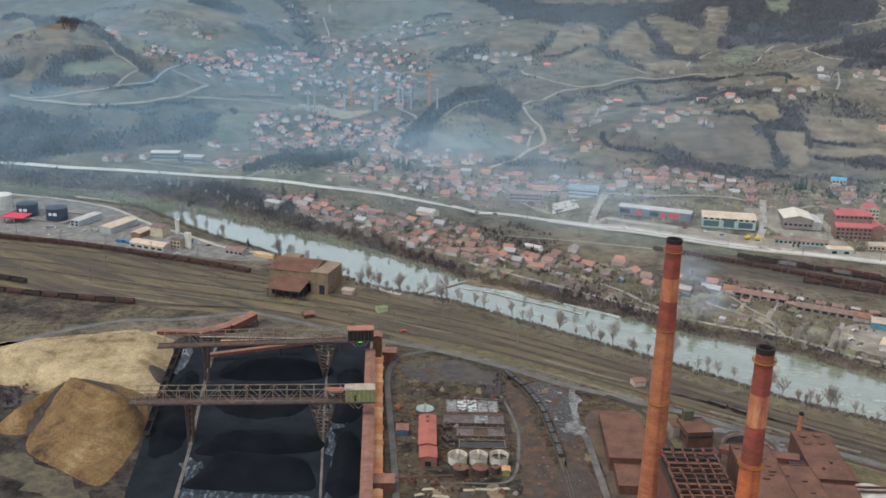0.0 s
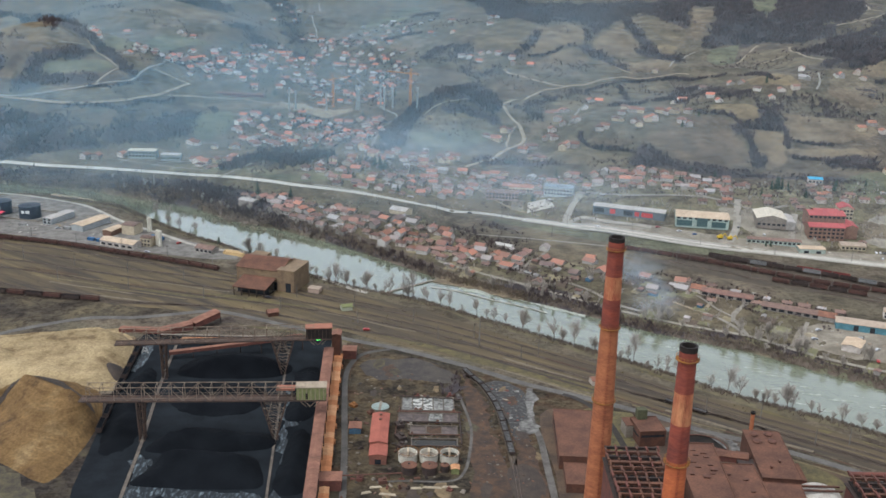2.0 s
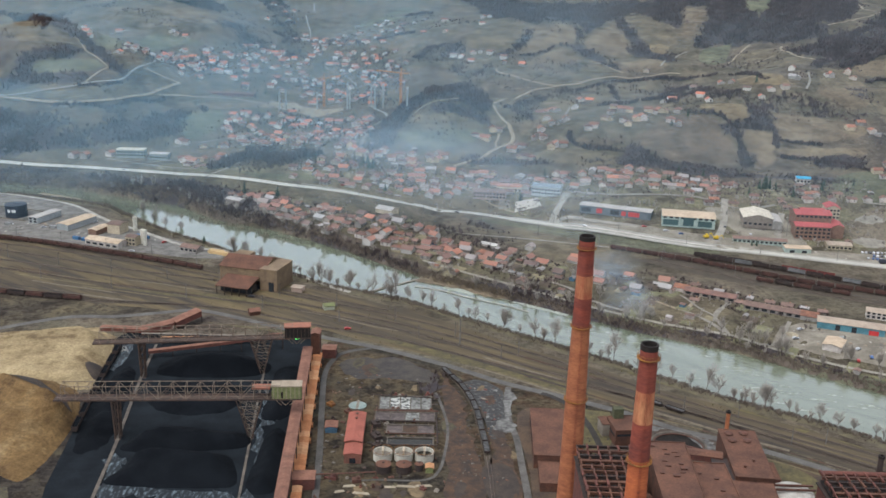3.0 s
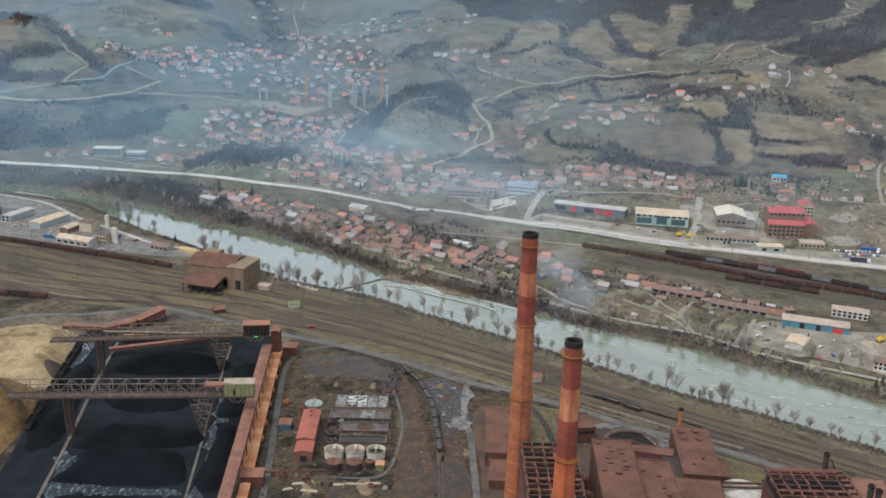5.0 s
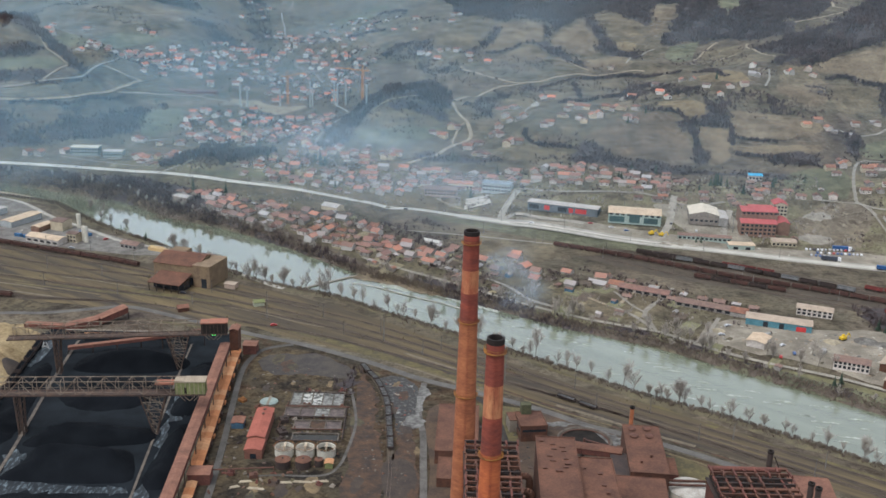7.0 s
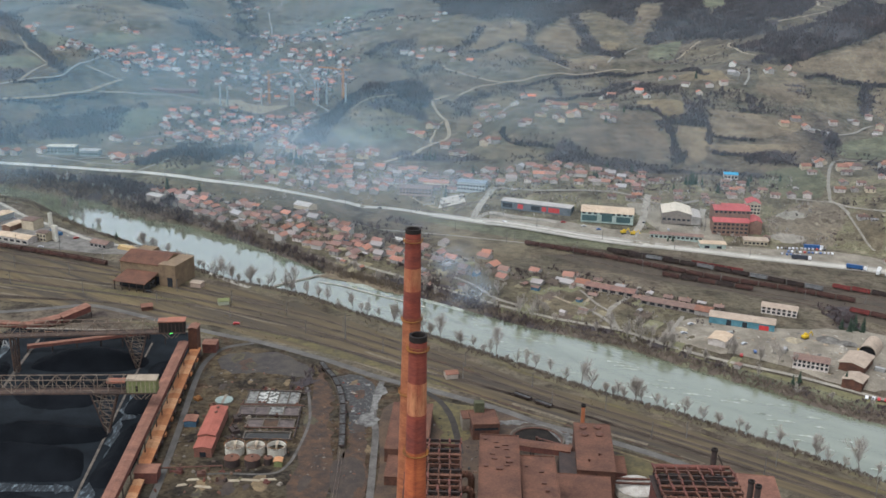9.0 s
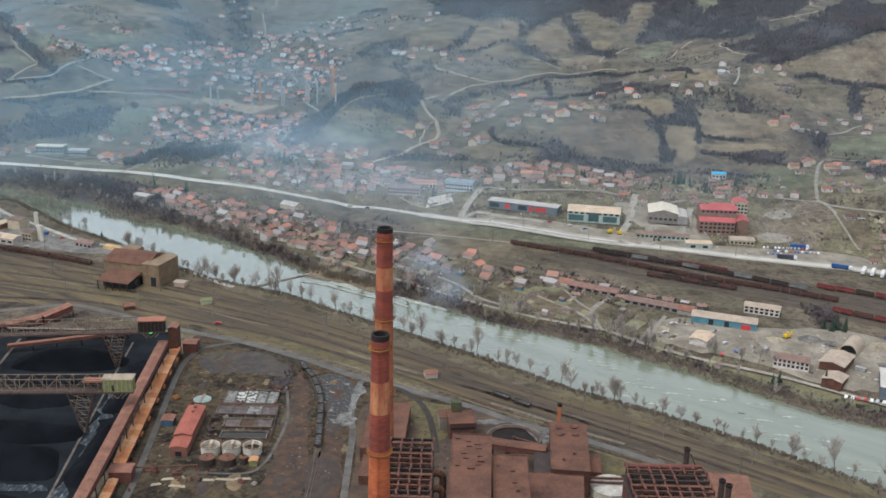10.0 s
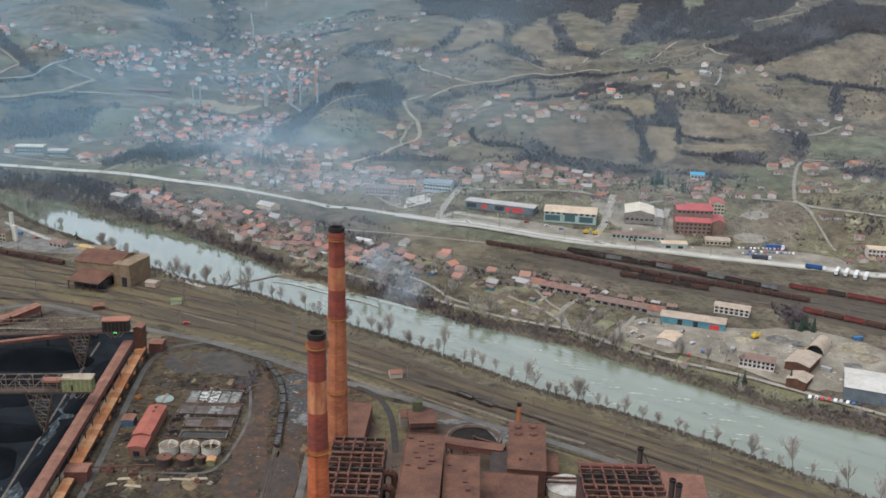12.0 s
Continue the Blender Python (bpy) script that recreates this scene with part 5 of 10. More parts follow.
patch("pale_spill", [(138, 470), (150, 472), (172, 462), (176, 452), (170, 448), (160, 468), (146, 466)], mat("lime", (0.24, 0.235, 0.22)), 0.24, 4, 0.7, "pale dust spilled round the basin")
ob = thing("gas_holder", 199, 403, "low white domed tank with rusty straps", "tank", z=1.8)
part("shell", turned([(9.4, 0), (9.4, 4.2)], 40, False), PALE_SHELL, ob)
part("dome", turned([(9.5, 4.0), (9.5, 4.4), (8.2, 5.3), (6.2, 6.1), (3.4, 6.6), (0.2, 6.8)], 40), mat("white_dome", (0.47, 0.45, 0.41), (0.33, 0.30, 0.26), size=3), ob, "stained white dome")
for dy in (-3.2, 0.6):
    part("overhead_pipe", boxes((-2, dy, 7.2, 22, 0.9, 0.8)), RUST_STEEL, ob)


def oven_battery(x, y, sx, sy, top, nx, ny, label, seed):
    """A coke oven battery: a brick block under a deck of ascension pipes, collecting mains and steel frames."""
    ob = thing("oven_battery", x, y, label, "oven battery", z=1.8)
    h = top - 1.8
    rr = random.Random(seed)
    tones = (RUST_STEEL, DARK_STEEL, DARK_STEEL, RUST_ROOF)
    part("oven_block", boxes((0, 0, -0.5, sx, sy, h - 5.5)), DARK_RED, ob, "soot-dark brick oven block")
    part("deck", boxes((0, 0, h - 6, sx + 1.5, sy + 1, 0.5)), DARK_STEEL, ob)
    px, py = sx / nx, sy / ny
    part("pit_floor", boxes((0, 0, h - 4.2, sx - 0.6, sy - 0.6, 0.3)), SOOT, ob)
    for j in range(ny + 1):
        yy = -sy / 2 + j * py
        bm = bmesh.new()
        broad_ = 1.5 if j % 4 == 0 else 0.7
        box(bm, 0, yy, h - 1.4, sx, broad_ * 0.3, 1.0)
        box(bm, 0, yy, h - 0.4, sx + 0.6, broad_, 0.35)
        part("walkway" if j % 4 == 0 else "cross_girder", bm, RUST_ROOF if j % 4 == 0 else rr.choice(tones), ob)
        if j < ny:
            bm = bmesh.new()
            beam(bm, (-sx / 2, yy + py * 0.28, h - 1.6), (sx / 2, yy + py * 0.28, h - 1.6), 0.9, sides=12)
            part("collecting_main", bm, rr.choice(tones), ob)
    for i in range(nx + 1):
        xx = -sx / 2 + i * px
        for j in range(ny):
            bm = bmesh.new()
            y0 = -sy / 2 + j * py
            zz = h - rr.uniform(-0.5, 0.5)
            if rr.random() < 0.12:
                continue
            beam(bm, (xx + rr.uniform(-0.4, 0.4), y0, zz), (xx + rr.uniform(-0.4, 0.4), y0 + py, zz - rr.uniform(-0.5, 0.5)), rr.uniform(0.4, 0.9))
            beam(bm, (xx, y0 + 0.3, h - 2), (xx, y0 + 0.3, zz + rr.uniform(0.2, 1.4)), 0.6, sides=8)
            part("frame", bm, (RUST_ROOF, RUST_STEEL, DARK_RED, DARK_RED)[rr.randrange(4)], ob)
    for i in range(nx):
        for j in range(ny):
            xx, yy = -sx / 2 + (i + 0.5) * px, -sy / 2 + (j + 0.5) * py
            for k in range(4):
                bm = bmesh.new()
                a, b = xx + rr.uniform(-0.28, 0.28) * px, yy + rr.uniform(-0.28, 0.28) * py
                tip = Vector((a, b, h - rr.uniform(1.2, 4.0)))
                w = rr.uniform(0.5, 1.1)
                beam(bm, (a, b, h - 6), tip, w, sides=8)
                if k % 2:
                    beam(bm, tip, tip + Vector((rr.uniform(-1.2, 1.2), rr.uniform(-1.2, 1.2), -0.8)), w * 0.9, sides=8)
                part("ascension_pipe", bm, rr.choice(tones), ob)
    return ob


oven_battery(106.5, 359, 22, 46, 38.5, 5, 11, "rusty coke oven battery crowded with pipes and frames", 3)
oven_battery(216, 362, 33, 34, 31, 7, 8, "rusty coke oven battery with a red collecting main", 5)
bm = bmesh.new()
beam(bm, (-16, 16.6, 28.5), (14, 16.6, 28.5), 2.2, sides=12)
part("red_main", bm, DARK_RED, bpy.data.objects["oven_battery.001"], "dull red gas main")


def bent_pipe(x, y, z, r, reach, label):
    ob = thing("gas_pipe", x, y, label, "pipe", z=z)
    bm = bmesh.new()
    pts = [Vector((reach * (1 - math.cos(a)), 0, reach * math.sin(a))) for a in np.linspace(0, math.pi, 9)]
    for a, b in zip(pts, pts[1:]):
        beam(bm, a, b, r, sides=12)
    beam(bm, (0, 0, -z + 1.8), pts[0], r, sides=12)
    beam(bm, (2 * reach, 0, -z + 1.8), pts[-1], r, sides=12)
    part("pipe", bm, RUST_ROOF, ob)


for k, yy in enumerate((340, 352, 364)):
    bent_pipe(117, yy, 30, 2.9, 2.6, "thick rusty bent gas pipe beside the ovens")
for x, y, h in ((226.2, 382, 37.6), (233.8, 354, 39), (235.9, 351.5, 38.4)):
    ob = thing("iron_stack", x, y, "short soot-black iron stack", "chimney", z=1.8)
    part("shaft", turned([(1.3, 0), (1.2, h - 2)], 18, False), DARK_STEEL, ob)
    part("cap", turned([(1.2, h - 3), (1.4, h - 2.9), (1.4, h - 1.8), (0.9, h - 1.8), (0.8, h - 5)], 18, False), SOOT, ob)
ob = thing("lattice_mast", 230, 380, "leaning dark service crane mast", "crane", z=1.8)
bm = bmesh.new()
beam(bm, (0, 0, 0), (1, 0, 26), 0.8)
beam(bm, (1, 0, 26), (-2.6, 0, 34), 0.5)
part("mast", bm, DARK_STEEL, ob)
flat_hall("coke_hall", 245, 372, 18, 44, 17, "pale rust-dusted hall behind the ovens", PINK_ROOF, RUST_WALL, -8, parapet=0.1)
hall("track_hut", -40.5, 631, 7, 6, 4.2, 20, mat("pale_green_hut", (0.40, 0.42, 0.31), (0.33, 0.34, 0.26)), GREEN_SHEET, "small pale green hut beside the tracks", 1.0, "x")
hall("track_hut", -88.3, 617, 7, 6, 4.5, 25, RUST_WALL, PINK_ROOF, "small brick hut with a dusty roof", 1.4, "x")
hall("track_hut", 114, 524, 7, 6, 4.5, 15, mat("pale_hut", (0.42, 0.36, 0.3), (0.36, 0.3, 0.25)), PINK_ROOF, "small pale hut beside the tracks", 1.2, "x")

# ---- houses ----
WALLS = [mat("white_render", (0.50, 0.475, 0.44), (0.34, 0.315, 0.29), size=3, vary=0.35), mat("cream_render", (0.56, 0.48, 0.35), (0.45, 0.38, 0.28), size=3, vary=0.15), mat("grey_block", (0.32, 0.29, 0.26), (0.25, 0.22, 0.2), size=3, vary=0.2), mat("orange_block", (0.42, 0.22, 0.13), (0.34, 0.17, 0.1), size=3, vary=0.15)]
ROOFS = [mat("orange_tile", (0.30, 0.145, 0.095), (0.185, 0.097, 0.073), size=3, vary=0.4), mat("brown_tile", (0.21, 0.14, 0.115), (0.15, 0.105, 0.09), size=3, vary=0.25), mat("faded_red_tile", (0.205, 0.118, 0.096), (0.13, 0.085, 0.074), size=3, vary=0.35), mat("grey_sheet_roof", (0.33, 0.32, 0.31), (0.22, 0.21, 0.205), size=3, vary=0.35)]


def window_row(ob, xs, y, z, w=1.1, h=1.3, face=-1):
    for x in xs:
        part("window", boxes((x, y + face * 0.02, z, w, 0.12, h)), GLASS_DARK, ob)


HOUSE_TYPES = []
for k, (sx, sy, eave, rise, hip, wi, ri) in enumerate(((10, 8.5, 4.8, 2.6, 0, 0, 0), (9, 8, 3.2, 2.6, 0, 1, 1), (11, 9, 4.9, 2.4, 3.0, 0, 2), (8, 7, 3.0, 2.2, 0, 2, 1), (10, 8, 4.7, 2.8, 0, 0, 2), (9, 9, 4.9, 2.2, 3.2, 1, 2), (12, 8, 3.2, 2.4, 0, 0, 0), (7, 5, 2.6, 1.4, 0, 2, 3), (9.5, 8, 4.8, 2.9, 0, 0, 2))):
    ob = thing("house", 0, 0, "house", "house", z=-500.0)
    roof = gable_parts(ob, sx, sy, eave, rise, WALLS[wi], ROOFS[ri], 0.6, hip)
    part("flue", boxes((sx * 0.2, sy * 0.15, eave, 0.8, 0.8, rise + 0.9)), WALLS[3], roof)
    for z in ((0.8, 3.1) if eave > 4.5 else (0.9,)):
        window_row(ob, (-sx * 0.28, sx * 0.24), -sy / 2, z)
        part("window", boxes((sx / 2 + 0.02, 0.6, z, 0.12, 1.1, 1.3)), GLASS_DARK, ob)
    HOUSE_TYPES.append(ob)
ROOF_WORDS = ("bright orange tiled roof", "brown tiled roof", "dull red hipped roof", "brown tiled roof", "dull red tiled roof", "dull red hipped roof", "orange tiled roof", "grey sheet roof", "dull red tiled roof")
WALL_WORDS = ("white rendered", "cream rendered", "white rendered", "grey block", "pale rendered", "cream rendered", "white rendered", "grey block", "white rendered")


def houses(rows, group):
    for x, y, k, turn in rows:
        s = 0.72 + 0.24 * ((x * 7 + y * 3) % 10) / 10
        ob = copy_thing(HOUSE_TYPES[k], pose(x, y, gz(x, y), 0, 0, turn) @ Matrix.Diagonal((s, s, s * 0.64, 1)))
        tagged(ob, WALL_WORDS[k] + " house with a " + ROOF_WORDS[k], "house", group)

# ---- fields, woods and lanes of the valley side ----
FIELD_MATS = {
    "pale": (land_mat("pale_winter_pasture", [(0.35, (0.132, 0.105, 0.077)), (0.65, (0.19, 0.155, 0.112))], 0.03, 0.2, 0.2), "pale tawny winter pasture"),
    "tan": (land_mat("tan_dry_grass", [(0.35, (0.155, 0.122, 0.08)), (0.65, (0.225, 0.18, 0.115))], 0.03, 0.2, 0.15), "tan dry grass plot"),
    "olive": (land_mat("olive_pasture", [(0.35, (0.11, 0.092, 0.067)), (0.65, (0.17, 0.144, 0.102))], 0.03, 0.25, 0.25), "dull olive pasture"),
    "green": (land_mat("damp_green_meadow", [(0.35, (0.095, 0.098, 0.07)), (0.65, (0.165, 0.165, 0.112))], 0.03, 0.25, 0.2), "damp grey-green meadow"),
    "brown": (land_mat("brown_fallow", [(0.35, (0.096, 0.076, 0.061)), (0.65, (0.148, 0.119, 0.09))], 0.03, 0.3, 0.25), "grey-brown fallow slope"),
}
TWIGS = mat("bare_twigs", (0.07, 0.054, 0.057), (0.115, 0.089, 0.085), size=14, fine=1.0)
PALE_TWIGS = mat("pale_grey_twigs", (0.40, 0.36, 0.315), (0.28, 0.25, 0.22), size=6, fine=0.8)
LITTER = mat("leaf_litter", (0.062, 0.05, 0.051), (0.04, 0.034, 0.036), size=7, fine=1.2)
BARK = mat("grey_bark", (0.2, 0.172, 0.148), (0.13, 0.11, 0.095), size=2, fine=0.3)
NEEDLES = mat("dark_needles", (0.022, 0.04, 0.028), (0.035, 0.055, 0.035), size=2, fine=0.4)
stacked = [0]


def field(outline, kind):
    m, words = FIELD_MATS[kind]
    stacked[0] += 1
    patch("field", outline, m, 0.35 + 0.012 * stacked[0] % 0.3, 9, 1.0, words + " with uneven edges")


def tufts(xs, ys, heights, rng, blades=9, spread=0.45, thick=0.065):
    """Bare twiggy shrubs: fans of thin upright slivers, as plain arrays."""
    n = len(xs)
    zs = ground_height(xs, ys)
    a = rng.uniform(0, 2 * math.pi, (n, blades))
    lean = rng.uniform(0.1, spread, (n, blades)) * heights[:, None]
    top = rng.uniform(0.45, 1.0, (n, blades)) * heights[:, None]
    foot = rng.uniform(0, 0.5, (n, blades)) * heights[:, None] * 0.35
    w = heights[:, None] * thick * rng.uniform(0.6, 1.6, (n, blades))
    b = rng.uniform(0, math.pi, (n, blades))
    X0, Y0 = xs[:, None] + np.cos(a) * lean * 0.25, ys[:, None] + np.sin(a) * lean * 0.25
    v = np.empty((n, blades, 4, 3))
    mid = 0.55
    v[:, :, 0] = np.stack([X0, Y0, zs[:, None] + foot - 0.4], -1)
    v[:, :, 3] = np.stack([xs[:, None] + np.cos(a) * lean, ys[:, None] + np.sin(a) * lean, zs[:, None] + top], -1)
    c = v[:, :, 0] * (1 - mid) + v[:, :, 3] * mid
    side = np.stack([np.cos(b) * w, np.sin(b) * w, np.zeros_like(w)], -1)
    v[:, :, 1], v[:, :, 2] = c - side, c + side
    q = np.arange(n * blades) * 4
    f = np.concatenate([np.stack([q, q + 1, q + 3], 1), np.stack([q, q + 3, q + 2], 1)])
    return v.reshape(-1, 3), f


def fast_mesh(name, v, f, material):
    me = bpy.data.meshes.new(name)
    me.vertices.add(len(v))
    me.vertices.foreach_set("co", np.asarray(v, np.float32).ravel())
    k = f.shape[1]
    me.loops.add(len(f) * k)
    me.loops.foreach_set("vertex_index", np.asarray(f, np.int32).ravel())
    me.polygons.add(len(f))
    me.polygons.foreach_set("loop_start", np.arange(len(f), dtype=np.int32) * k)
    me.update(calc_edges=True)
    me.validate()
    me.materials.append(material)
    return me


def wood(outline, density, height):
    rng_ = np.random.default_rng(int(abs(outline[0][0]) * 13 + abs(outline[0][1])))
    line = smooth_line(outline, 5, True)
    if density > 0.75:
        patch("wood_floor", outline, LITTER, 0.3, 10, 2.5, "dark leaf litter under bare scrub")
    lo, hi = line.min(0) - 5, line.max(0) + 5
    n = int((hi[0] - lo[0]) * (hi[1] - lo[1]) * density / 5.5)
    n = min(n, 22000)
    x, y = rng_.uniform(lo[0], hi[0], n), rng_.uniform(lo[1], hi[1], n)
    jx, jy = x + rng_.normal(0, 3.0, n), y + rng_.normal(0, 3.0, n)
    keep = inside(line, jx, jy)
    x, y = x[keep], y[keep]
    if len(x) < 3:
        return
    h = height * rng_.uniform(0.35, 1.1, len(x)) * (0.75 + 0.5 * np.sin(x * 0.11) * np.sin(y * 0.09))
    v, f = tufts(x, y, np.clip(h, 1.2, None), rng_)
    tagged(new("bare_scrub_wood", fast_mesh("bare_scrub_wood", v, f, TWIGS)), "dense leafless grey-brown scrub and trees", "wood", kind="stuff")


def hedge(pts, width=6.0, height=4.5):
    """A dark hedgerow of bare bushes along a line, over its own litter."""
    width *= 0.55
    line = smooth_line(pts, 6)
    rng_ = np.random.default_rng(int(abs(pts[0][0]) * 11 + abs(pts[0][1])))
    s = np.concatenate([[0], np.cumsum(np.linalg.norm(np.diff(line, axis=0), axis=1))])
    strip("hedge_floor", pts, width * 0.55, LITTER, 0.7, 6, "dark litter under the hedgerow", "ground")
    n = int(s[-1] * width * 0.34) + 8
    d = rng_.uniform(0, s[-1], n)
    wide = width * (0.55 + 0.45 * np.sin(d * 0.13 + pts[0][0]) * np.sin(d * 0.051))
    x, y = np.interp(d, s, line[:, 0]) + rng_.normal(0, 0.4, n) * wide, np.interp(d, s, line[:, 1]) + rng_.normal(0, 0.4, n) * wide
    v, f = tufts(x, y, height * rng_.uniform(0.35, 1.25, n), rng_)
    tagged(new("hedgerow", fast_mesh("hedgerow", v, f, TWIGS)), "dark bare hedgerow between fields", "hedge", kind="stuff")


def lane(pts, width, material):
    far = np.mean([p[1] for p in pts]) > 930
    strip("lane", pts, width * (0.62 if far else 0.7), material, 0.95 if far else 0.42, 5, "pale narrow lane across the valley side")


field([(422, 958), (471, 956), (455, 893), (427, 893), (408, 924)], 'green')
field([(91, 842), (170, 803), (215, 773), (169, 754), (129, 719), (101, 754)], 'olive')
field([(64, 872), (195, 821), (263, 791), (239, 781), (170, 803), (75, 860)], 'green')
field([(174, 657), (218, 668), (240, 652), (217, 617), (184, 629)], 'olive')
field([(228, 553), (281, 549), (336, 510), (363, 498), (333, 498), (278, 531)], 'green')
field([(466, 855), (489, 851), (477, 802), (462, 797)], 'olive')
field([(-96, 883), (62, 927), (92, 903), (76, 891), (-13, 882), (-75, 873)], 'olive')
field([(-175, 950), (-145, 934), (-79, 924), (-121, 913)], 'green')
wood([(-153, 989), (-109, 997), (-94, 961), (-125, 949), (-157, 939), (-177, 957), (-193, 953), (-179, 973)], 0.4, 6)
wood([(-454, 989), (-359, 967), (-269, 945), (-197, 919), (-203, 896), (-279, 921), (-353, 947), (-445, 969)], 0.9, 5)
wood([(-266, 936), (-190, 911), (-138, 882), (-121, 839), (-68, 795), (7, 733), (20, 715), (3, 727), (-67, 788), (-131, 835), (-182, 870), (-242, 904)], 1.0, 6)
wood([(66, 1017), (112, 1013), (172, 987), (233, 980), (292, 985), (357, 973), (429, 948), (425, 937), (343, 965), (231, 968), (123, 999), (53, 996)], 0.8, 5)
wood([(520, 941), (549, 912), (541, 890), (516, 917)], 0.8, 5)
wood([(466, 890), (501, 872), (530, 863), (522, 840), (487, 859), (466, 873)], 0.4, 4)
wood([(486, 842), (516, 822), (509, 804), (483, 817)], 0.4, 5)
wood([(408, 902), (425, 889), (452, 874), (465, 850), (466, 810), (449, 800), (425, 815), (450, 850), (428, 859), (414, 885)], 0.15, 3)
wood([(29, 823), (65, 856), (99, 796), (74, 754), (54, 773)], 0.25, 5)
wood([(63, 695), (106, 676), (131, 652), (161, 623), (183, 604), (161, 611), (131, 633), (103, 649), (74, 666)], 0.9, 4)
wood([(183, 606), (218, 588), (244, 570), (280, 541), (316, 516), (345, 490), (374, 472), (379, 485), (347, 504), (309, 527), (281, 545), (239, 583), (198, 609)], 0.9, 4)
wood([(373, 649), (389, 650), (379, 615), (366, 609)], 1.0, 6)
wood([(69, 712), (112, 702), (146, 657), (131, 652), (97, 678)], 0.5, 4)
wood([(346, 892), (378, 907), (408, 894), (419, 921), (375, 929)], 0.2, 4)
wood([(-253, 525), (-247, 534), (-227, 497), (-226, 476), (-232, 476)], 1.3, 5)
wood([(29, 512), (35, 532), (35, 505), (31, 502)], 1.2, 5)
hedge([(208, 977), (249, 982), (287, 988), (337, 984)], 5)
hedge([(380, 1008), (401, 1002), (433, 982), (460, 962), (477, 968)], 7)
hedge([(519, 959), (535, 941), (551, 916)], 6)
hedge([(-195, 957), (-167, 985), (-132, 970), (-90, 978)], 22, 8)
lane([(457, 882), (465, 911), (481, 954), (494, 974), (502, 969)], 5, GRAVEL)
lane([(421, 892), (454, 880), (469, 866), (493, 849), (518, 828)], 5, GRAVEL)
lane([(457, 882), (464, 863), (465, 835), (464, 802), (465, 792)], 5, GRAVEL)
lane([(132, 861), (136, 877), (145, 900), (152, 917)], 9, mat("dusty_side_road", (0.33, 0.305, 0.26), (0.23, 0.212, 0.18), size=8, fine=0.9))
lane([(132, 861), (148, 869), (169, 855), (205, 839)], 9, mat("dusty_side_road", (0.33, 0.305, 0.26), (0.23, 0.212, 0.18), size=8, fine=0.9))
lane([(152, 920), (176, 906), (201, 896), (268, 892), (304, 874), (339, 886)], 6, GRAVEL)
lane([(267, 812), (279, 838), (288, 870), (294, 892)], 9, mat("dusty_side_road", (0.33, 0.305, 0.26), (0.23, 0.212, 0.18), size=8, fine=0.9))
lane([(319, 811), (328, 838), (340, 870)], 8, mat("dusty_side_road", (0.33, 0.305, 0.26), (0.23, 0.212, 0.18), size=8, fine=0.9))
lane([(-195, 935), (-181, 951), (-168, 970)], 4, GRAVEL)
lane([(41, 959), (62, 938), (92, 903), (112, 886)], 4, DIRT)
lane([(-216, 959), (-278, 981), (-310, 991)], 4, GRAVEL)
lane([(-99, 905), (-45, 892), (7, 892)], 5, GRAVEL)
lane([(29, 823), (98, 812), (174, 793)], 4, GRAVEL)
lane([(80, 744), (78, 712), (113, 689), (130, 672), (146, 650), (173, 631)], 4, GRAVEL)
lane([(82, 712), (97, 751), (109, 779)], 4, GRAVEL)
lane([(185, 653), (200, 637), (209, 649), (221, 672)], 4, DIRT)
lane([(200, 637), (212, 619), (220, 603)], 4, GRAVEL)
lane([(217, 617), (223, 633), (242, 664), (250, 681)], 4, GRAVEL)
lane([(239, 586), (250, 586), (260, 605), (268, 621)], 4, GRAVEL)
houses([(-151, 882, 6, 55), (-159, 886, 3, -24), (-132, 878, 2, 62), (-124, 877, 0, 51), (-114, 860, 4, -25), (-107, 864, 4, -27), (-93, 853, 3, -36), (-114, 842, 4, -23), (-106, 831, 4, -29), (-102, 844, 0, 55), (-94, 837, 0, 54), (-90, 821, 4, -35), (-86, 827, 2, -36), (-84, 846, 7, -36), (-71, 844, 0, 59), (-75, 834, 2, -38), (-61, 830, 4, -35), (-56, 834, 0, -21), (-50, 821, 3, -23), (-42, 815, 4, -33), (-35, 810, 3, -29), (-69, 806, 7, 62), (-63, 808, 7, -22), (-60, 796, 2, 54)], 'riverside houses')
houses([(-54, 798, 8, -33), (-45, 803, 4, -31), (-39, 790, 3, -34), (-31, 781, 2, -33), (-24, 782, 0, 61), (-22, 797, 7, 63), (-14, 801, 0, -37), (-19, 789, 3, -24), (-7, 790, 4, -26), (0, 784, 6, -30), (3, 798, 3, 54), (-10, 768, 4, -21), (-4, 773, 4, -21), (-1, 759, 2, -23), (8, 783, 3, -29), (13, 774, 3, -32)], 'riverside houses')
houses([(20, 791, 4, 66), (26, 802, 0, -38), (27, 776, 4, -27), (5, 773, 1, -36), (14, 761, 3, -22), (19, 747, 1, -32), (23, 740, 2, -22), (31, 757, 4, -25), (35, 746, 3, -28), (39, 777, 4, -23), (45, 769, 3, -31), (54, 743, 3, -35), (66, 754, 0, 61), (47, 737, 7, -32), (79, 777, 7, 60), (28, 728, 7, -26), (39, 728, 3, -35), (57, 724, 3, -27), (68, 725, 1, 63), (83, 727, 3, -36), (88, 706, 7, -37), (94, 690, 3, 60), (97, 678, 3, -38), (110, 716, 7, 61)], 'houses by the weir')
houses([(122, 696, 3, -30)], 'houses by the weir')
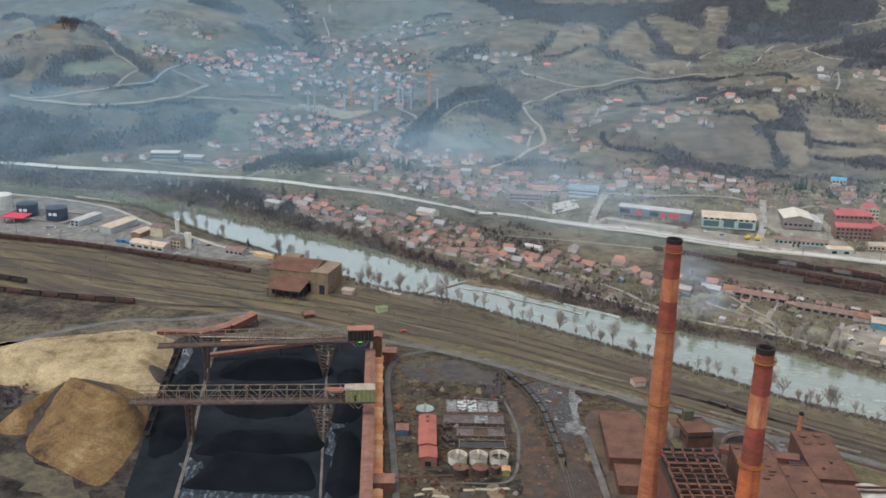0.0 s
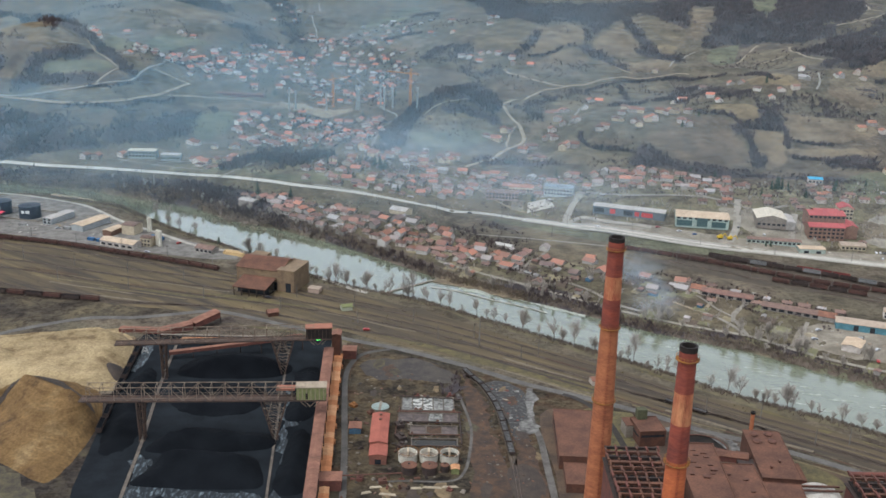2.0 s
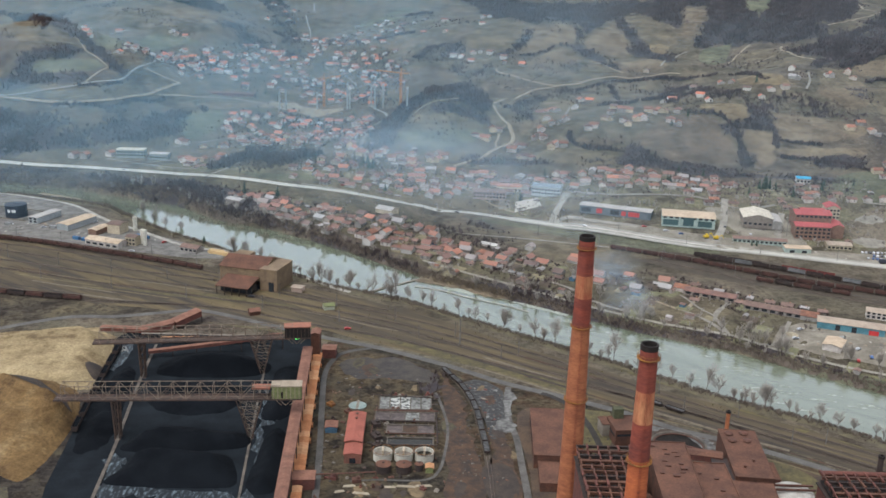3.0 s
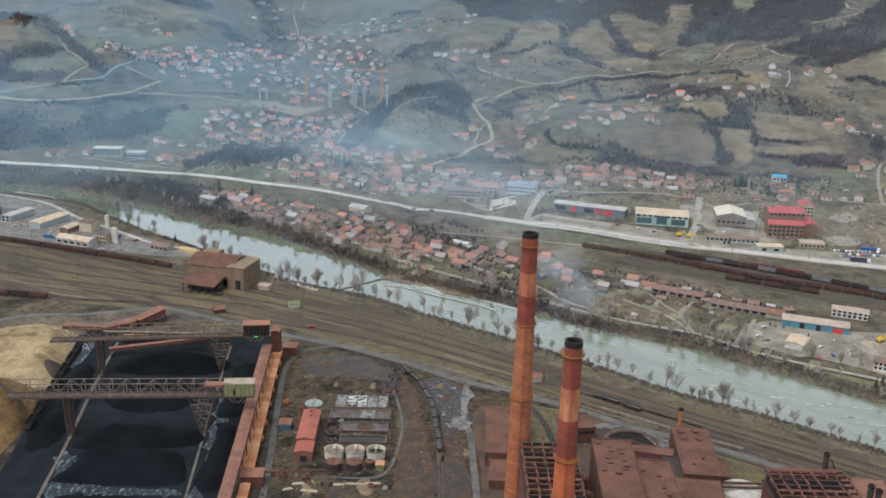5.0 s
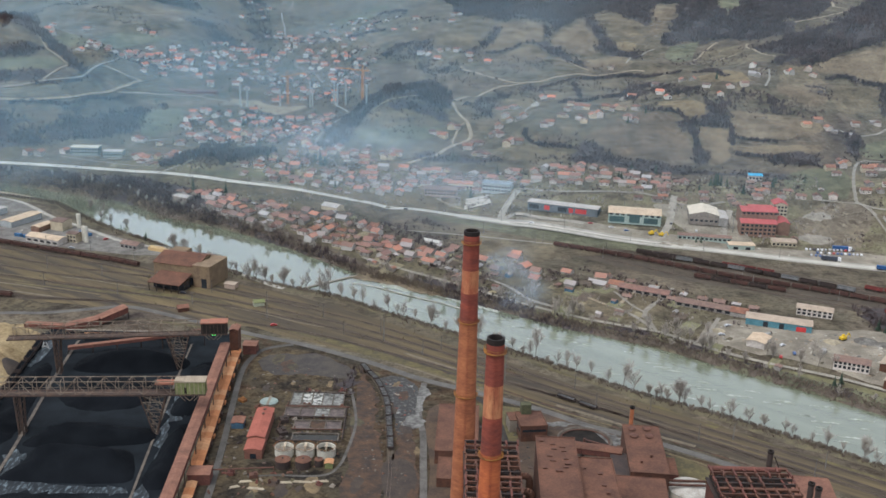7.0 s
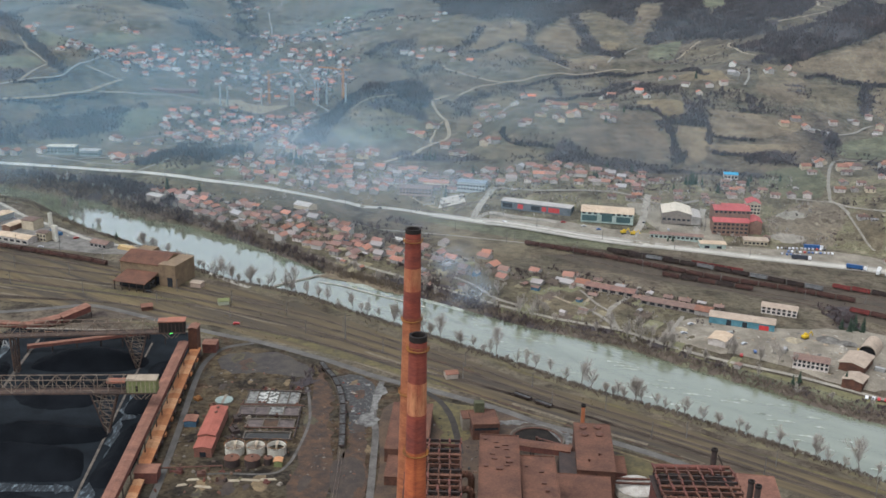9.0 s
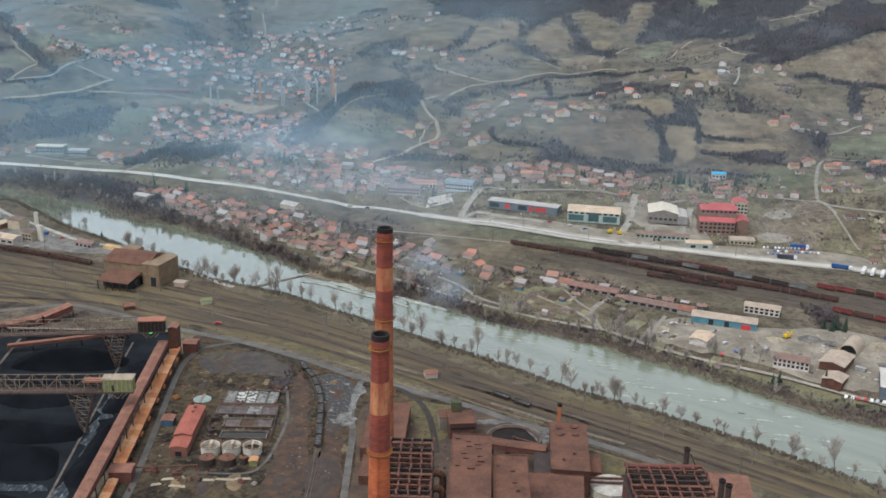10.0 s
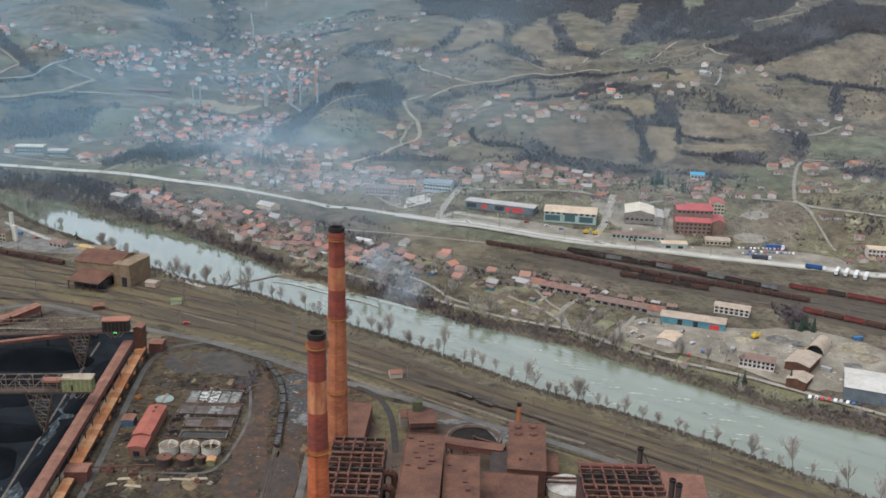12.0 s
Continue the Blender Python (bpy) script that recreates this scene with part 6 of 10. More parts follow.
houses([(-222, 975, 2, -24), (-212, 965, 3, 63), (-204, 966, 1, -20), (-196, 971, 2, 73), (-191, 978, 8, -15), (-180, 977, 4, -25), (-86, 954, 4, -20), (-97, 941, 6, -11), (-111, 945, 4, -24), (-109, 922, 4, 78), (-69, 969, 8, 71), (-54, 953, 0, -14), (-40, 960, 2, -18), (-77, 908, 8, -18), (-82, 921, 4, -24), (-46, 935, 2, 80), (-36, 946, 3, 79), (-9, 945, 0, -23), (-27, 941, 4, -22), (-38, 908, 4, 78), (-31, 920, 7, -25), (-8, 922, 4, -14), (-17, 904, 3, 63)], 'houses along the main road')
houses([(-8, 902, 7, -20), (-40, 982, 4, -22), (2, 971, 6, -17), (-7, 978, 4, -21)], 'houses along the main road')
houses([(79, 968, 4, -16), (70, 961, 0, 73), (96, 974, 3, -16), (106, 963, 1, -7), (84, 982, 1, 75), (98, 939, 4, -5), (104, 950, 0, 69), (114, 930, 4, -19), (121, 971, 0, -6), (135, 966, 7, -17), (144, 955, 3, -10), (154, 949, 4, 74), (50, 960, 0, 81), (40, 945, 4, 76), (27, 939, 8, -17), (52, 974, 4, 80), (35, 965, 3, 71), (68, 934, 3, -19), (-26, 904, 3, 74)], 'village houses')
houses([(183, 941, 4, -2), (185, 923, 8, 81), (192, 916, 4, -5), (203, 945, 0, -13), (201, 921, 2, 84), (209, 917, 0, 80), (171, 905, 7, 0), (172, 944, 3, -7), (237, 950, 0, 86), (227, 936, 2, -6), (232, 914, 0, -4), (246, 926, 2, 83), (258, 937, 8, 2), (266, 936, 2, 76), (271, 926, 0, 75), (262, 901, 2, -9), (284, 950, 3, 84), (300, 960, 4, -3), (293, 921, 4, 81), (285, 898, 4, 2), (306, 932, 4, -9), (313, 936, 8, 81), (282, 887, 0, -4), (276, 881, 4, -1)], 'houses under the slope')
houses([(259, 883, 4, -6), (323, 901, 4, -14), (320, 886, 3, -6), (347, 940, 7, -12), (299, 882, 1, -12), (373, 921, 2, 92), (378, 913, 0, -9), (389, 930, 8, 0), (348, 881, 3, -6), (346, 889, 3, 79), (376, 939, 3, 0)], 'houses under the slope')
houses([(347, 898, 3, -10), (380, 942, 7, -6), (372, 923, 3, -13), (372, 898, 2, 88), (384, 913, 0, 82), (395, 900, 8, 86), (404, 910, 5, -18), (412, 897, 4, -13), (426, 895, 4, 83), (435, 911, 7, 76), (440, 893, 8, 71), (461, 946, 4, -12), (474, 975, 4, 85), (491, 937, 2, -18), (470, 896, 0, -9), (479, 911, 4, 87), (482, 892, 8, 80), (492, 903, 8, -11), (494, 887, 5, -8), (514, 911, 8, 83), (524, 895, 4, 82), (535, 952, 0, -10), (540, 943, 2, 86), (473, 845, 4, -2)], 'houses by the side road')
houses([(481, 839, 7, -4), (488, 805, 4, -13), (487, 788, 0, -6), (476, 790, 3, -8), (479, 771, 8, 85), (488, 774, 5, -16), (493, 767, 4, -6), (465, 765, 4, -1), (384, 822, 3, 73)], 'houses by the side road')


def far_type(sx, sy, eave, rise, hip, wall, roof):
    ob = thing("house", 0, 0, "house", "house", z=-500.0)
    gable_parts(ob, sx, sy, eave, rise, wall, roof, 0.7, hip)
    return ob


FAR_TYPES = [far_type(10, 8.5, 4.9, 2.8, 0, WALLS[0], ROOFS[0]), far_type(9.5, 8.5, 4.6, 2.6, 3.0, WALLS[0], ROOFS[2]), far_type(9, 8, 3.4, 2.6, 0, WALLS[1], ROOFS[1]), far_type(11, 9, 5.0, 3.0, 0, WALLS[1], ROOFS[0]), far_type(8, 6, 3.0, 1.6, 0, WALLS[2], ROOFS[3])]
FAR_WORDS = ("white rendered house with a bright orange tiled roof", "white house with a dull red hipped roof", "cream house with a brown tiled roof", "tall cream house with an orange tiled roof", "low grey block house with a grey sheet roof")


def far_houses(rows, group):
    for x, y, k, turn in rows:
        if y > 1110:
            FAR_SPOTS.append((x, y, turn))
            continue
        s = 0.74 + 0.26 * ((x * 7 + y * 3) % 10) / 10
        tagged(copy_thing(FAR_TYPES[k], pose(x, y, gz(x, y), 0, 0, turn) @ Matrix.Diagonal((s, s, s * 0.84, 1))), FAR_WORDS[k], "house", group)


FAR_SPOTS = []


field([(-496, 1131), (-484, 1143), (-486, 1167), (-488, 1182), (-470, 1179), (-468, 1163), (-469, 1135), (-477, 1113), (-491, 1114)], 'brown')
field([(-725, 1661), (-656, 1629), (-450, 1226), (-430, 1235), (-428, 1218), (-452, 1194), (-486, 1196), (-528, 1214)], 'olive')
field([(-474, 1189), (-446, 1194), (-437, 1190), (-464, 1180)], 'tan')
field([(-435, 1150), (-402, 1158), (-375, 1167), (-365, 1155), (-373, 1130), (-407, 1117), (-435, 1133)], 'green')
field([(-444, 1092), (-384, 1083), (-357, 1097), (-335, 1149), (-321, 1166), (-325, 1112), (-380, 1070)], 'olive')
field([(-394, 1057), (-348, 1065), (-318, 1087), (-299, 1157), (-264, 1176), (-284, 1146), (-305, 1083), (-329, 1062), (-353, 1039), (-369, 1034), (-377, 1039), (-358, 1047), (-363, 1053), (-387, 1053)], 'brown')
field([(-402, 1241), (-396, 1414), (-358, 1455), (-314, 1436), (-351, 1395), (-364, 1253)], 'green')
field([(-416, 1586), (-375, 1675), (-326, 1661), (-330, 1551), (-367, 1527)], 'pale')
field([(-462, 1535), (-439, 1608), (-395, 1572), (-402, 1500)], 'olive')
field([(-270, 1141), (-235, 1162), (-224, 1143), (-230, 1106), (-248, 1075)], 'green')
field([(-327, 1561), (-352, 1843), (-321, 1840), (-258, 1637), (-231, 1582), (-244, 1550), (-278, 1550), (-293, 1496)], 'brown')
field([(-297, 1175), (-226, 1187), (-172, 1187), (-222, 1167), (-277, 1174)], 'pale')
field([(-16, 1065), (18, 1067), (68, 1089), (74, 1078), (48, 1032), (18, 1022), (-6, 1026)], 'green')
field([(-4, 1099), (5, 1104), (9, 1092), (2, 1085)], 'tan')
field([(14, 1098), (49, 1100), (68, 1102), (71, 1093), (36, 1074), (8, 1074)], 'olive')
field([(-39, 1423), (17, 1413), (41, 1386), (40, 1349), (3, 1321), (-24, 1331), (-53, 1380)], 'brown')
field([(-12, 1665), (16, 1713), (51, 1574), (41, 1514), (7, 1579)], 'olive')
field([(-72, 1591), (-19, 1570), (-1, 1531), (-34, 1522)], 'pale')
field([(-146, 1825), (-87, 1864), (-42, 1907), (-35, 1839), (-91, 1752)], 'green')
field([(154, 1482), (216, 1484), (210, 1425), (182, 1411), (160, 1391), (126, 1393), (118, 1391), (135, 1416), (151, 1437)], 'pale')
field([(68, 1498), (116, 1516), (146, 1481), (139, 1438), (123, 1413), (73, 1438), (61, 1470)], 'olive')
field([(160, 1381), (185, 1402), (208, 1398), (218, 1372), (184, 1357), (139, 1356)], 'pale')
field([(226, 1427), (249, 1469), (278, 1525), (289, 1539), (290, 1456), (298, 1419), (281, 1387), (251, 1395), (232, 1404)], 'pale')
field([(323, 1636), (333, 1528), (347, 1489), (362, 1463), (352, 1431), (319, 1436), (309, 1499)], 'olive')
field([(318, 1434), (344, 1433), (336, 1405), (318, 1410)], 'tan')
field([(250, 1386), (278, 1372), (309, 1372), (326, 1347), (315, 1325), (280, 1334), (261, 1358)], 'pale')
field([(89, 1148), (113, 1212), (114, 1161), (98, 1132)], 'olive')
field([(151, 1237), (186, 1234), (200, 1186), (157, 1110), (139, 1118)], 'olive')
field([(204, 1238), (236, 1276), (240, 1250), (217, 1211)], 'olive')
field([(254, 1270), (300, 1285), (297, 1253), (255, 1231)], 'olive')
field([(175, 1037), (194, 1023), (223, 1021), (256, 1039), (281, 1046), (271, 998), (259, 993), (239, 1011), (228, 1018), (198, 1009), (177, 1024)], 'brown')
field([(137, 1030), (165, 1021), (206, 989), (198, 971), (134, 1001)], 'olive')
field([(124, 1308), (156, 1289), (126, 1278), (92, 1253), (92, 1321), (107, 1326)], 'brown')
field([(526, 1747), (568, 1734), (552, 1657), (497, 1516), (514, 1620), (511, 1660)], 'green')
field([(406, 1624), (427, 1574), (403, 1501), (380, 1462), (375, 1483)], 'pale')
field([(389, 1414), (430, 1433), (430, 1419), (405, 1359), (377, 1364)], 'green')
field([(437, 1389), (476, 1375), (471, 1331), (482, 1223), (470, 1208), (413, 1328)], 'olive')
field([(394, 1231), (426, 1154), (430, 1146), (393, 1150), (376, 1171)], 'tan')
field([(316, 1119), (341, 1120), (367, 1110), (368, 1096), (357, 1082), (344, 1087), (336, 1098)], 'tan')
field([(394, 1089), (414, 1089), (479, 1064), (469, 1037), (432, 1032), (389, 1045)], 'pale')
field([(348, 1062), (381, 1058), (377, 1028), (374, 1006), (358, 988), (348, 990), (352, 1034)], 'pale')
field([(254, 1048), (291, 1091), (327, 1087), (330, 1059), (337, 1049), (337, 1013), (295, 998), (266, 999), (240, 1017)], 'brown')
field([(384, 1028), (427, 1017), (467, 1018), (460, 999), (435, 1006), (411, 1003), (384, 1017)], 'pale')
field([(475, 1160), (517, 1156), (498, 1103), (465, 1113), (453, 1132)], 'pale')
field([(579, 1409), (619, 1420), (556, 1267), (577, 1400)], 'olive')
field([(519, 1199), (572, 1208), (621, 1218), (671, 1249), (638, 1153), (591, 1156), (544, 1174), (520, 1180)], 'pale')
field([(515, 1145), (569, 1149), (574, 1134), (562, 1108), (520, 1091), (511, 1112)], 'olive')
field([(592, 1138), (633, 1137), (617, 1090), (581, 1099)], 'pale')
field([(519, 1026), (594, 1041), (566, 972), (505, 984)], 'green')
field([(468, 1185), (514, 1190), (492, 1147), (464, 1141), (464, 1166)], 'olive')
wood([(-483, 1093), (-435, 1066), (-400, 1055), (-374, 1050), (-361, 1047), (-377, 1039), (-369, 1034), (-351, 1031), (-326, 1016), (-339, 1012), (-369, 1014), (-402, 1007), (-423, 1000), (-447, 1000), (-483, 1003), (-524, 1101)], 1.0, 8)
wood([(-347, 1038), (-323, 1059), (-294, 1086), (-277, 1146), (-266, 1131), (-260, 1084), (-283, 1044), (-309, 1030), (-328, 1023), (-338, 1029)], 1.0, 8)
wood([(-457, 1160), (-445, 1171), (-429, 1182), (-415, 1209), (-401, 1194), (-403, 1163), (-427, 1156), (-438, 1146), (-446, 1134), (-459, 1138)], 0.9, 7)
wood([(-457, 1133), (-436, 1126), (-405, 1111), (-387, 1114), (-370, 1119), (-370, 1099), (-392, 1092), (-421, 1101), (-441, 1102), (-460, 1109), (-467, 1123)], 0.9, 7)
wood([(-505, 1156), (-492, 1156), (-483, 1149), (-485, 1138), (-497, 1133), (-525, 1138), (-535, 1164)], 0.9, 7)
wood([(-524, 1204), (-499, 1194), (-478, 1188), (-477, 1180), (-501, 1180), (-516, 1186)], 0.7, 6)
wood([(-428, 1235), (-419, 1243), (-404, 1239), (-389, 1228), (-360, 1174), (-344, 1172), (-337, 1171), (-338, 1156), (-354, 1160), (-382, 1189), (-406, 1221), (-416, 1228)], 1.0, 8)
wood([(-748, 1716), (-688, 1687), (-620, 1632), (-552, 1543), (-430, 1246), (-433, 1231), (-448, 1231), (-474, 1236), (-670, 1641), (-727, 1666)], 0.8, 8)
wood([(-280, 1158), (-250, 1171), (-245, 1164), (-267, 1143)], 0.7, 6)
wood([(-369, 2143), (-285, 1836), (-228, 1588), (-206, 1558), (-198, 1580), (-240, 1824), (-267, 1924), (-326, 2209)], 0.35, 8)
wood([(-414, 1850), (-361, 1790), (-369, 1734), (-425, 1728), (-449, 1787)], 0.9, 8)
wood([(-316, 1611), (-276, 1584), (-241, 1557), (-249, 1527), (-284, 1534), (-315, 1562)], 0.8, 7)
wood([(-173, 1009), (-161, 1034), (-121, 1002), (-97, 993), (-102, 963), (-132, 955), (-155, 966)], 0.45, 7)
wood([(-46, 1009), (-39, 1123), (-10, 1230), (18, 1325), (55, 1335), (80, 1290), (84, 1144), (75, 1122), (49, 1124), (17, 1124), (-5, 1116), (-17, 1091), (-21, 1046), (-26, 1007), (-37, 1002)], 1.0, 8)
wood([(17, 1112), (36, 1117), (68, 1119), (84, 1113), (81, 1103), (62, 1104), (36, 1100)], 0.8, 6)
wood([(-25, 1495), (8, 1493), (53, 1470), (52, 1410), (17, 1424), (-16, 1462)], 0.7, 7)
wood([(81, 1985), (88, 1868), (103, 1585), (135, 1535), (152, 1491), (222, 1518), (231, 1460), (252, 1494), (282, 1575), (300, 1578), (342, 1738), (340, 1564), (357, 1519), (376, 1507), (423, 1701), (446, 1662), (487, 1770)], 1.0, 9)
wood([(218, 1486), (228, 1458), (222, 1427), (226, 1409), (250, 1389), (274, 1346), (264, 1342), (239, 1369), (211, 1395), (205, 1407), (183, 1406), (212, 1425)], 0.9, 7)
wood([(298, 1567), (304, 1480), (312, 1435), (316, 1410), (304, 1409), (291, 1452), (284, 1513)], 0.9, 7)
wood([(287, 1428), (311, 1425), (346, 1403), (331, 1350), (302, 1378), (287, 1403)], 0.8, 6)
wood([(141, 1456), (154, 1478), (148, 1428), (133, 1403), (118, 1386), (99, 1397), (123, 1413)], 0.8, 6)
wood([(45, 1412), (71, 1389), (97, 1363), (93, 1344), (63, 1353), (41, 1386)], 0.7, 6)
wood([(186, 1367), (205, 1369), (220, 1357), (210, 1344), (191, 1348)], 0.7, 5)
wood([(151, 1276), (192, 1283), (202, 1253), (180, 1243), (159, 1248), (144, 1199), (132, 1148), (134, 1100), (124, 1123), (113, 1106), (114, 1147), (99, 1144), (121, 1214), (134, 1249)], 0.7, 5)
wood([(209, 987), (220, 1003), (232, 1011), (237, 999), (257, 986), (237, 972), (210, 975)], 0.9, 6)
wood([(430, 1567), (492, 1767), (523, 1749), (511, 1650), (489, 1531), (493, 1504), (545, 1628), (585, 1729), (709, 1741), (680, 1631), (602, 1458), (563, 1417), (552, 1400), (509, 1364), (482, 1395), (467, 1419), (437, 1423), (417, 1439), (391, 1421), (382, 1430), (399, 1472), (417, 1509)], 1.0, 9)
wood([(488, 1342), (506, 1312), (557, 1392), (582, 1398), (552, 1258), (534, 1205), (521, 1213), (492, 1215), (469, 1187), (473, 1206), (493, 1228), (487, 1277), (483, 1328)], 0.9, 8)
wood([(303, 1247), (328, 1282), (346, 1189), (362, 1152), (376, 1134), (399, 1126), (425, 1128), (440, 1116), (450, 1107), (475, 1104), (492, 1087), (488, 1077), (449, 1082), (418, 1081), (409, 1095), (389, 1100), (366, 1121), (340, 1140), (316, 1175), (289, 1127), (288, 1163)], 0.75, 6)
wood([(371, 1116), (384, 1097), (392, 1081), (390, 1066), (374, 1068), (354, 1070), (344, 1079), (367, 1085), (369, 1099)], 1.0, 7)
wood([(331, 1075), (344, 1079), (347, 1065), (335, 1060)], 1.0, 7)
wood([(407, 992), (421, 998), (438, 1000), (456, 989), (450, 973), (415, 980)], 1.0, 6)
wood([(342, 1021), (352, 1026), (355, 1015), (348, 999), (339, 999)], 1.0, 7)
wood([(537, 1212), (576, 1221), (596, 1224), (617, 1227), (675, 1272), (785, 1472), (916, 1780), (843, 1744), (821, 1790), (773, 1712), (659, 1489), (608, 1419), (557, 1290), (548, 1239)], 1.0, 9)
wood([(573, 1139), (586, 1152), (586, 1133), (575, 1103), (564, 1096)], 1.0, 8)
wood([(492, 1139), (505, 1140), (514, 1129), (507, 1116), (495, 1123)], 1.0, 6)
wood([(507, 1044), (516, 1039), (509, 1006), (494, 977), (491, 991), (499, 1024)], 1.0, 8)
wood([(424, 996), (442, 999), (451, 991), (442, 979), (417, 986)], 0.9, 6)
hedge([(-390, 1063), (-350, 1071), (-324, 1087), (-309, 1146), (-300, 1173)], 8, 5)
hedge([(-373, 1089), (-350, 1105), (-337, 1143)], 6, 5)
hedge([(-332, 1070), (-324, 1074), (-316, 1082)], 7, 5)
hedge([(-44, 1813), (-19, 1824), (6, 1807)], 8, 6)
hedge([(-83, 1622), (-47, 1616), (-20, 1606)], 8, 6)
hedge([(181, 1406), (160, 1388), (133, 1387)], 7, 5)
hedge([(198, 1273), (237, 1300), (275, 1307), (337, 1289)], 9, 5)
hedge([(242, 1289), (244, 1248), (243, 1205)], 9, 6)
hedge([(212, 1182), (250, 1172), (296, 1198)], 9, 6)
hedge([(165, 1050), (170, 1023), (192, 1008), (214, 999)], 8, 6)
hedge([(393, 1287), (407, 1260), (399, 1173), (410, 1164)], 8, 5)
hedge([(303, 1303), (330, 1293), (352, 1291), (381, 1296)], 8, 5)
hedge([(300, 1102), (323, 1096), (335, 1094), (340, 1084), (346, 1074), (356, 1067), (376, 1063), (385, 1064)], 9, 6)
hedge([(346, 1074), (345, 1057), (345, 1033), (344, 1011), (343, 993)], 14, 7)
hedge([(387, 1064), (385, 1048), (381, 1027)], 11, 7)
hedge([(388, 1040), (404, 1034), (413, 1028), (427, 1024)], 7, 5)
hedge([(379, 1011), (395, 1005), (410, 998)], 7, 5)
hedge([(501, 1199), (540, 1209), (575, 1219), (610, 1225), (669, 1258)], 14, 7)
hedge([(517, 1160), (536, 1168), (553, 1162), (577, 1154), (613, 1145), (635, 1144)], 11, 6)
lane([(-489, 1111), (-451, 1093), (-411, 1072), (-379, 1067), (-351, 1076), (-327, 1098), (-317, 1150), (-310, 1173), (-301, 1192), (-292, 1214), (-302, 1210), (-312, 1206), (-323, 1201), (-329, 1198)], 7, DIRT)
lane([(-329, 1364), (-332, 1333), (-328, 1275), (-328, 1220), (-334, 1192), (-338, 1173), (-339, 1157), (-344, 1136), (-353, 1114), (-363, 1098), (-384, 1085), (-415, 1085), (-445, 1095), (-475, 1106), (-490, 1112)], 5, GRAVEL)
lane([(-438, 1189), (-427, 1198), (-416, 1212)], 3, DIRT)
lane([(-418, 1229), (-408, 1219), (-394, 1195), (-378, 1176), (-364, 1163), (-358, 1160), (-362, 1143), (-363, 1118), (-364, 1100)], 4, DIRT)
lane([(-306, 1172), (-281, 1192), (-255, 1197), (-228, 1197), (-200, 1190), (-173, 1195), (-162, 1238), (-147, 1231), (-130, 1238), (-105, 1235)], 6, DIRT)
lane([(-252, 1037), (-227, 1075), (-204, 1101), (-176, 1126)], 4, GRAVEL)
lane([(-267, 983), (-245, 987), (-210, 985), (-176, 987)], 4, GRAVEL)
lane([(-259, 2203), (-224, 1944)], 4, GRAVEL)
lane([(-237, 1919), (-227, 1872), (-219, 1844), (-213, 1808)], 4, GRAVEL)
lane([(-151, 1558), (-154, 1540), (-139, 1501), (-118, 1459), (-103, 1424), (-92, 1386)], 4, GRAVEL)
lane([(-62, 1273), (-60, 1251), (-48, 1219), (-36, 1181), (-45, 1154), (-52, 1110), (-52, 1054), (-53, 1018), (-50, 995), (-42, 984), (-30, 970)], 5, GRAVEL)
lane([(-2, 1109), (5, 1113), (17, 1116), (36, 1124), (49, 1131)], 3, DIRT)
lane([(44, 984), (59, 1000), (73, 1010), (88, 1050), (98, 1068), (107, 1077), (109, 1089), (107, 1103), (104, 1114), (95, 1126), (90, 1139), (86, 1172), (101, 1223), (120, 1243), (128, 1259), (140, 1271), (155, 1281), (178, 1289), (201, 1300), (216, 1307), (232, 1315), (255, 1319), (298, 1311), (337, 1309)], 7, DIRT)
lane([(99, 1356), (101, 1348), (111, 1338), (125, 1324), (139, 1313), (156, 1297), (174, 1289)], 6, DIRT)
lane([(102, 1111), (95, 1101), (92, 1083), (89, 1071), (91, 1051)], 4, DIRT)
lane([(102, 1297), (123, 1291), (141, 1286)], 4, DIRT)
lane([(268, 1333), (255, 1346), (246, 1362), (232, 1369)], 4, DIRT)
lane([(316, 1333), (336, 1376), (355, 1405), (368, 1414)], 4, GRAVEL)
lane([(183, 1194), (167, 1115), (157, 1084)], 4, GRAVEL)
lane([(409, 1352), (424, 1373), (436, 1390), (449, 1410), (455, 1415)], 5, DIRT)
lane([(489, 1359), (483, 1365), (476, 1340), (481, 1319), (477, 1269), (479, 1234), (488, 1218)], 6, DIRT)
lane([(559, 1413), (573, 1420), (588, 1427), (616, 1459), (651, 1499), (710, 1595)], 5, DIRT)
lane([(712, 1742), (707, 1686), (674, 1580), (699, 1568)], 7, DIRT)
lane([(413, 1320), (438, 1321), (461, 1325)], 4, DIRT)
lane([(441, 1133), (451, 1154), (457, 1179)], 4, GRAVEL)
lane([(499, 1049), (509, 1043), (523, 1040), (543, 1053), (555, 1064), (565, 1071)], 5, GRAVEL)
lane([(650, 1253), (675, 1272), (765, 1423)], 5, DIRT)
lane([(498, 978), (507, 973), (527, 968)], 4, GRAVEL)
far_houses([(-497, 1477, 1, 86), (-416, 1260, 0, -26), (-410, 1249, 0, -13), (-439, 1454, 3, -3), (-367, 1468, 0, 93), (-359, 1461, 2, 93), (-345, 1457, 4, -3), (-361, 1240, 0, 76), (-354, 1237, 0, 95), (-363, 1214, 2, 86), (-339, 1263, 0, 68), (-344, 1336, 0, 101), (-324, 1277, 2, -25), (-330, 1270, 1, -23), (-324, 1331, 2, 9), (-321, 1353, 0, 6), (-307, 1321, 0, 74), (-297, 1319, 0, 99), (-301, 1254, 2, 97), (-330, 1386, 1, 70), (-302, 1399, 0, 6), (-281, 1320, 1, 93), (-276, 1332, 3, -9), (-269, 1334, 0, 95)], 'western hamlet')
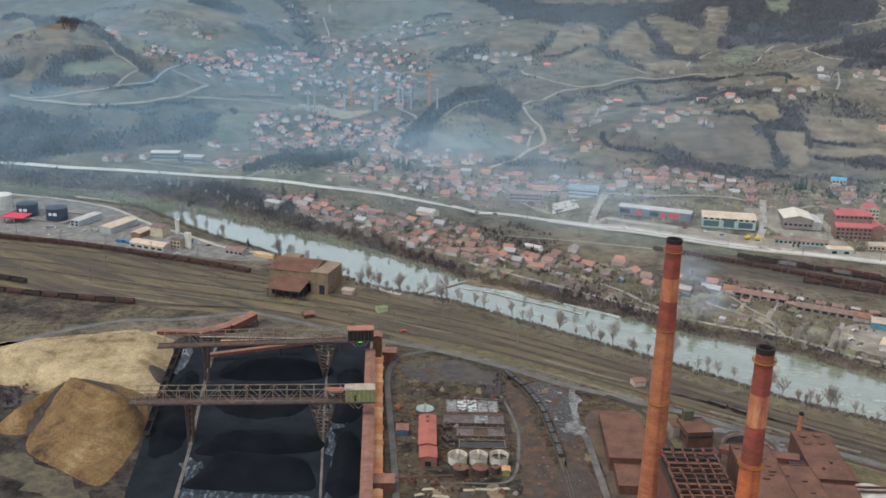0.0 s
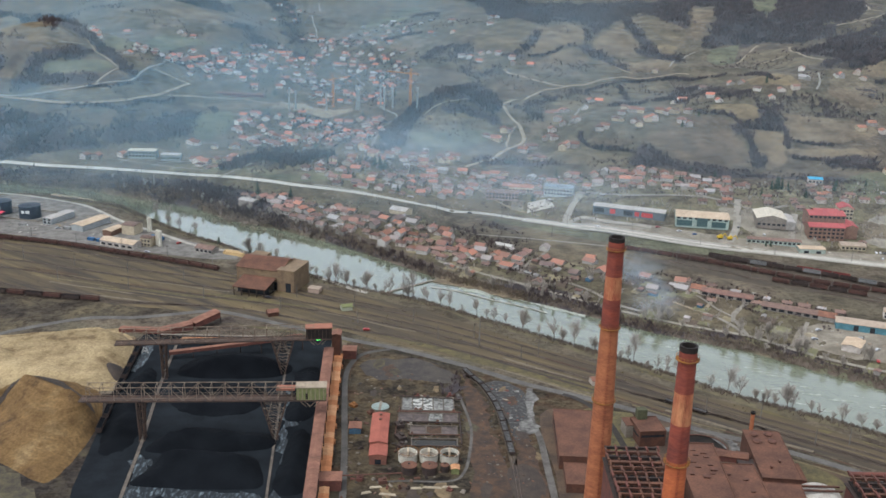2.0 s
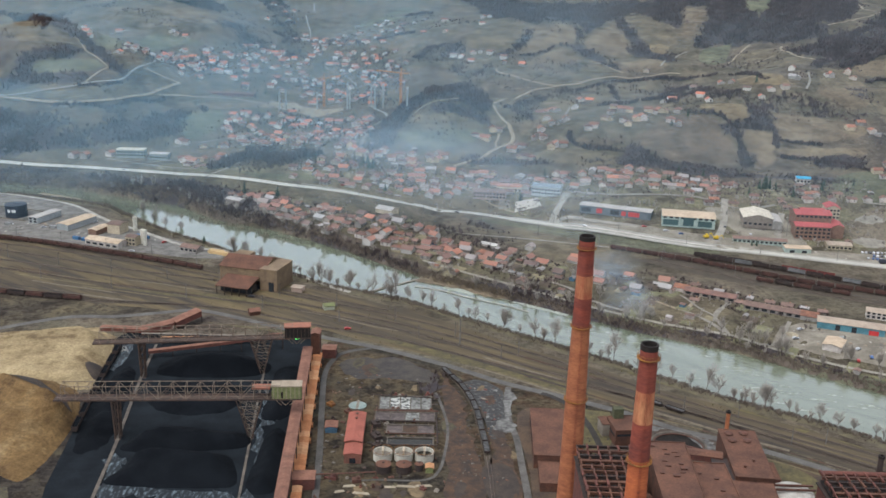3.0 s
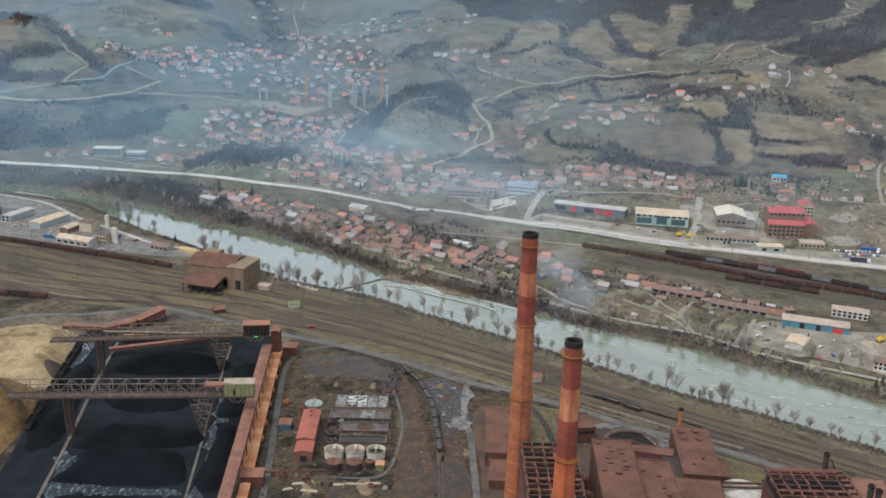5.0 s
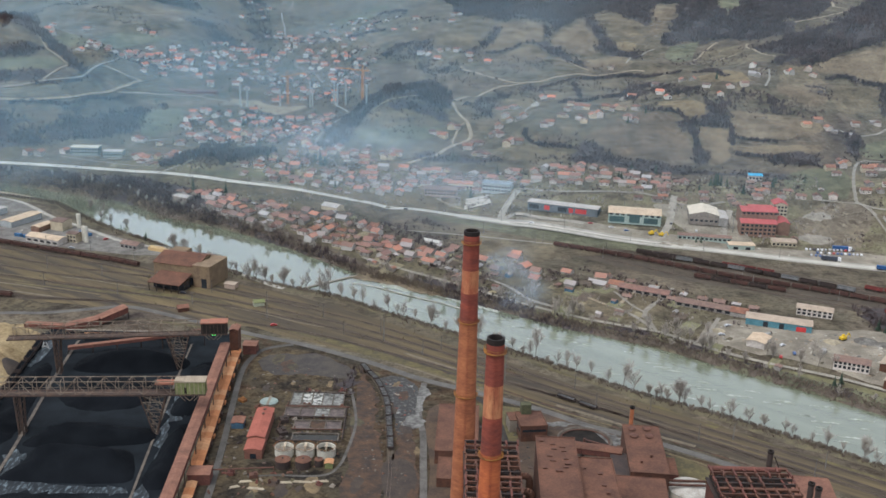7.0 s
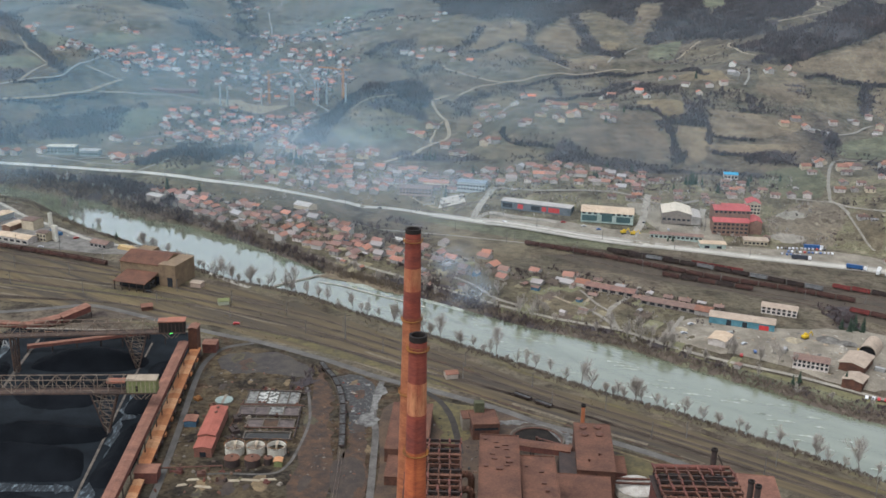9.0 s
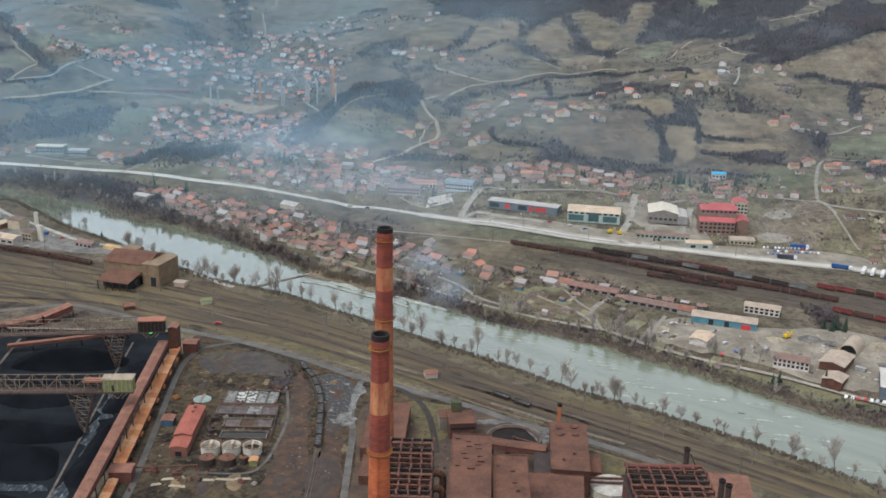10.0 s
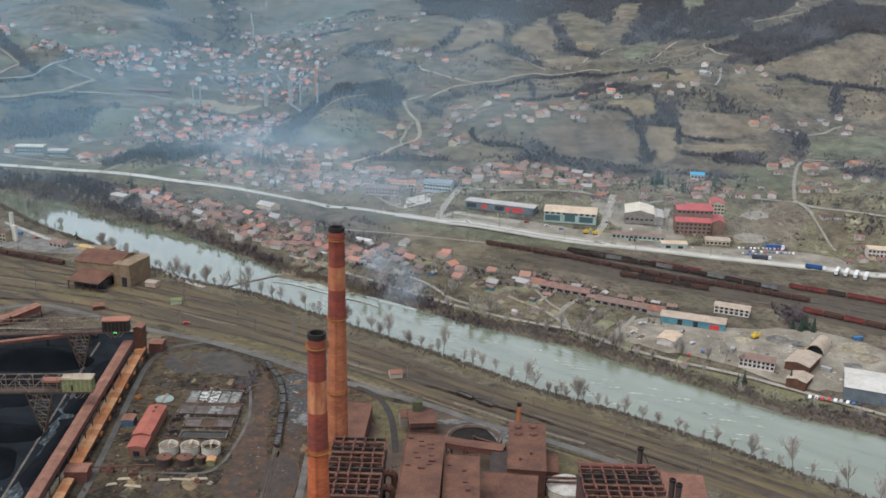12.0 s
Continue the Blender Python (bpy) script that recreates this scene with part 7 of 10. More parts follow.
far_houses([(-285, 1285, 1, 4), (-302, 1322, 3, -6), (-336, 1334, 1, -10), (-343, 1253, 1, -11), (-356, 1256, 0, 78), (-215, 1125, 2, 88), (-251, 1054, 0, 69), (-245, 1053, 0, -16), (-345, 997, 0, 69), (-333, 996, 0, 83), (-309, 1002, 0, 76), (-201, 1045, 0, 98), (-224, 1047, 2, 88), (-232, 992, 0, -10), (-218, 981, 0, -23), (-227, 986, 0, 71), (-210, 987, 3, 71), (-195, 994, 4, -16)], 'western hamlet')
far_houses([(-281, 1432, 0, -7), (-274, 1428, 2, -9), (-254, 1486, 1, 85), (-249, 1488, 0, 75), (-231, 1539, 0, 9), (-225, 1531, 0, -7), (-218, 1527, 2, 69), (-239, 1419, 0, 10), (-220, 1451, 1, 92), (-207, 1502, 0, 69), (-191, 1511, 0, 70), (-180, 1472, 2, 2), (-172, 1452, 4, 85), (-273, 1334, 2, -25), (-249, 1329, 1, 0), (-259, 1340, 0, -15), (-203, 1391, 0, -5), (-233, 1320, 2, 10), (-203, 1339, 3, 4), (-201, 1357, 1, 95), (-182, 1538, 2, -28), (-228, 1796, 1, 67), (-212, 1798, 1, 76), (-183, 1787, 1, 7)], 'side valley houses')
far_houses([(-165, 1621, 2, 82), (-142, 1599, 3, 102), (-135, 1585, 1, 68), (-121, 1583, 1, 85), (-98, 1575, 2, 75), (-113, 1685, 1, 101), (-131, 1830, 2, 100), (-80, 1766, 4, 89), (-76, 1664, 1, 95), (-43, 1630, 3, -11), (-6, 1593, 0, 3), (29, 1548, 1, 69), (-295, 1834, 4, 80), (-262, 1870, 1, 79), (-289, 1964, 2, -5), (-148, 1546, 1, 4), (-138, 1547, 2, -14), (-106, 1517, 4, -5), (-100, 1495, 2, -21), (-77, 1452, 2, -18), (-128, 1450, 4, 64), (-77, 1389, 0, 11), (-64, 1393, 1, 67), (-47, 1399, 0, 91)], 'side valley houses')
far_houses([(-112, 1344, 1, -20), (-118, 1357, 4, 66), (-148, 1331, 1, -23), (-156, 1318, 0, 66), (-139, 1279, 1, 10), (-135, 1295, 1, -10), (-134, 1333, 1, 66), (-117, 1300, 3, 11), (-106, 1293, 1, 72), (-66, 1372, 0, 86), (-4, 1275, 0, 66), (-171, 1599, 0, -23), (-178, 1623, 1, -7), (-123, 1558, 1, -25), (-93, 1539, 0, -18), (-71, 1424, 3, 80), (-99, 1373, 1, 69), (-194, 1438, 4, -20), (-237, 1480, 0, -8), (-256, 1406, 1, 73), (-275, 1383, 0, 0), (-182, 1383, 0, 99), (-174, 1413, 4, 88), (-186, 1327, 2, 98)], 'side valley houses')
far_houses([(-142, 1410, 2, 95), (-129, 1380, 0, 79)], 'side valley houses')
far_houses([(-214, 1155, 2, -11), (-198, 1158, 2, 75), (-217, 1139, 4, 70), (-217, 1126, 2, 69), (-207, 1144, 1, 64), (-186, 1130, 0, 94), (-191, 1136, 1, 86), (-166, 1149, 0, -28), (-150, 1173, 0, 0), (-143, 1158, 4, -1), (-131, 1181, 4, -5), (-107, 1191, 3, 10), (-82, 1204, 1, 68), (-72, 1171, 1, 2), (-78, 1118, 0, 2), (-68, 1177, 1, 85), (-57, 1195, 2, 102), (-165, 1097, 0, -8), (-152, 1073, 0, -14), (-142, 1089, 3, 92), (-127, 1051, 1, 97), (-116, 1030, 0, 70), (-103, 1028, 1, 0), (-180, 1056, 1, 91)], 'lower town houses')
far_houses([(-178, 1086, 1, 87), (-206, 1050, 2, 102), (-73, 1017, 0, 90), (-76, 1008, 1, 9), (-51, 1121, 0, 100), (-88, 965, 2, 92), (-73, 985, 4, 75), (-69, 975, 3, -19), (-49, 987, 3, -23), (-41, 973, 3, 75), (-28, 1001, 0, 78), (-57, 956, 1, -28), (-100, 947, 0, 75), (-196, 986, 1, 63), (-192, 995, 0, -20), (3, 1010, 4, 102), (1, 998, 1, -26), (18, 998, 1, 82), (27, 1007, 0, 77), (33, 1002, 0, 5), (1, 980, 3, 2), (8, 978, 2, -1), (-155, 1118, 3, -24), (-137, 1033, 0, 100)], 'lower town houses')
far_houses([(-128, 1104, 2, -12), (-115, 1077, 2, -27), (-111, 1126, 1, 3), (-96, 1014, 1, -14), (-91, 1051, 0, 81), (-85, 1071, 1, 95), (-166, 1062, 1, -3), (-153, 1029, 1, -16), (-178, 1120, 0, 71), (-119, 1009, 1, -23), (-69, 1043, 2, 94), (-63, 1013, 3, 91), (-41, 1015, 4, 101), (-33, 989, 0, 2), (-19, 982, 0, 5), (-11, 992, 1, 7), (-7, 977, 1, -1), (-15, 969, 4, -7)], 'lower town houses')
far_houses([(87, 1589, 0, 66), (97, 1590, 2, 98), (84, 1537, 0, 10), (42, 1432, 2, -8), (53, 1423, 2, 81), (66, 1401, 0, -4), (70, 1426, 2, 100), (80, 1425, 0, 83), (93, 1408, 3, -27), (111, 1368, 0, 85), (110, 1382, 2, 11), (135, 1359, 0, -25), (297, 1329, 2, 67), (144, 1166, 3, -16), (152, 1176, 1, -25), (159, 1173, 1, 86), (164, 1171, 1, 100), (148, 1115, 0, 79), (152, 1096, 0, 91), (162, 1091, 4, 6), (167, 1093, 0, 90), (186, 1173, 3, 72), (209, 1219, 0, -7), (200, 1228, 1, 101)], 'hillside houses')
far_houses([(140, 1089, 0, 97), (136, 1074, 0, 72), (140, 1062, 1, 95), (132, 1072, 0, 100), (94, 1102, 1, -13), (87, 1099, 3, 90), (67, 1075, 1, 2), (78, 1074, 3, -24), (118, 1061, 1, -17), (113, 1066, 2, 7), (106, 1049, 0, -17), (113, 1024, 2, 98), (119, 1022, 1, 0), (124, 1015, 1, 63), (146, 1032, 3, 81), (152, 1034, 0, 98), (158, 1030, 0, 0), (186, 1049, 1, 83), (192, 1050, 0, -16), (209, 1059, 2, 98), (205, 1063, 2, -20), (222, 1052, 0, 70), (227, 1046, 2, 83), (237, 1054, 3, 100)], 'hillside houses')
far_houses([(244, 1057, 0, 92), (218, 1089, 2, -24), (224, 1076, 0, 0), (212, 1072, 1, 100), (232, 1076, 3, -15), (255, 1086, 3, -7), (261, 1086, 1, -18), (270, 1097, 3, 97), (277, 1097, 2, 70), (290, 1099, 1, 62), (279, 1063, 4, -19), (277, 1070, 1, -18), (285, 1066, 0, 80), (27, 991, 3, 67), (21, 990, 2, 66), (31, 1001, 2, 93)], 'hillside houses')
far_houses([(362, 1199, 2, 92), (371, 1187, 1, 64), (378, 1146, 4, -27), (403, 1139, 3, 89), (389, 1125, 0, 85), (419, 1140, 0, 11), (442, 1193, 0, 65), (433, 1162, 3, -25), (438, 1158, 0, 70), (480, 1169, 1, 84), (505, 1184, 3, 67), (296, 1158, 1, 4), (284, 1148, 1, 68), (467, 1057, 2, -16), (481, 1069, 0, -2), (335, 1223, 1, 4), (326, 1149, 1, -25), (332, 1133, 1, 94)], 'eastern farmhouses')
far_houses([(476, 1169, 2, 11), (502, 1180, 1, 72), (505, 1167, 0, 63), (465, 1056, 3, 11), (484, 1068, 4, 97), (487, 1051, 0, 96), (492, 1046, 4, -27), (520, 1064, 0, 5), (545, 1078, 4, -6), (549, 1077, 1, 78), (568, 1090, 1, 70), (564, 1051, 1, 90), (558, 1045, 4, 5), (572, 1067, 3, 67), (478, 968, 3, 98), (473, 964, 0, 83), (534, 948, 3, -11), (529, 946, 0, 9), (541, 944, 2, 102), (506, 1042, 4, -28), (498, 953, 0, 12), (491, 950, 3, -7), (505, 950, 1, -4), (459, 960, 3, 3)], 'eastern farmhouses')

houses([(244, 655, 3, -26), (254, 650, 7, -20), (266, 657, 3, -30), (276, 651, 1, -24), (287, 648, 7, -26), (297, 641, 3, -22), (254, 665, 7, 60), (222, 692, 1, -26), (236, 679, 7, -28), (206, 704, 3, -30), (213, 657, 3, -25), (194, 690, 7, -30)], 'sheds behind the terrace')

# ---- trees ----
def bare_tree(seed, height, category="tree"):
    rr = random.Random(seed)
    ob = thing("bare_tree", 0, 0, "leafless grey tree with fine upright twigs", category, z=-500.0)
    trunk, crown = bmesh.new(), bmesh.new()

    def limb(bm, a, b, r0, r1, sides=4):
        d = b - a
        q = d.to_track_quat("Z", "Y").to_matrix().to_4x4()
        vs = bmesh.ops.create_cone(bm, segments=sides, radius1=r0, radius2=r1, depth=d.length, cap_ends=False)["verts"]
        bmesh.ops.transform(bm, matrix=Matrix.Translation((a + b) / 2) @ q, verts=vs)

    def grow(p, d, length, r, level):
        q = p + d * length
        limb(trunk if level < 1 else crown, p, q, r, max(r * 0.65, 0.02), 6 if level < 1 else 4 if level < 2 else 3)
        if level >= 4:
            return
        for k in range((6, 5, 4, 3)[level]):
            t = rr.uniform(0.12, 1.0) if level else rr.uniform(0.3, 1.0)
            nd = (d + Vector((rr.uniform(-1, 1), rr.uniform(-1, 1), rr.uniform(-0.1, 0.9))) * 0.75).normalized()
            grow(p + d * length * t, nd, length * rr.uniform(0.5, 0.72), max(r * 0.5, 0.032), level + 1)

    for k in range(rr.choice((1, 2, 3))):
        lean = Vector((rr.uniform(-0.2, 0.2), rr.uniform(-0.2, 0.2), 1)).normalized()
        grow(Vector((rr.uniform(-0.5, 0.5), rr.uniform(-0.5, 0.5), -0.3)), lean, height * rr.uniform(0.42, 0.52), height * 0.009 + 0.03, 0)
    part("trunk", trunk, BARK, ob)
    part("crown", crown, PALE_TWIGS, ob)
    return ob


TREES = [bare_tree(k, h) for k, h in enumerate((9, 11, 12, 8, 13, 10))]
tree_rng = random.Random(12)


def trees(rows, group):
    for k, (x, y, s) in enumerate(rows):
        copy_thing(TREES[tree_rng.randrange(6)], pose(x, y, gz(x, y), 0, 0, tree_rng.uniform(0, 360)) @ Matrix.Diagonal((s, s, s, 1)))["group"] = group


rows = []
x = -130.0
while x < 352:
    rows.append((x, float(bank_y(NEAR_BANK, x)) - tree_rng.uniform(-2, 7), tree_rng.uniform(0.7, 1.15) if tree_rng.random() < 0.5 else tree_rng.uniform(1.3, 2.0)))
    x += tree_rng.uniform(1.5, 10.0)
trees(rows, "bank trees")
rows, x = [], -300.0
while x < 380:
    rows.append((x, float(bank_y(FAR_BANK, x)) + tree_rng.uniform(1, 14), tree_rng.uniform(0.6, 1.3)))
    x += tree_rng.uniform(7, 20)
trees(rows, "far bank trees")
trees([(226, 587, 1.5), (232, 585, 1.4), (238, 586, 1.6), (246, 574, 1.5), (251, 573, 1.3), (282, 563, 1.5), (286, 562, 1.3), (309, 562, 1.5), (159, 627, 1.7), (172, 625, 1.7), (86, 665, 1.3), (94, 664, 1.4)], "tall yard trees")
trees([(217, 600, 1.3), (225, 590, 1.25), (234, 597, 1.3), (240, 583, 1.35), (251, 575, 1.35), (253, 588, 1.1), (285, 560, 1.2), (300, 553, 1.2), (308, 548, 1.2), (318, 545, 1.15), (147, 655, 1.4), (163, 632, 1.3), (176, 625, 1.2), (133, 690, 1.4), (140, 684, 1.4)], "tall far bank trees")
trees([(-236, 866, 1.7), (-224, 862, 1.9), (-218, 838, 1.3), (-205, 825, 1.4), (-190, 818, 1.2), (-30, 676, 1.9), (-60, 700, 1.1), (-88, 720, 1.2), (0, 668, 1.3), (12, 664, 1.2)], "upstream bank trees")
BANK_TWIGS = mat("brown_bank_twigs", (0.15, 0.118, 0.096), (0.21, 0.172, 0.135), size=9, fine=1.0)
bank_soil = mat("brown_bank_soil", (0.12, 0.094, 0.073), (0.07, 0.056, 0.046), size=7, fine=0.9)


def bank_patch(name, bank, a, b, x0, x1, material, label):
    xs = np.arange(x0, x1, 14.0)
    low = [(x, float(bank_y(bank, x)) + a + 2.5 * math.sin(x * 0.09)) for x in xs]
    high = [(x, float(bank_y(bank, x)) + b + 4 * math.sin(x * 0.05 + 1)) for x in xs[::-1]]
    patch(name, low + high, material, 0.12, 5, 0.8, label, rounded=False)


bank_patch("far_meadow", FAR_BANK, 16, 84, -200, 330, land_mat("far_meadow_grass", [(0.34, (0.085, 0.072, 0.055)), (0.47, (0.135, 0.12, 0.082)), (0.58, (0.105, 0.09, 0.068)), (0.7, (0.18, 0.16, 0.108))], 0.03, 0.6, 0.0), "pale olive winter meadow on the far bank")
bank_patch("far_bank_soil", FAR_BANK, -1, 20, -420, 420, bank_soil, "brown scrubby soil of the far bank")
bank_patch("near_bank_soil", NEAR_BANK, -12, 1, -420, 345, mat("olive_bank_grass", (0.15, 0.13, 0.075), (0.085, 0.07, 0.05), size=6, fine=0.9), "olive-brown grass of the near bank")
rng_b = np.random.default_rng(31)
for lo_x, hi_x, bank, off, spread_, n_, hgt, words in ((-380, 350, NEAR_BANK, -3, 3.5, 4600, 2.4, "bare scrub and reeds along the near bank"), (-440, 380, FAR_BANK, 5, 4.5, 6400, 2.6, "bare brown scrub along the far bank")):
    bx = rng_b.uniform(lo_x, hi_x, n_)
    by = bank_y(bank, bx) + off + rng_b.normal(0, spread_, n_)
    v_, f_ = tufts(bx, by, hgt * rng_b.uniform(0.4, 1.3, n_), rng_b, 7)
    tagged(new("bank_scrub", fast_mesh("bank_scrub", v_, f_, BANK_TWIGS)), words, "scrub", kind="stuff")
bx = rng_b.uniform(-232, -112, 620)
by = np.interp(bx, [-232, -206, -170, -133, -112], [872, 857, 843, 820, 800]) + rng_b.normal(0, 3.5, 620)
gap_ = np.sin(bx * 0.21) + 0.6 * np.sin(bx * 0.53 + 1) > -0.35
v_, f_ = tufts(bx[gap_], by[gap_], 4.2 * rng_b.uniform(0.4, 1.3, gap_.sum()), rng_b, 7, 0.5, 0.05)
v_[:, 2] = np.where(v_[:, 2] < 0.4, v_[:, 2], v_[:, 2] + 0.6)
tagged(new("island_scrub", fast_mesh("island_scrub", v_, f_, BANK_TWIGS)), "drowned bare willow scrub standing in the river", "scrub", kind="stuff")
bx, by = rng_b.uniform(-300, 330, 9000), rng_b.uniform(380, 700, 9000)
keep = (by < bank_y(NEAR_BANK, bx) - 6) & (by > 615 - 0.42 * (bx + 100)) & (np.sin(bx * 0.05) * np.sin(by * 0.07) > -0.2)
v_, f_ = tufts(bx[keep], by[keep], 0.7 * rng_b.uniform(0.4, 1.5, keep.sum()), rng_b, 6, 0.8, 0.2)
tagged(new("dry_grass_tufts", fast_mesh("dry_grass_tufts", v_, f_, mat("dry_grass", (0.20, 0.165, 0.085), (0.13, 0.11, 0.06)))), "dry grass and weed tufts on railway land", "grass", kind="stuff")


for outline, n_, words in (([(-165, 895), (-150, 860), (-60, 792), (40, 728), (110, 690), (150, 712), (110, 775), (20, 815), (-40, 830), (-120, 885)], 1500, "bare shrubs and hedges in the riverside gardens"), ([(-230, 985), (-100, 930), (40, 915), (180, 880), (230, 900), (420, 905), (430, 950), (200, 960), (40, 985), (-100, 985)], 1900, "bare shrubs and hedges among the roadside houses"), ([(150, 700), (230, 640), (300, 590), (300, 640), (240, 700), (180, 735)], 700, "dead weeds and shrubs round the terraces")):
    lo_, hi_ = np.min(outline, 0), np.max(outline, 0)
    bx, by = rng_b.uniform(lo_[0], hi_[0], n_ * 2), rng_b.uniform(lo_[1], hi_[1], n_ * 2)
    keep = inside(outline, bx, by) & (np.sin(bx * 0.17 + by * 0.05) * np.sin(by * 0.19) > -0.25)
    v_, f_ = tufts(bx[keep], by[keep], 2.3 * rng_b.uniform(0.35, 1.5, keep.sum()), rng_b, 7, 0.7, 0.09)
    tagged(new("garden_scrub", fast_mesh("garden_scrub", v_, f_, TWIGS)), words, "scrub", kind="stuff")


def conifer(seed, height):
    rr = random.Random(seed)
    ob = thing("conifer", 0, 0, "dark green pointed conifer among the houses", "tree", z=-500.0)
    part("trunk", turned([(0.22, -0.3), (0.05, height)], 6), BARK, ob)
    bm = bmesh.new()
    for z in np.arange(height * 0.1, height * 0.97, height * 0.055):
        r = height * 0.24 * (1 - z / height) + 0.15
        for k in range(9):
            a = rr.uniform(0, 2 * math.pi)
            q = r * rr.uniform(0.65, 1.15)
            p0 = Vector((0, 0, z + 0.3))
            tip = Vector((q * math.cos(a), q * math.sin(a), z - q * 0.35))
            side = Vector((-math.sin(a), math.cos(a), 0)) * q * 0.38
            mid = p0 * 0.4 + tip * 0.6
            up = Vector((0, 0, 0.12 * q))
            v = [bm.verts.new(c) for c in (p0, mid - side, tip, mid + side, mid + up)]
            for f in ((0, 1, 4), (1, 2, 4), (2, 3, 4), (3, 0, 4)):
                bm.faces.new([v[i] for i in f])
    part("crown", bm, NEEDLES, ob)
    return ob


CONIFERS = [conifer(50 + k, h) for k, h in enumerate((9, 12, 10))]
FIRS_WEST = ((-42, 968, 1.3), (-46, 962, 1.1), (-40, 955, 1.5), (-36, 960, 1.2), (-148, 885, 1.3), (-116, 876, 1.1), (85, 1003, 1.0), (90, 1005, 1.1), (95, 1006, 1.0), (62, 990, 0.9), (248, 930, 0.9), (251, 932, 0.9), (337, 932, 1.2), (342, 934, 1.3), (347, 933, 1.25), (352, 931, 1.1), (345, 938, 1.2))
FIRS_EAST = ((400, 936, 1.0), (311, 527, 0.8), (315, 528, 0.8), (340, 524, 1.0), (372, 603, 1.2), (376, 606, 1.1), (380, 602, 1.2), (368, 607, 1.0), (300, 806, 0.6), (296, 806, 0.6), (-192, 812, 0.7), (-158, 770, 0.7), (-130, 752, 0.8), (392, 1160, 1.2), (276, 1060, 0.9), (300, 1090, 1.0), (-210, 1050, 0.9))
for k, (x, y, s) in enumerate(FIRS_WEST + FIRS_EAST):
    copy_thing(CONIFERS[k % 3], pose(x, y, gz(x, y), 0, 0, 40 * k) @ Matrix.Diagonal((s, s, s, 1)))["group"] = "conifers"

fir_rng = random.Random(5)
for k in range(44):
    if k < 26:
        x, y = fir_rng.uniform(-260, 0), fir_rng.uniform(1010, 1560)
        x -= (y - 1010) * 0.12
    else:
        x, y = fir_rng.uniform(-120, 440), fir_rng.uniform(905, 965)
    s = fir_rng.uniform(0.7, 1.25)
    copy_thing(CONIFERS[k % 3], pose(x, y, gz(x, y), 0, 0, 50 * k) @ Matrix.Diagonal((s, s, s, 1)))["group"] = "conifers"

# ---- railway yard across the river ----
FAR_RAILS = ([(60, 850), (110, 822), (174, 789), (237, 757), (277, 733), (316, 710), (355, 690), (420, 648), (500, 590)], [(200, 790), (244, 770), (303, 742), (360, 708), (393, 685), (470, 632), (540, 580)], [(230, 782), (302, 747), (350, 722), (410, 686), (470, 645), (540, 592)], [(150, 792), (192, 770), (273, 715), (344, 676), (380, 655), (430, 620), (500, 566)], [(250, 781), (310, 750), (396, 700), (449, 664), (520, 612)], [(300, 690), (350, 662), (386, 641), (430, 610), (500, 556)])
patch("rail_yard_bed", [(60, 855), (180, 795), (250, 785), (320, 752), (420, 690), (540, 605), (540, 550), (430, 596), (345, 660), (270, 700), (190, 760), (110, 812)], BALLAST, 0.12, 9, 1.0, "dark cindery bed of the rail yard")
for r in FAR_RAILS:
    rail_track(r)
train([(174, 789), (237, 757), (277, 733), (316, 710), (355, 690), (400, 661)], ("brown",), "brown train across the river", "rust-brown open goods wagon in the rail yard")
train([(244, 770), (303, 742), (360, 708), (393, 685)], ("dark", "dark", "grey"), "dark train across the river", "dark goods wagon in the rail yard")
train([(302, 747), (350, 722)], ("red",), "red wagons across the river", "bright red goods wagon in the rail yard", count=3)
train([(396, 700), (449, 664), (520, 612)], ("red", "red", "dark"), "red train across the river", "red goods wagon in the rail yard")
train([(386, 641), (430, 610), (500, 556)], ("red", "brown"), "red train by the yard", "dull red goods wagon in the rail yard")
train([(273, 715), (344, 676)], ("brown", "dark"), "mixed train across the river", "weathered goods wagon in the rail yard")
train([(240, 776), (290, 752)], ("dark",), "short dark train", "dark goods wagon in the rail yard")


def pole(name, h, label):
    ob = thing(name, 0, 0, label, "pole", z=-500.0)
    part("mast", turned([(0.22, -0.3), (0.13, h)], 8), mat("grey_pole", (0.20, 0.19, 0.18), (0.14, 0.13, 0.125)), ob)
    part("cross_arm", boxes((0.9, 0, h - 1.2, 2.6, 0.14, 0.14), (0, 0, h - 0.5, 1.6, 0.12, 0.12)), DARK_STEEL, ob)
    return ob


POLE = pole("rail_mast", 9.5, "slim grey railway mast with arms")
spots = []
for base_, step_ in ((FAR_RAILS[0], 55), (FAR_RAILS[3], 60), ([(-360, 782), (-211, 738), (-131, 705)], 42), ([(-350, 735), (-203, 690), (-124, 668), (-8, 617), (109, 545), (200, 480), (320, 395)], 46), ([(-318, 690), (-193, 655), (-83, 625), (43, 570), (150, 500), (280, 410)], 58), ([(-459, 992), (-272, 948), (-45, 884), (111, 866), (246, 800), (385, 764)], 60)):
    ln = smooth_line(base_, 30)
    s_ = np.concatenate([[0], np.cumsum(np.linalg.norm(np.diff(ln, axis=0), axis=1))])
    for d_ in np.arange(10, s_[-1], step_):
        spots.append((np.interp(d_, s_, ln[:, 0]), np.interp(d_, s_, ln[:, 1]) + 2.6))
for x, y in spots:
    copy_thing(POLE, pose(x, y, gz(x, y), 0, 0, 60))["group"] = "railway masts"
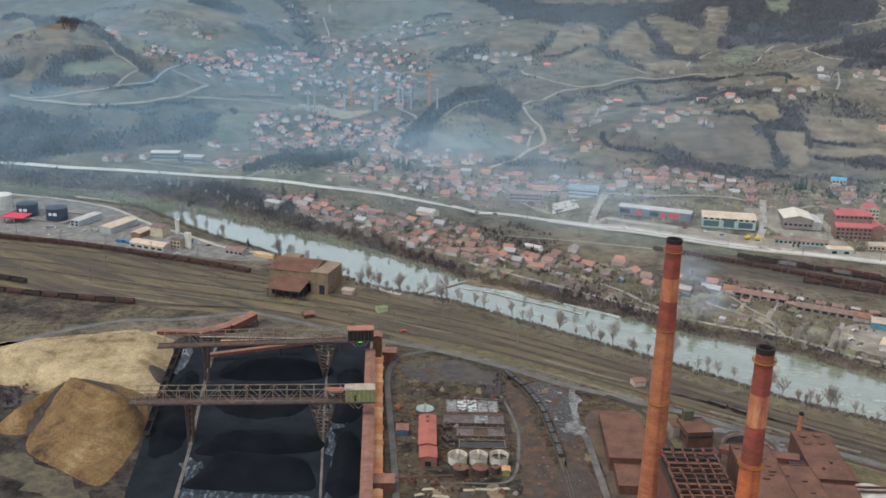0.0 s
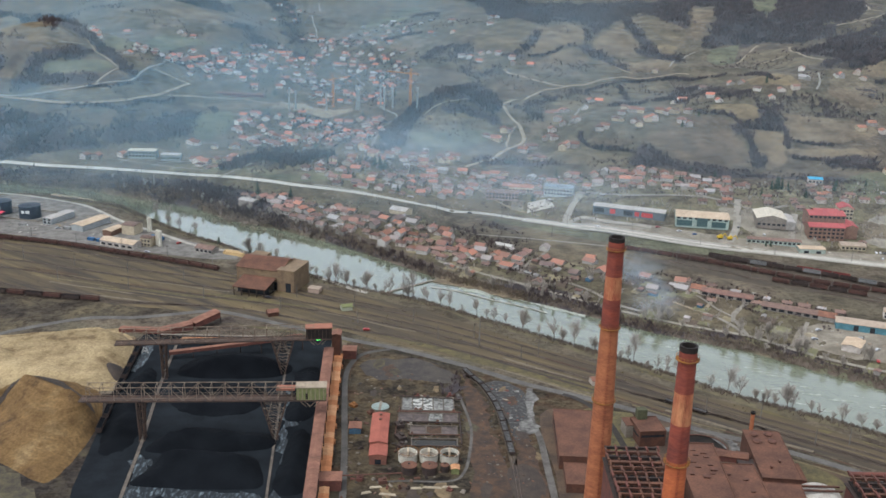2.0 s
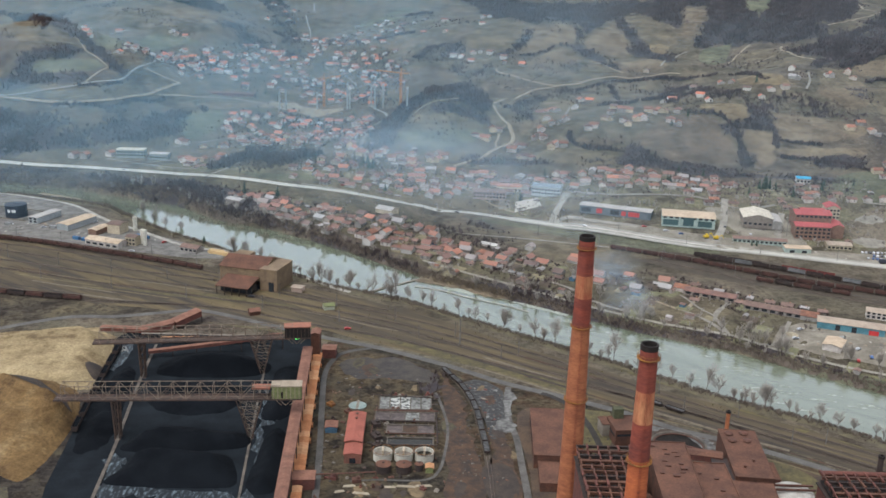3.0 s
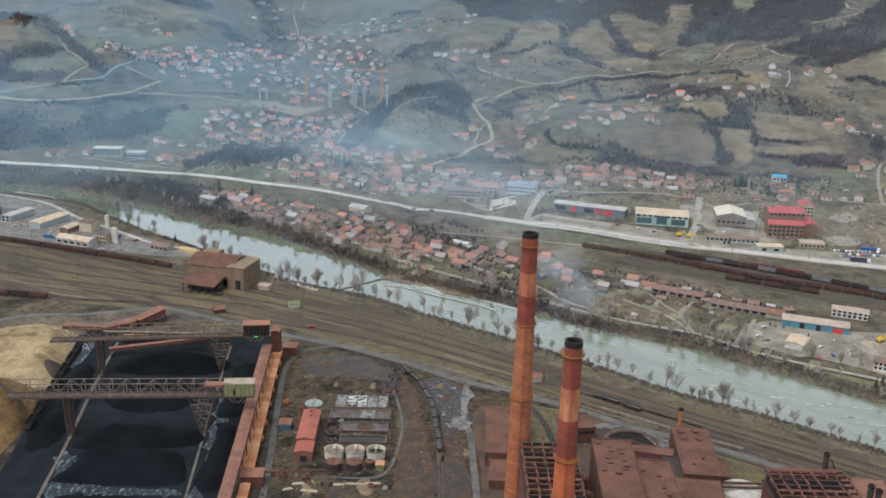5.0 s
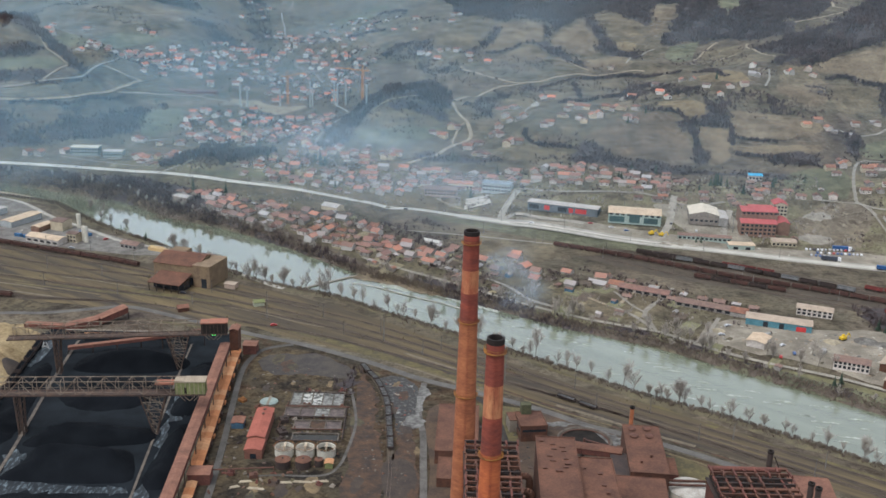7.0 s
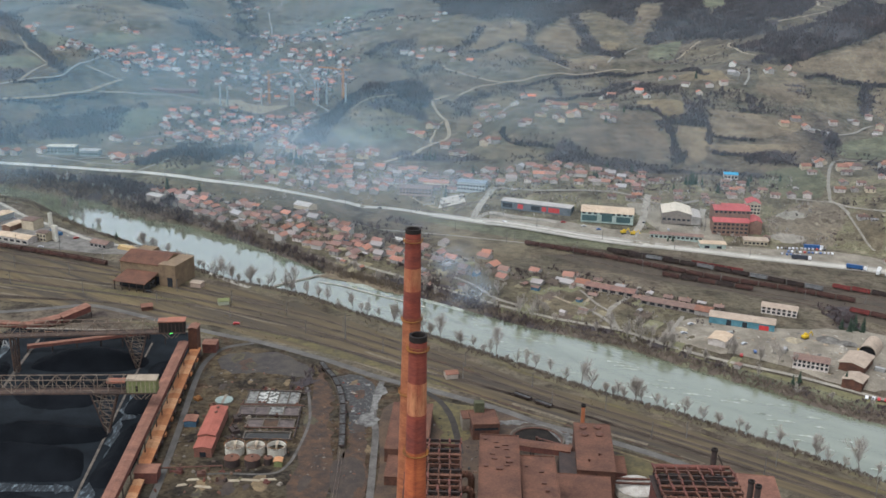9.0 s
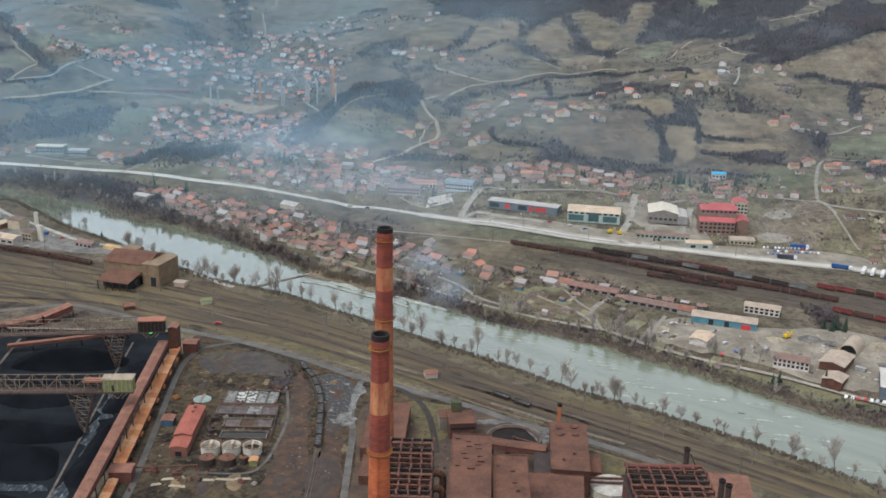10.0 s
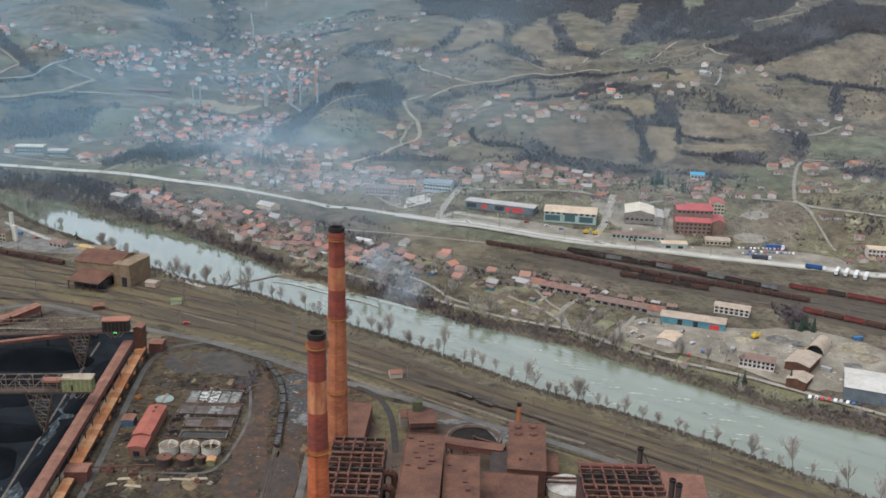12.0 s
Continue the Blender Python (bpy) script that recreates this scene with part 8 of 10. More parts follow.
for x, y, s in ((48, 575, 1.9), (-45, 968, 1.0), (243, 860, 1.3), (332, 828, 1.5)):
    copy_thing(POLE, pose(x, y, gz(x, y), 0, 0, 20) @ Matrix.Diagonal((s, s, s, 1)))["group"] = "railway masts"

# ---- buildings of the valley floor ----
YARD = mat("pale_yard", (0.27, 0.24, 0.19), (0.15, 0.13, 0.102), size=14, fine=1.1)
patch("gravel_yard", [(246, 588), (275, 618), (330, 604), (365, 606), (392, 598), (415, 575), (420, 540), (392, 515), (369, 512), (339, 523), (299, 556), (268, 572)], YARD, 0.32, 8, 1.2, "pale gravel works yard with tyre marks")
patch("paved_yard", [(150, 868), (185, 850), (240, 830), (300, 815), (330, 805), (380, 796), (440, 790), (470, 765), (445, 742), (400, 764), (313, 786), (246, 803), (180, 832), (150, 852)], YARD, 0.38, 8, 0.8, "pale dusty paved forecourt along the road")
patch("paved_yard", [(270, 870), (300, 872), (335, 868), (345, 810), (325, 808), (300, 815)], YARD, 0.42, 8, 0.8, "pale paved lane between the halls")
patch("sports_ground", [(101, 894), (126, 898), (124, 920), (103, 917)], mat("pale_court", (0.44, 0.41, 0.35), (0.37, 0.34, 0.3), size=8), 0.55, 8, 0.2, "pale bare sports court", rounded=False)
patch("sports_ground", [(86, 902), (98, 904), (98, 923), (87, 922)], YARD, 0.55, 8, 0.4, "worn pale court", rounded=False)
patch("earth_works", [(388, 846), (400, 862), (420, 874), (446, 888), (462, 866), (455, 842), (440, 812), (415, 808), (394, 822)], land_mat("dug_earth", [(0.34, (0.085, 0.065, 0.05)), (0.46, (0.19, 0.165, 0.13)), (0.58, (0.13, 0.108, 0.085)), (0.7, (0.30, 0.265, 0.21))], 0.06, 0.3, 0.0), 0.5, 6, 2.5, "patchy brown and pale dug earth of the yard")
patch("earth_works", [(404, 866), (420, 869), (429, 861), (420, 855), (407, 858)], GRAVEL, 0.6, 6, 1.5, "pale dug earth on the bank")
patch("earth_works", [(388, 828), (408, 831), (416, 821), (400, 814)], GRAVEL, 0.6, 6, 1.5, "pale gravel spread beside the yard")


def valley_hall(name, x, y, w, d, h, turn, wall, roof, label, rise, along="x", rows=(), bays=0, doors=()):
    """A valley building with window bands or bays on its near side."""
    ob = thing(name, x, y, label, "building", turn)
    if along == "x":
        gable_parts(ob, w, d, h - rise, rise, wall, roof, 0.5)
    else:
        gable_parts(ob, d, w, h - rise, rise, wall, roof, 0.5)
        for o in ob.children:
            o.matrix_basis = pose(0, 0, 0, 0, 0, 90)
    for z in rows:
        for k in range(bays):
            part("window", boxes((-w / 2 + (k + 0.5) * w / bays, -d / 2 - 0.02, z, w / bays * 0.62, 0.14, 1.7)), GLASS_DARK, ob)
    for dx, dw, dh, m in doors:
        part("bay_door", boxes((dx, -d / 2 - 0.03, 0, dw, 0.16, dh)), m, ob)
    return ob


TEAL = mat("teal_sheet", (0.10, 0.24, 0.29), (0.07, 0.18, 0.22), size=5)
TAN_ROOF = mat("tan_sheet_roof", (0.39, 0.315, 0.245), (0.29, 0.23, 0.18), size=5)
PEACH_ROOF = mat("peach_roof", (0.53, 0.41, 0.295), (0.42, 0.32, 0.225), size=6)
WHITE_W = WALLS[0]
CRIMSON = mat("crimson_sheet_roof", (0.40, 0.095, 0.09), (0.33, 0.075, 0.075), size=7)
GREENISH = mat("pale_green_wall", (0.36, 0.42, 0.38), (0.28, 0.34, 0.3), size=6)
DKGREEN = mat("dark_green_glass", (0.05, 0.10, 0.10), (0.04, 0.075, 0.08), rough=0.3)
BLUEGREY = mat("blue_grey_wall", (0.13, 0.15, 0.165), (0.095, 0.11, 0.125), size=5)
GREY_ROOF = mat("pale_grey_roof", (0.42, 0.39, 0.36), (0.34, 0.32, 0.29), size=7)
BRICK_W = mat("brown_brick_wall", (0.235, 0.14, 0.10), (0.17, 0.10, 0.075), size=3)
BRIGHT_RED = mat("bright_red_panel", (0.55, 0.05, 0.05), (0.45, 0.045, 0.045))
valley_hall("workshop", 304, 610, 41, 12, 6.5, -19, TEAL, TAN_ROOF, "long teal workshop under a tan roof", 1.6, doors=((2, 3, 4, GLASS_DARK), (-8, 3, 4, GLASS_DARK), (14, 6, 3.5, BRIGHT_RED)))
valley_hall("barrack", 336, 634, 23, 10, 6.5, -22, WHITE_W, TAN_ROOF, "white two-storey barrack with a tan roof", 1.6, rows=(0.8, 3.3), bays=7)
valley_hall("yard_shed", 282, 579, 11, 15, 4.6, -32, WHITE_W, PEACH_ROOF, "low white shed with a peach roof", 1.0, "y")
valley_hall("depot_office", 327, 545, 20, 10, 7, -22, WHITE_W, ROOFS[1], "white two-storey depot office with a brown roof", 1.8, rows=(0.9, 3.4), bays=8)
valley_hall("brick_shed", 354, 546, 14, 22, 6.5, -36, RUST_WALL, TAN_ROOF, "dusty brown shed with a patched roof", 1.5, "y")
valley_hall("brick_shed", 345, 524, 11, 13, 5.5, -36, RUST_WALL, TAN_ROOF, "low dusty brown shed in the yard", 1.2, "y")
ob = thing("arched_store", 373, 572, "arched grey-brown store with an open dark end", "building", -34)
bm = bmesh.new()
arc = [(5.5 * math.cos(a), 6.5 * math.sin(a)) for a in np.linspace(0, math.pi, 13)]
rings = [[bm.verts.new((p * s, y_, q * s)) for p, q in arc] for s, y_ in ((1, -10), (1, 10), (0.95, 10), (0.95, -10))]
for a, b in ((0, 1), (1, 2), (2, 3), (3, 0)):
    for k in range(12):
        bm.faces.new((rings[a][k], rings[a][k + 1], rings[b][k + 1], rings[b][k]))
part("shell", bm, TAN_ROOF, ob)
part("end_wall", boxes((0, 9.6, 0, 10.2, 0.3, 3.5), (0, -6, 0, 9.6, 0.3, 3.6)), GLASS_DARK, ob)
valley_hall("market_hall", 384, 512, 34, 28, 8, -21, BLUEGREY, mat("white_sheet_roof", (0.50, 0.48, 0.44), (0.40, 0.38, 0.34), size=8), "broad white-roofed hall with dark blue walls", 1.6)
valley_hall("store_hall", 250, 846, 45, 24, 10, -10, GREENISH, PEACH_ROOF, "wide store with a peach roof and green glass front", 2.2, rows=(6.0,), bays=9, doors=((-15, 13, 5.0, DKGREEN), (0, 9, 7.5, DKGREEN), (14, 12, 5.0, DKGREEN)))
valley_hall("shopping_block", 190, 866, 64, 13, 6, -20, BLUEGREY, GREY_ROOF, "long low blue-grey shop block with red panels", 0.5, doors=((-14, 5, 4, BRIGHT_RED), (8, 4, 4, BRIGHT_RED), (17, 10, 4, BRIGHT_RED), (-26, 9, 4, GLASS_DARK), (0, 8, 4, GLASS_DARK)))
valley_hall("sports_hall", 311, 851, 25, 30, 10.5, -9, mat("grey_brown_block", (0.25, 0.205, 0.17), (0.17, 0.145, 0.125), size=3), mat("cream_sheet_roof", (0.58, 0.52, 0.42), (0.46, 0.41, 0.33), size=5), "grey-brown sports hall under a cream roof", 3.0, "y", rows=(1.5,), bays=6)
valley_hall("sports_annex", 327, 850, 9, 28, 6, -9, WHITE_W, GREY_ROOF, "low pale annex beside the sports hall", 0.8, "y")
valley_hall("brick_block", 353, 830, 30, 14, 13, -4, BRICK_W, CRIMSON, "brick block of many windows under a crimson roof", 2.2, rows=(1.2, 4.6, 8.0), bays=8)
valley_hall("brick_block", 357, 846, 31, 18, 17, -2, BRICK_W, CRIMSON, "taller brick block under a crimson roof", 2.6, rows=(12.0,), bays=8)
valley_hall("brick_wing", 377, 838, 10, 20, 11, -8, BRICK_W, CRIMSON, "brick wing with a crimson roof", 2.0, "y")
valley_hall("brick_wing", 383, 868, 12, 16, 13, -8, WALLS[1], CRIMSON, "tall side house with a crimson roof", 2.4, "y", rows=(1.2, 4.4, 7.6), bays=4)
valley_hall("brick_wing", 366, 868, 22, 9, 8, -2, BRICK_W, CRIMSON, "rear wing with a crimson roof", 1.5)
valley_hall("filling_station", 331, 797, 21, 10, 4.5, -3, GREENISH, PEACH_ROOF, "low kiosk under a wide peach canopy", 0.4, doors=((-5, 4, 2.6, GLASS_DARK), (5, 4, 2.6, GLASS_DARK)))
valley_hall("garden_store", 371, 812, 20, 12, 5, -7, WALLS[1], TAN_ROOF, "low yellow-walled store with a tan roof", 1.2, rows=(0.8,), bays=6)
valley_hall("garden_store", 304, 812, 44, 6, 5, -9, GREENISH, ROOFS[1], "row of small green-fronted shops with dark roofs", 1.4, rows=(0.8,), bays=12)
valley_hall("office_block", 133, 926, 27, 14, 9.5, -14, mat("pale_grey_render", (0.38, 0.40, 0.40), (0.31, 0.33, 0.33), size=4), mat("blue_grey_roof", (0.22, 0.26, 0.29), (0.17, 0.2, 0.23), size=5), "grey two-storey office block with window bands", 1.2, rows=(1.2, 4.6), bays=9)
valley_hall("school_block", 79, 932, 31, 14, 8, -6, mat("dusty_pink_render", (0.36, 0.27, 0.23), (0.29, 0.22, 0.19), size=4), ROOFS[1], "long dusty-pink school block with a brown roof", 1.6, rows=(1.0, 4.0), bays=10)
valley_hall("school_block", 98, 946, 24, 10, 6.5, -6, WALLS[1], ROOFS[0], "long house with a bright orange roof", 1.8, rows=(1.0,), bays=7)
valley_hall("terrace_row", 227, 668, 36, 10, 4.6, -26, WALLS[2], ROOFS[2], "long low terrace with a dull red tiled roof", 1.6, rows=(0.8,), bays=6)
valley_hall("terrace_row", 209, 679, 10, 10, 5.2, -26, WALLS[0], ROOFS[0], "terrace end house with a bright orange roof", 1.8)
valley_hall("terrace_row", 263, 640, 38, 10, 4.6, -26, WALLS[2], ROOFS[1], "long low terrace with a patched brown roof", 1.6, rows=(0.8,), bays=7)
valley_hall("terrace_row", 284, 629, 11, 11, 5.0, -26, WALLS[0], ROOFS[0], "terrace end house with a red tiled roof", 1.8)
valley_hall("hill_works", -287, 1002, 28, 12, 8, 2, mat("grey_green_wall", (0.25, 0.27, 0.25), (0.2, 0.22, 0.2)), mat("pale_yellow_roof", (0.52, 0.48, 0.38), (0.44, 0.41, 0.32)), "grey works building with a pale flat roof", 0.5, rows=(1.5, 4.5), bays=8)
valley_hall("hill_works", -257, 998, 19, 11, 6, 0, mat("grey_green_wall", (0.25, 0.27, 0.25)), GREY_ROOF, "low grey works annex", 0.5, rows=(1.5,), bays=6)
valley_hall("long_shed", -242, 1233, 78, 9, 5, -4, mat("dark_red_sheet", (0.16, 0.06, 0.045)), ROOFS[2], "very long dull red shed on the slope", 1.2)
valley_hall("river_house", -153, 868, 16, 9, 5, -28, WALLS[2], GREY_ROOF, "low grey house above the river", 0.8)
valley_hall("market_hall", 491, 776, 15, 11, 8, -10, WALLS[0], PEACH_ROOF, "shop house with a peach roof", 1.0, rows=(1.2, 4.4), bays=5)

valley_hall("garden_store", 384, 950, 13, 9, 6, -8, WALLS[0], mat("turquoise_roof", (0.05, 0.33, 0.52), (0.045, 0.27, 0.43), size=5), "white house under a bright turquoise roof", 1.4, rows=(1.2,), bays=4)
valley_hall("long_shed", 74, 783, 15, 5, 3.6, -32, WALLS[0], mat("white_sheet_roof", (0.62, 0.61, 0.58)), "long white polytunnel-like shed", 1.2)
valley_hall("store_barn", -14, 835, 16, 12, 6, -30, WALLS[1], GREY_ROOF, "broad barn with a pale grey roof", 2.0)

# railway shed beside the river
OCHRE_WALL = mat("ochre_brown_wall", (0.22, 0.155, 0.095), (0.15, 0.105, 0.07), size=5, fine=0.7)
ob = thing("wagon_repair_shed", -103, 684, "large ochre-brown wagon shed with a rust roof", "building", -16, z=1.8)
gable_parts(ob, 34, 30, 14.5, 4.5, OCHRE_WALL, RUST_ROOF, 0.6)
part("shed_wing", boxes((22, -4, -0.5, 13, 26, 16.5)), OCHRE_WALL, ob, "tall blank ochre wing")
part("wing_roof", boxes((22, -4, 16, 13.6, 26.6, 0.4)), mat("ochre_roof", (0.24, 0.17, 0.11), (0.18, 0.13, 0.085), size=6), ob)
part("wing_door", boxes((24, -17.05, 0, 4, 0.2, 7)), GLASS_DARK, ob)
part("side_door", boxes((13, -15.05, 0, 4, 0.2, 6)), GLASS_DARK, ob)
part("back_block", boxes((-12, 12, 0, 13, 12, 16.5)), OCHRE_WALL, ob)
ob = thing("shed_annex", -108, 659, "low annex with a rust roof and dark open side", "building", -16, z=1.8)
part("wall", boxes((0, 3, -0.5, 24, 10, 6.5)), GLASS_DARK, ob, "dark open bay")
bm = bmesh.new()
vs = [bm.verts.new(p) for p in ((-12.6, -9, 6.2), (12.6, -9, 6.2), (12.6, 9, 9.4), (-12.6, 9, 9.4), (-12.6, -9, 6.6), (12.6, -9, 6.6), (12.6, 9, 9.8), (-12.6, 9, 9.8))]
for f in ((3, 2, 1, 0), (4, 5, 6, 7), (0, 1, 5, 4), (1, 2, 6, 5), (2, 3, 7, 6), (3, 0, 4, 7)):
    bm.faces.new([vs[i] for i in f])
part("roof", bm, RUST_ROOF, ob)
for k in range(5):
    part("post", boxes((-11.5 + k * 5.75, -8.6, -0.5, 0.5, 0.5, 6.9)), DARK_STEEL, ob)
valley_hall("kiosk", -66, 664, 8, 6, 4, -16, mat("pale_brick", (0.40, 0.30, 0.24), (0.34, 0.26, 0.2)), TAN_ROOF, "small tan kiosk by the tracks", 0.6)

# fuel depot
patch("depot_yard", [(-420, 830), (-395, 905), (-300, 872), (-240, 815), (-150, 755), (-140, 730), (-215, 744), (-290, 768), (-370, 790), (-430, 805)], mat("depot_concrete", (0.215, 0.20, 0.178), (0.115, 0.106, 0.096), size=7, fine=1.0), 0.2, 8, 0.8, "grey concrete depot yard beside the tracks")
NAVY = mat("navy_tank_paint", (0.022, 0.032, 0.05), (0.03, 0.042, 0.06), rough=0.6, size=4)
for x, y, r, h, shell, words in ((-401, 868, 10, 12, PALE_SHELL, "cream fuel tank"), (-367, 845, 9, 11, NAVY, "navy fuel tank with a pale panel"), (-337, 834, 9, 11, NAVY, "navy fuel tank with a pale panel")):
    ob = closed_tank(x, y, r, h, shell, shell, words + " in the depot", "fuel tanks")
    if shell is NAVY:
        part("name_panel", boxes((-2.4, -r - 0.04, h * 0.5, 2.4, 0.3, 2.4), (1.6, -r - 0.1, h * 0.5, 3.2, 0.3, 2.4)), mat("white_paint", (0.7, 0.7, 0.68), (0.6, 0.6, 0.58)), ob, "white painted panel")
ob = thing("fuel_canopy", -368, 824, "bright red canopy on posts in the depot", "canopy", -6)
part("roof", boxes((0, 0, 5, 20, 16, 0.7)), mat("bright_red_canopy", (0.62, 0.05, 0.09), (0.54, 0.05, 0.08)), ob)
for sx_ in (-8, 0, 8):
    for sy_ in (-6, 6):
        part("post", boxes((sx_, sy_, -0.3, 0.5, 0.5, 5.4)), CONCRETE, ob)
valley_hall("depot_shed", -276, 811, 12, 34, 6, -22, mat("pale_grey_render", (0.38, 0.40, 0.40)), PEACH_ROOF, "long depot shed with a peach roof", 0.8, "y")
valley_hall("depot_shed", -309, 826, 9, 29, 6, -20, mat("pale_grey_render", (0.38, 0.40, 0.40)), GREY_ROOF, "long grey depot office", 0.6, "y", rows=(1.0, 3.4), bays=2)
valley_hall("depot_shed", -234, 759, 32, 11, 6, -21, WHITE_W, PEACH_ROOF, "white depot warehouse with a peach roof", 1.6, rows=(1.0,), bays=5)
valley_hall("depot_shed", -251, 792, 8, 17, 5.5, -18, BRICK_W, PEACH_ROOF, "brick depot shed with a peach roof", 1.0, "y")
valley_hall("depot_shed", -236, 795, 12, 12, 9, -18, WALLS[1], ROOFS[1], "tall cream mixing house", 1.0)
valley_hall("depot_shed", -213, 762, 9, 8, 8, -18, WALLS[1], ROOFS[1], "cream block with a dark roof", 0.8, rows=(1.0, 4.0), bays=3)
valley_hall("depot_shed", -163, 750, 16, 9, 5.5, -22, WHITE_W, ROOFS[1], "white gatehouse with a brown roof", 1.8, rows=(1.0,), bays=4)
for x, y, h, m in ((-206, 764, 12, PALE_SHELL), (-203, 760, 13, PALE_SHELL), (-223, 800, 12, PALE_SHELL)):
    closed_tank(x, y, 1.7, h, m, m, "slim pale upright silo in the depot", "silos")
for x, y, l_, t in ((-140, 743, 18, -20), (-143, 747, 14, -20)):
    ob = thing("timber_stack", x, y, "stack of pale sawn timber", "timber", t)
    for k in range(3):
        part("plank_layer", boxes((0, k * 0.2, k * 0.8, l_ - k, 3.5 - k * 0.3, 0.75)), mat("fresh_timber", (0.56, 0.40, 0.20), (0.46, 0.32, 0.16)), ob)


# ---- vehicles ----
def car_type(colour, k):
    ob = thing("car", 0, 0, "parked car", "car", z=-500.0)
    bm = bmesh.new()
    prof = [(-2.1, 0.35), (2.1, 0.35), (2.15, 0.8), (1.2, 0.95), (0.5, 1.42), (-1.1, 1.45), (-1.9, 1.0), (-2.15, 0.9)]
    a, b = [[bm.verts.new((x, s, z)) for x, z in prof] for s in (-0.85, 0.85)]
    for i in range(8):
        bm.faces.new((a[i], a[(i + 1) % 8], b[(i + 1) % 8], b[i]))
    bm.faces.new(a[::-1])
    bm.faces.new(b)
    part("body", bm, colour, ob)
    part("windows", boxes((-0.3, 0, 1.0, 1.9, 1.74, 0.36)), GLASS_DARK, ob)
    for x in (-1.35, 1.35):
        for y in (-0.78, 0.78):
            bm = bmesh.new()
            beam(bm, (x, y - 0.1, 0.32), (x, y + 0.1, 0.32), 0.64, sides=12)
            part("wheel", bm, SOOT, ob)
    return ob


CAR_COLOURS = [("white", (0.7, 0.7, 0.7)), ("silver", (0.42, 0.43, 0.45)), ("blue", (0.06, 0.12, 0.28)), ("red", (0.4, 0.04, 0.04)), ("dark", (0.05, 0.05, 0.06))]
CARS = [car_type(mat(n + "_car_paint", c, tuple(q * 0.9 for q in c), rough=0.35, spec=0.5), k) for k, (n, c) in enumerate(CAR_COLOURS)]
park = random.Random(21)
slots = [(386 + 3.2 * k, 797 - 0.1 * k, 75) for k in range(13)] + [(392 + 3.2 * k, 788 - 0.3 * k, 75) for k in range(12)] + [(385 + 3.2 * k, 781 - 0.8 * k, 75) for k in range(6)] + [(347 + 3.0 * k, 510 - 1.2 * k, 60) for k in range(9)] + [(262, 590, 10), (270, 606, 30), (296, 575, 40), (-215, 774, 20), (-208, 742, 10), (-190, 768, 60), (-250, 772, 20), (300, 826, 80), (312, 818, 0), (281, 838, 70), (240, 824, 5), (228, 830, 10), (211, 838, 5), (-60, 905, -12), (-282, 962, -12), (47, 888, -10), (160, 848, -20), (-23.9, 594, 20), (-96, 648, 0), (-300, 800, 30), (-264, 820, 50), (-330, 806, 10), (290, 560, 70), (299, 563, 75)]
for x, y, t in slots:
    k = park.choice((0, 0, 1, 1, 2, 3, 4))
    tagged(copy_thing(CARS[k], pose(x + park.uniform(-0.3, 0.3), y, gz(x, y) + 0.45, 0, 0, t + park.uniform(-6, 6))), CAR_COLOURS[k][0] + " car parked on the yard", "car", "parked cars")


def lorry(x, y, turn, colour, words):
    ob = thing("lorry", x, y, words, "lorry", turn, z=gz(x, y) + 0.4)
    part("trailer", boxes((-1.5, 0, 1.1, 12.5, 2.5, 2.7)), colour, ob)
    part("cab", boxes((6.4, 0, 0.7, 2.2, 2.4, 2.6)), mat("white_car_paint", (0.7, 0.7, 0.7)), ob)
    part("chassis", boxes((0, 0, 0.55, 15, 1.6, 0.5)), DARK_STEEL, ob)
    for wx in (-6.4, -5.2, -4.0, 3.6, 6.4):
        for wy in (-1.05, 1.05):
            bm = bmesh.new()
            beam(bm, (wx, wy - 0.15, 0.5), (wx, wy + 0.15, 0.5), 1.0, sides=12)
            part("wheel", bm, SOOT, ob)


BLUE_TRAILER = mat("blue_tarpaulin", (0.03, 0.10, 0.26), (0.025, 0.08, 0.2), rough=0.5)
DARK_TRAILER = mat("dark_trailer", (0.05, 0.06, 0.08), (0.04, 0.045, 0.06), rough=0.5)
lorry(396, 768, -14, DARK_TRAILER, "lorry with a dark trailer on the roadside")
lorry(432, 746, -24, BLUE_TRAILER, "lorry with a blue trailer on the roadside")
lorry(416, 798, -8, BLUE_TRAILER, "parked blue box trailer in the yard")
for x, y in ((446, 738), (452, 735), (458, 731), (464, 727), (480, 716), (486, 712)):
    lorry(x, y, 62, mat("white_trailer", (0.62, 0.62, 0.6), (0.54, 0.54, 0.52)), "white lorry parked in a row")
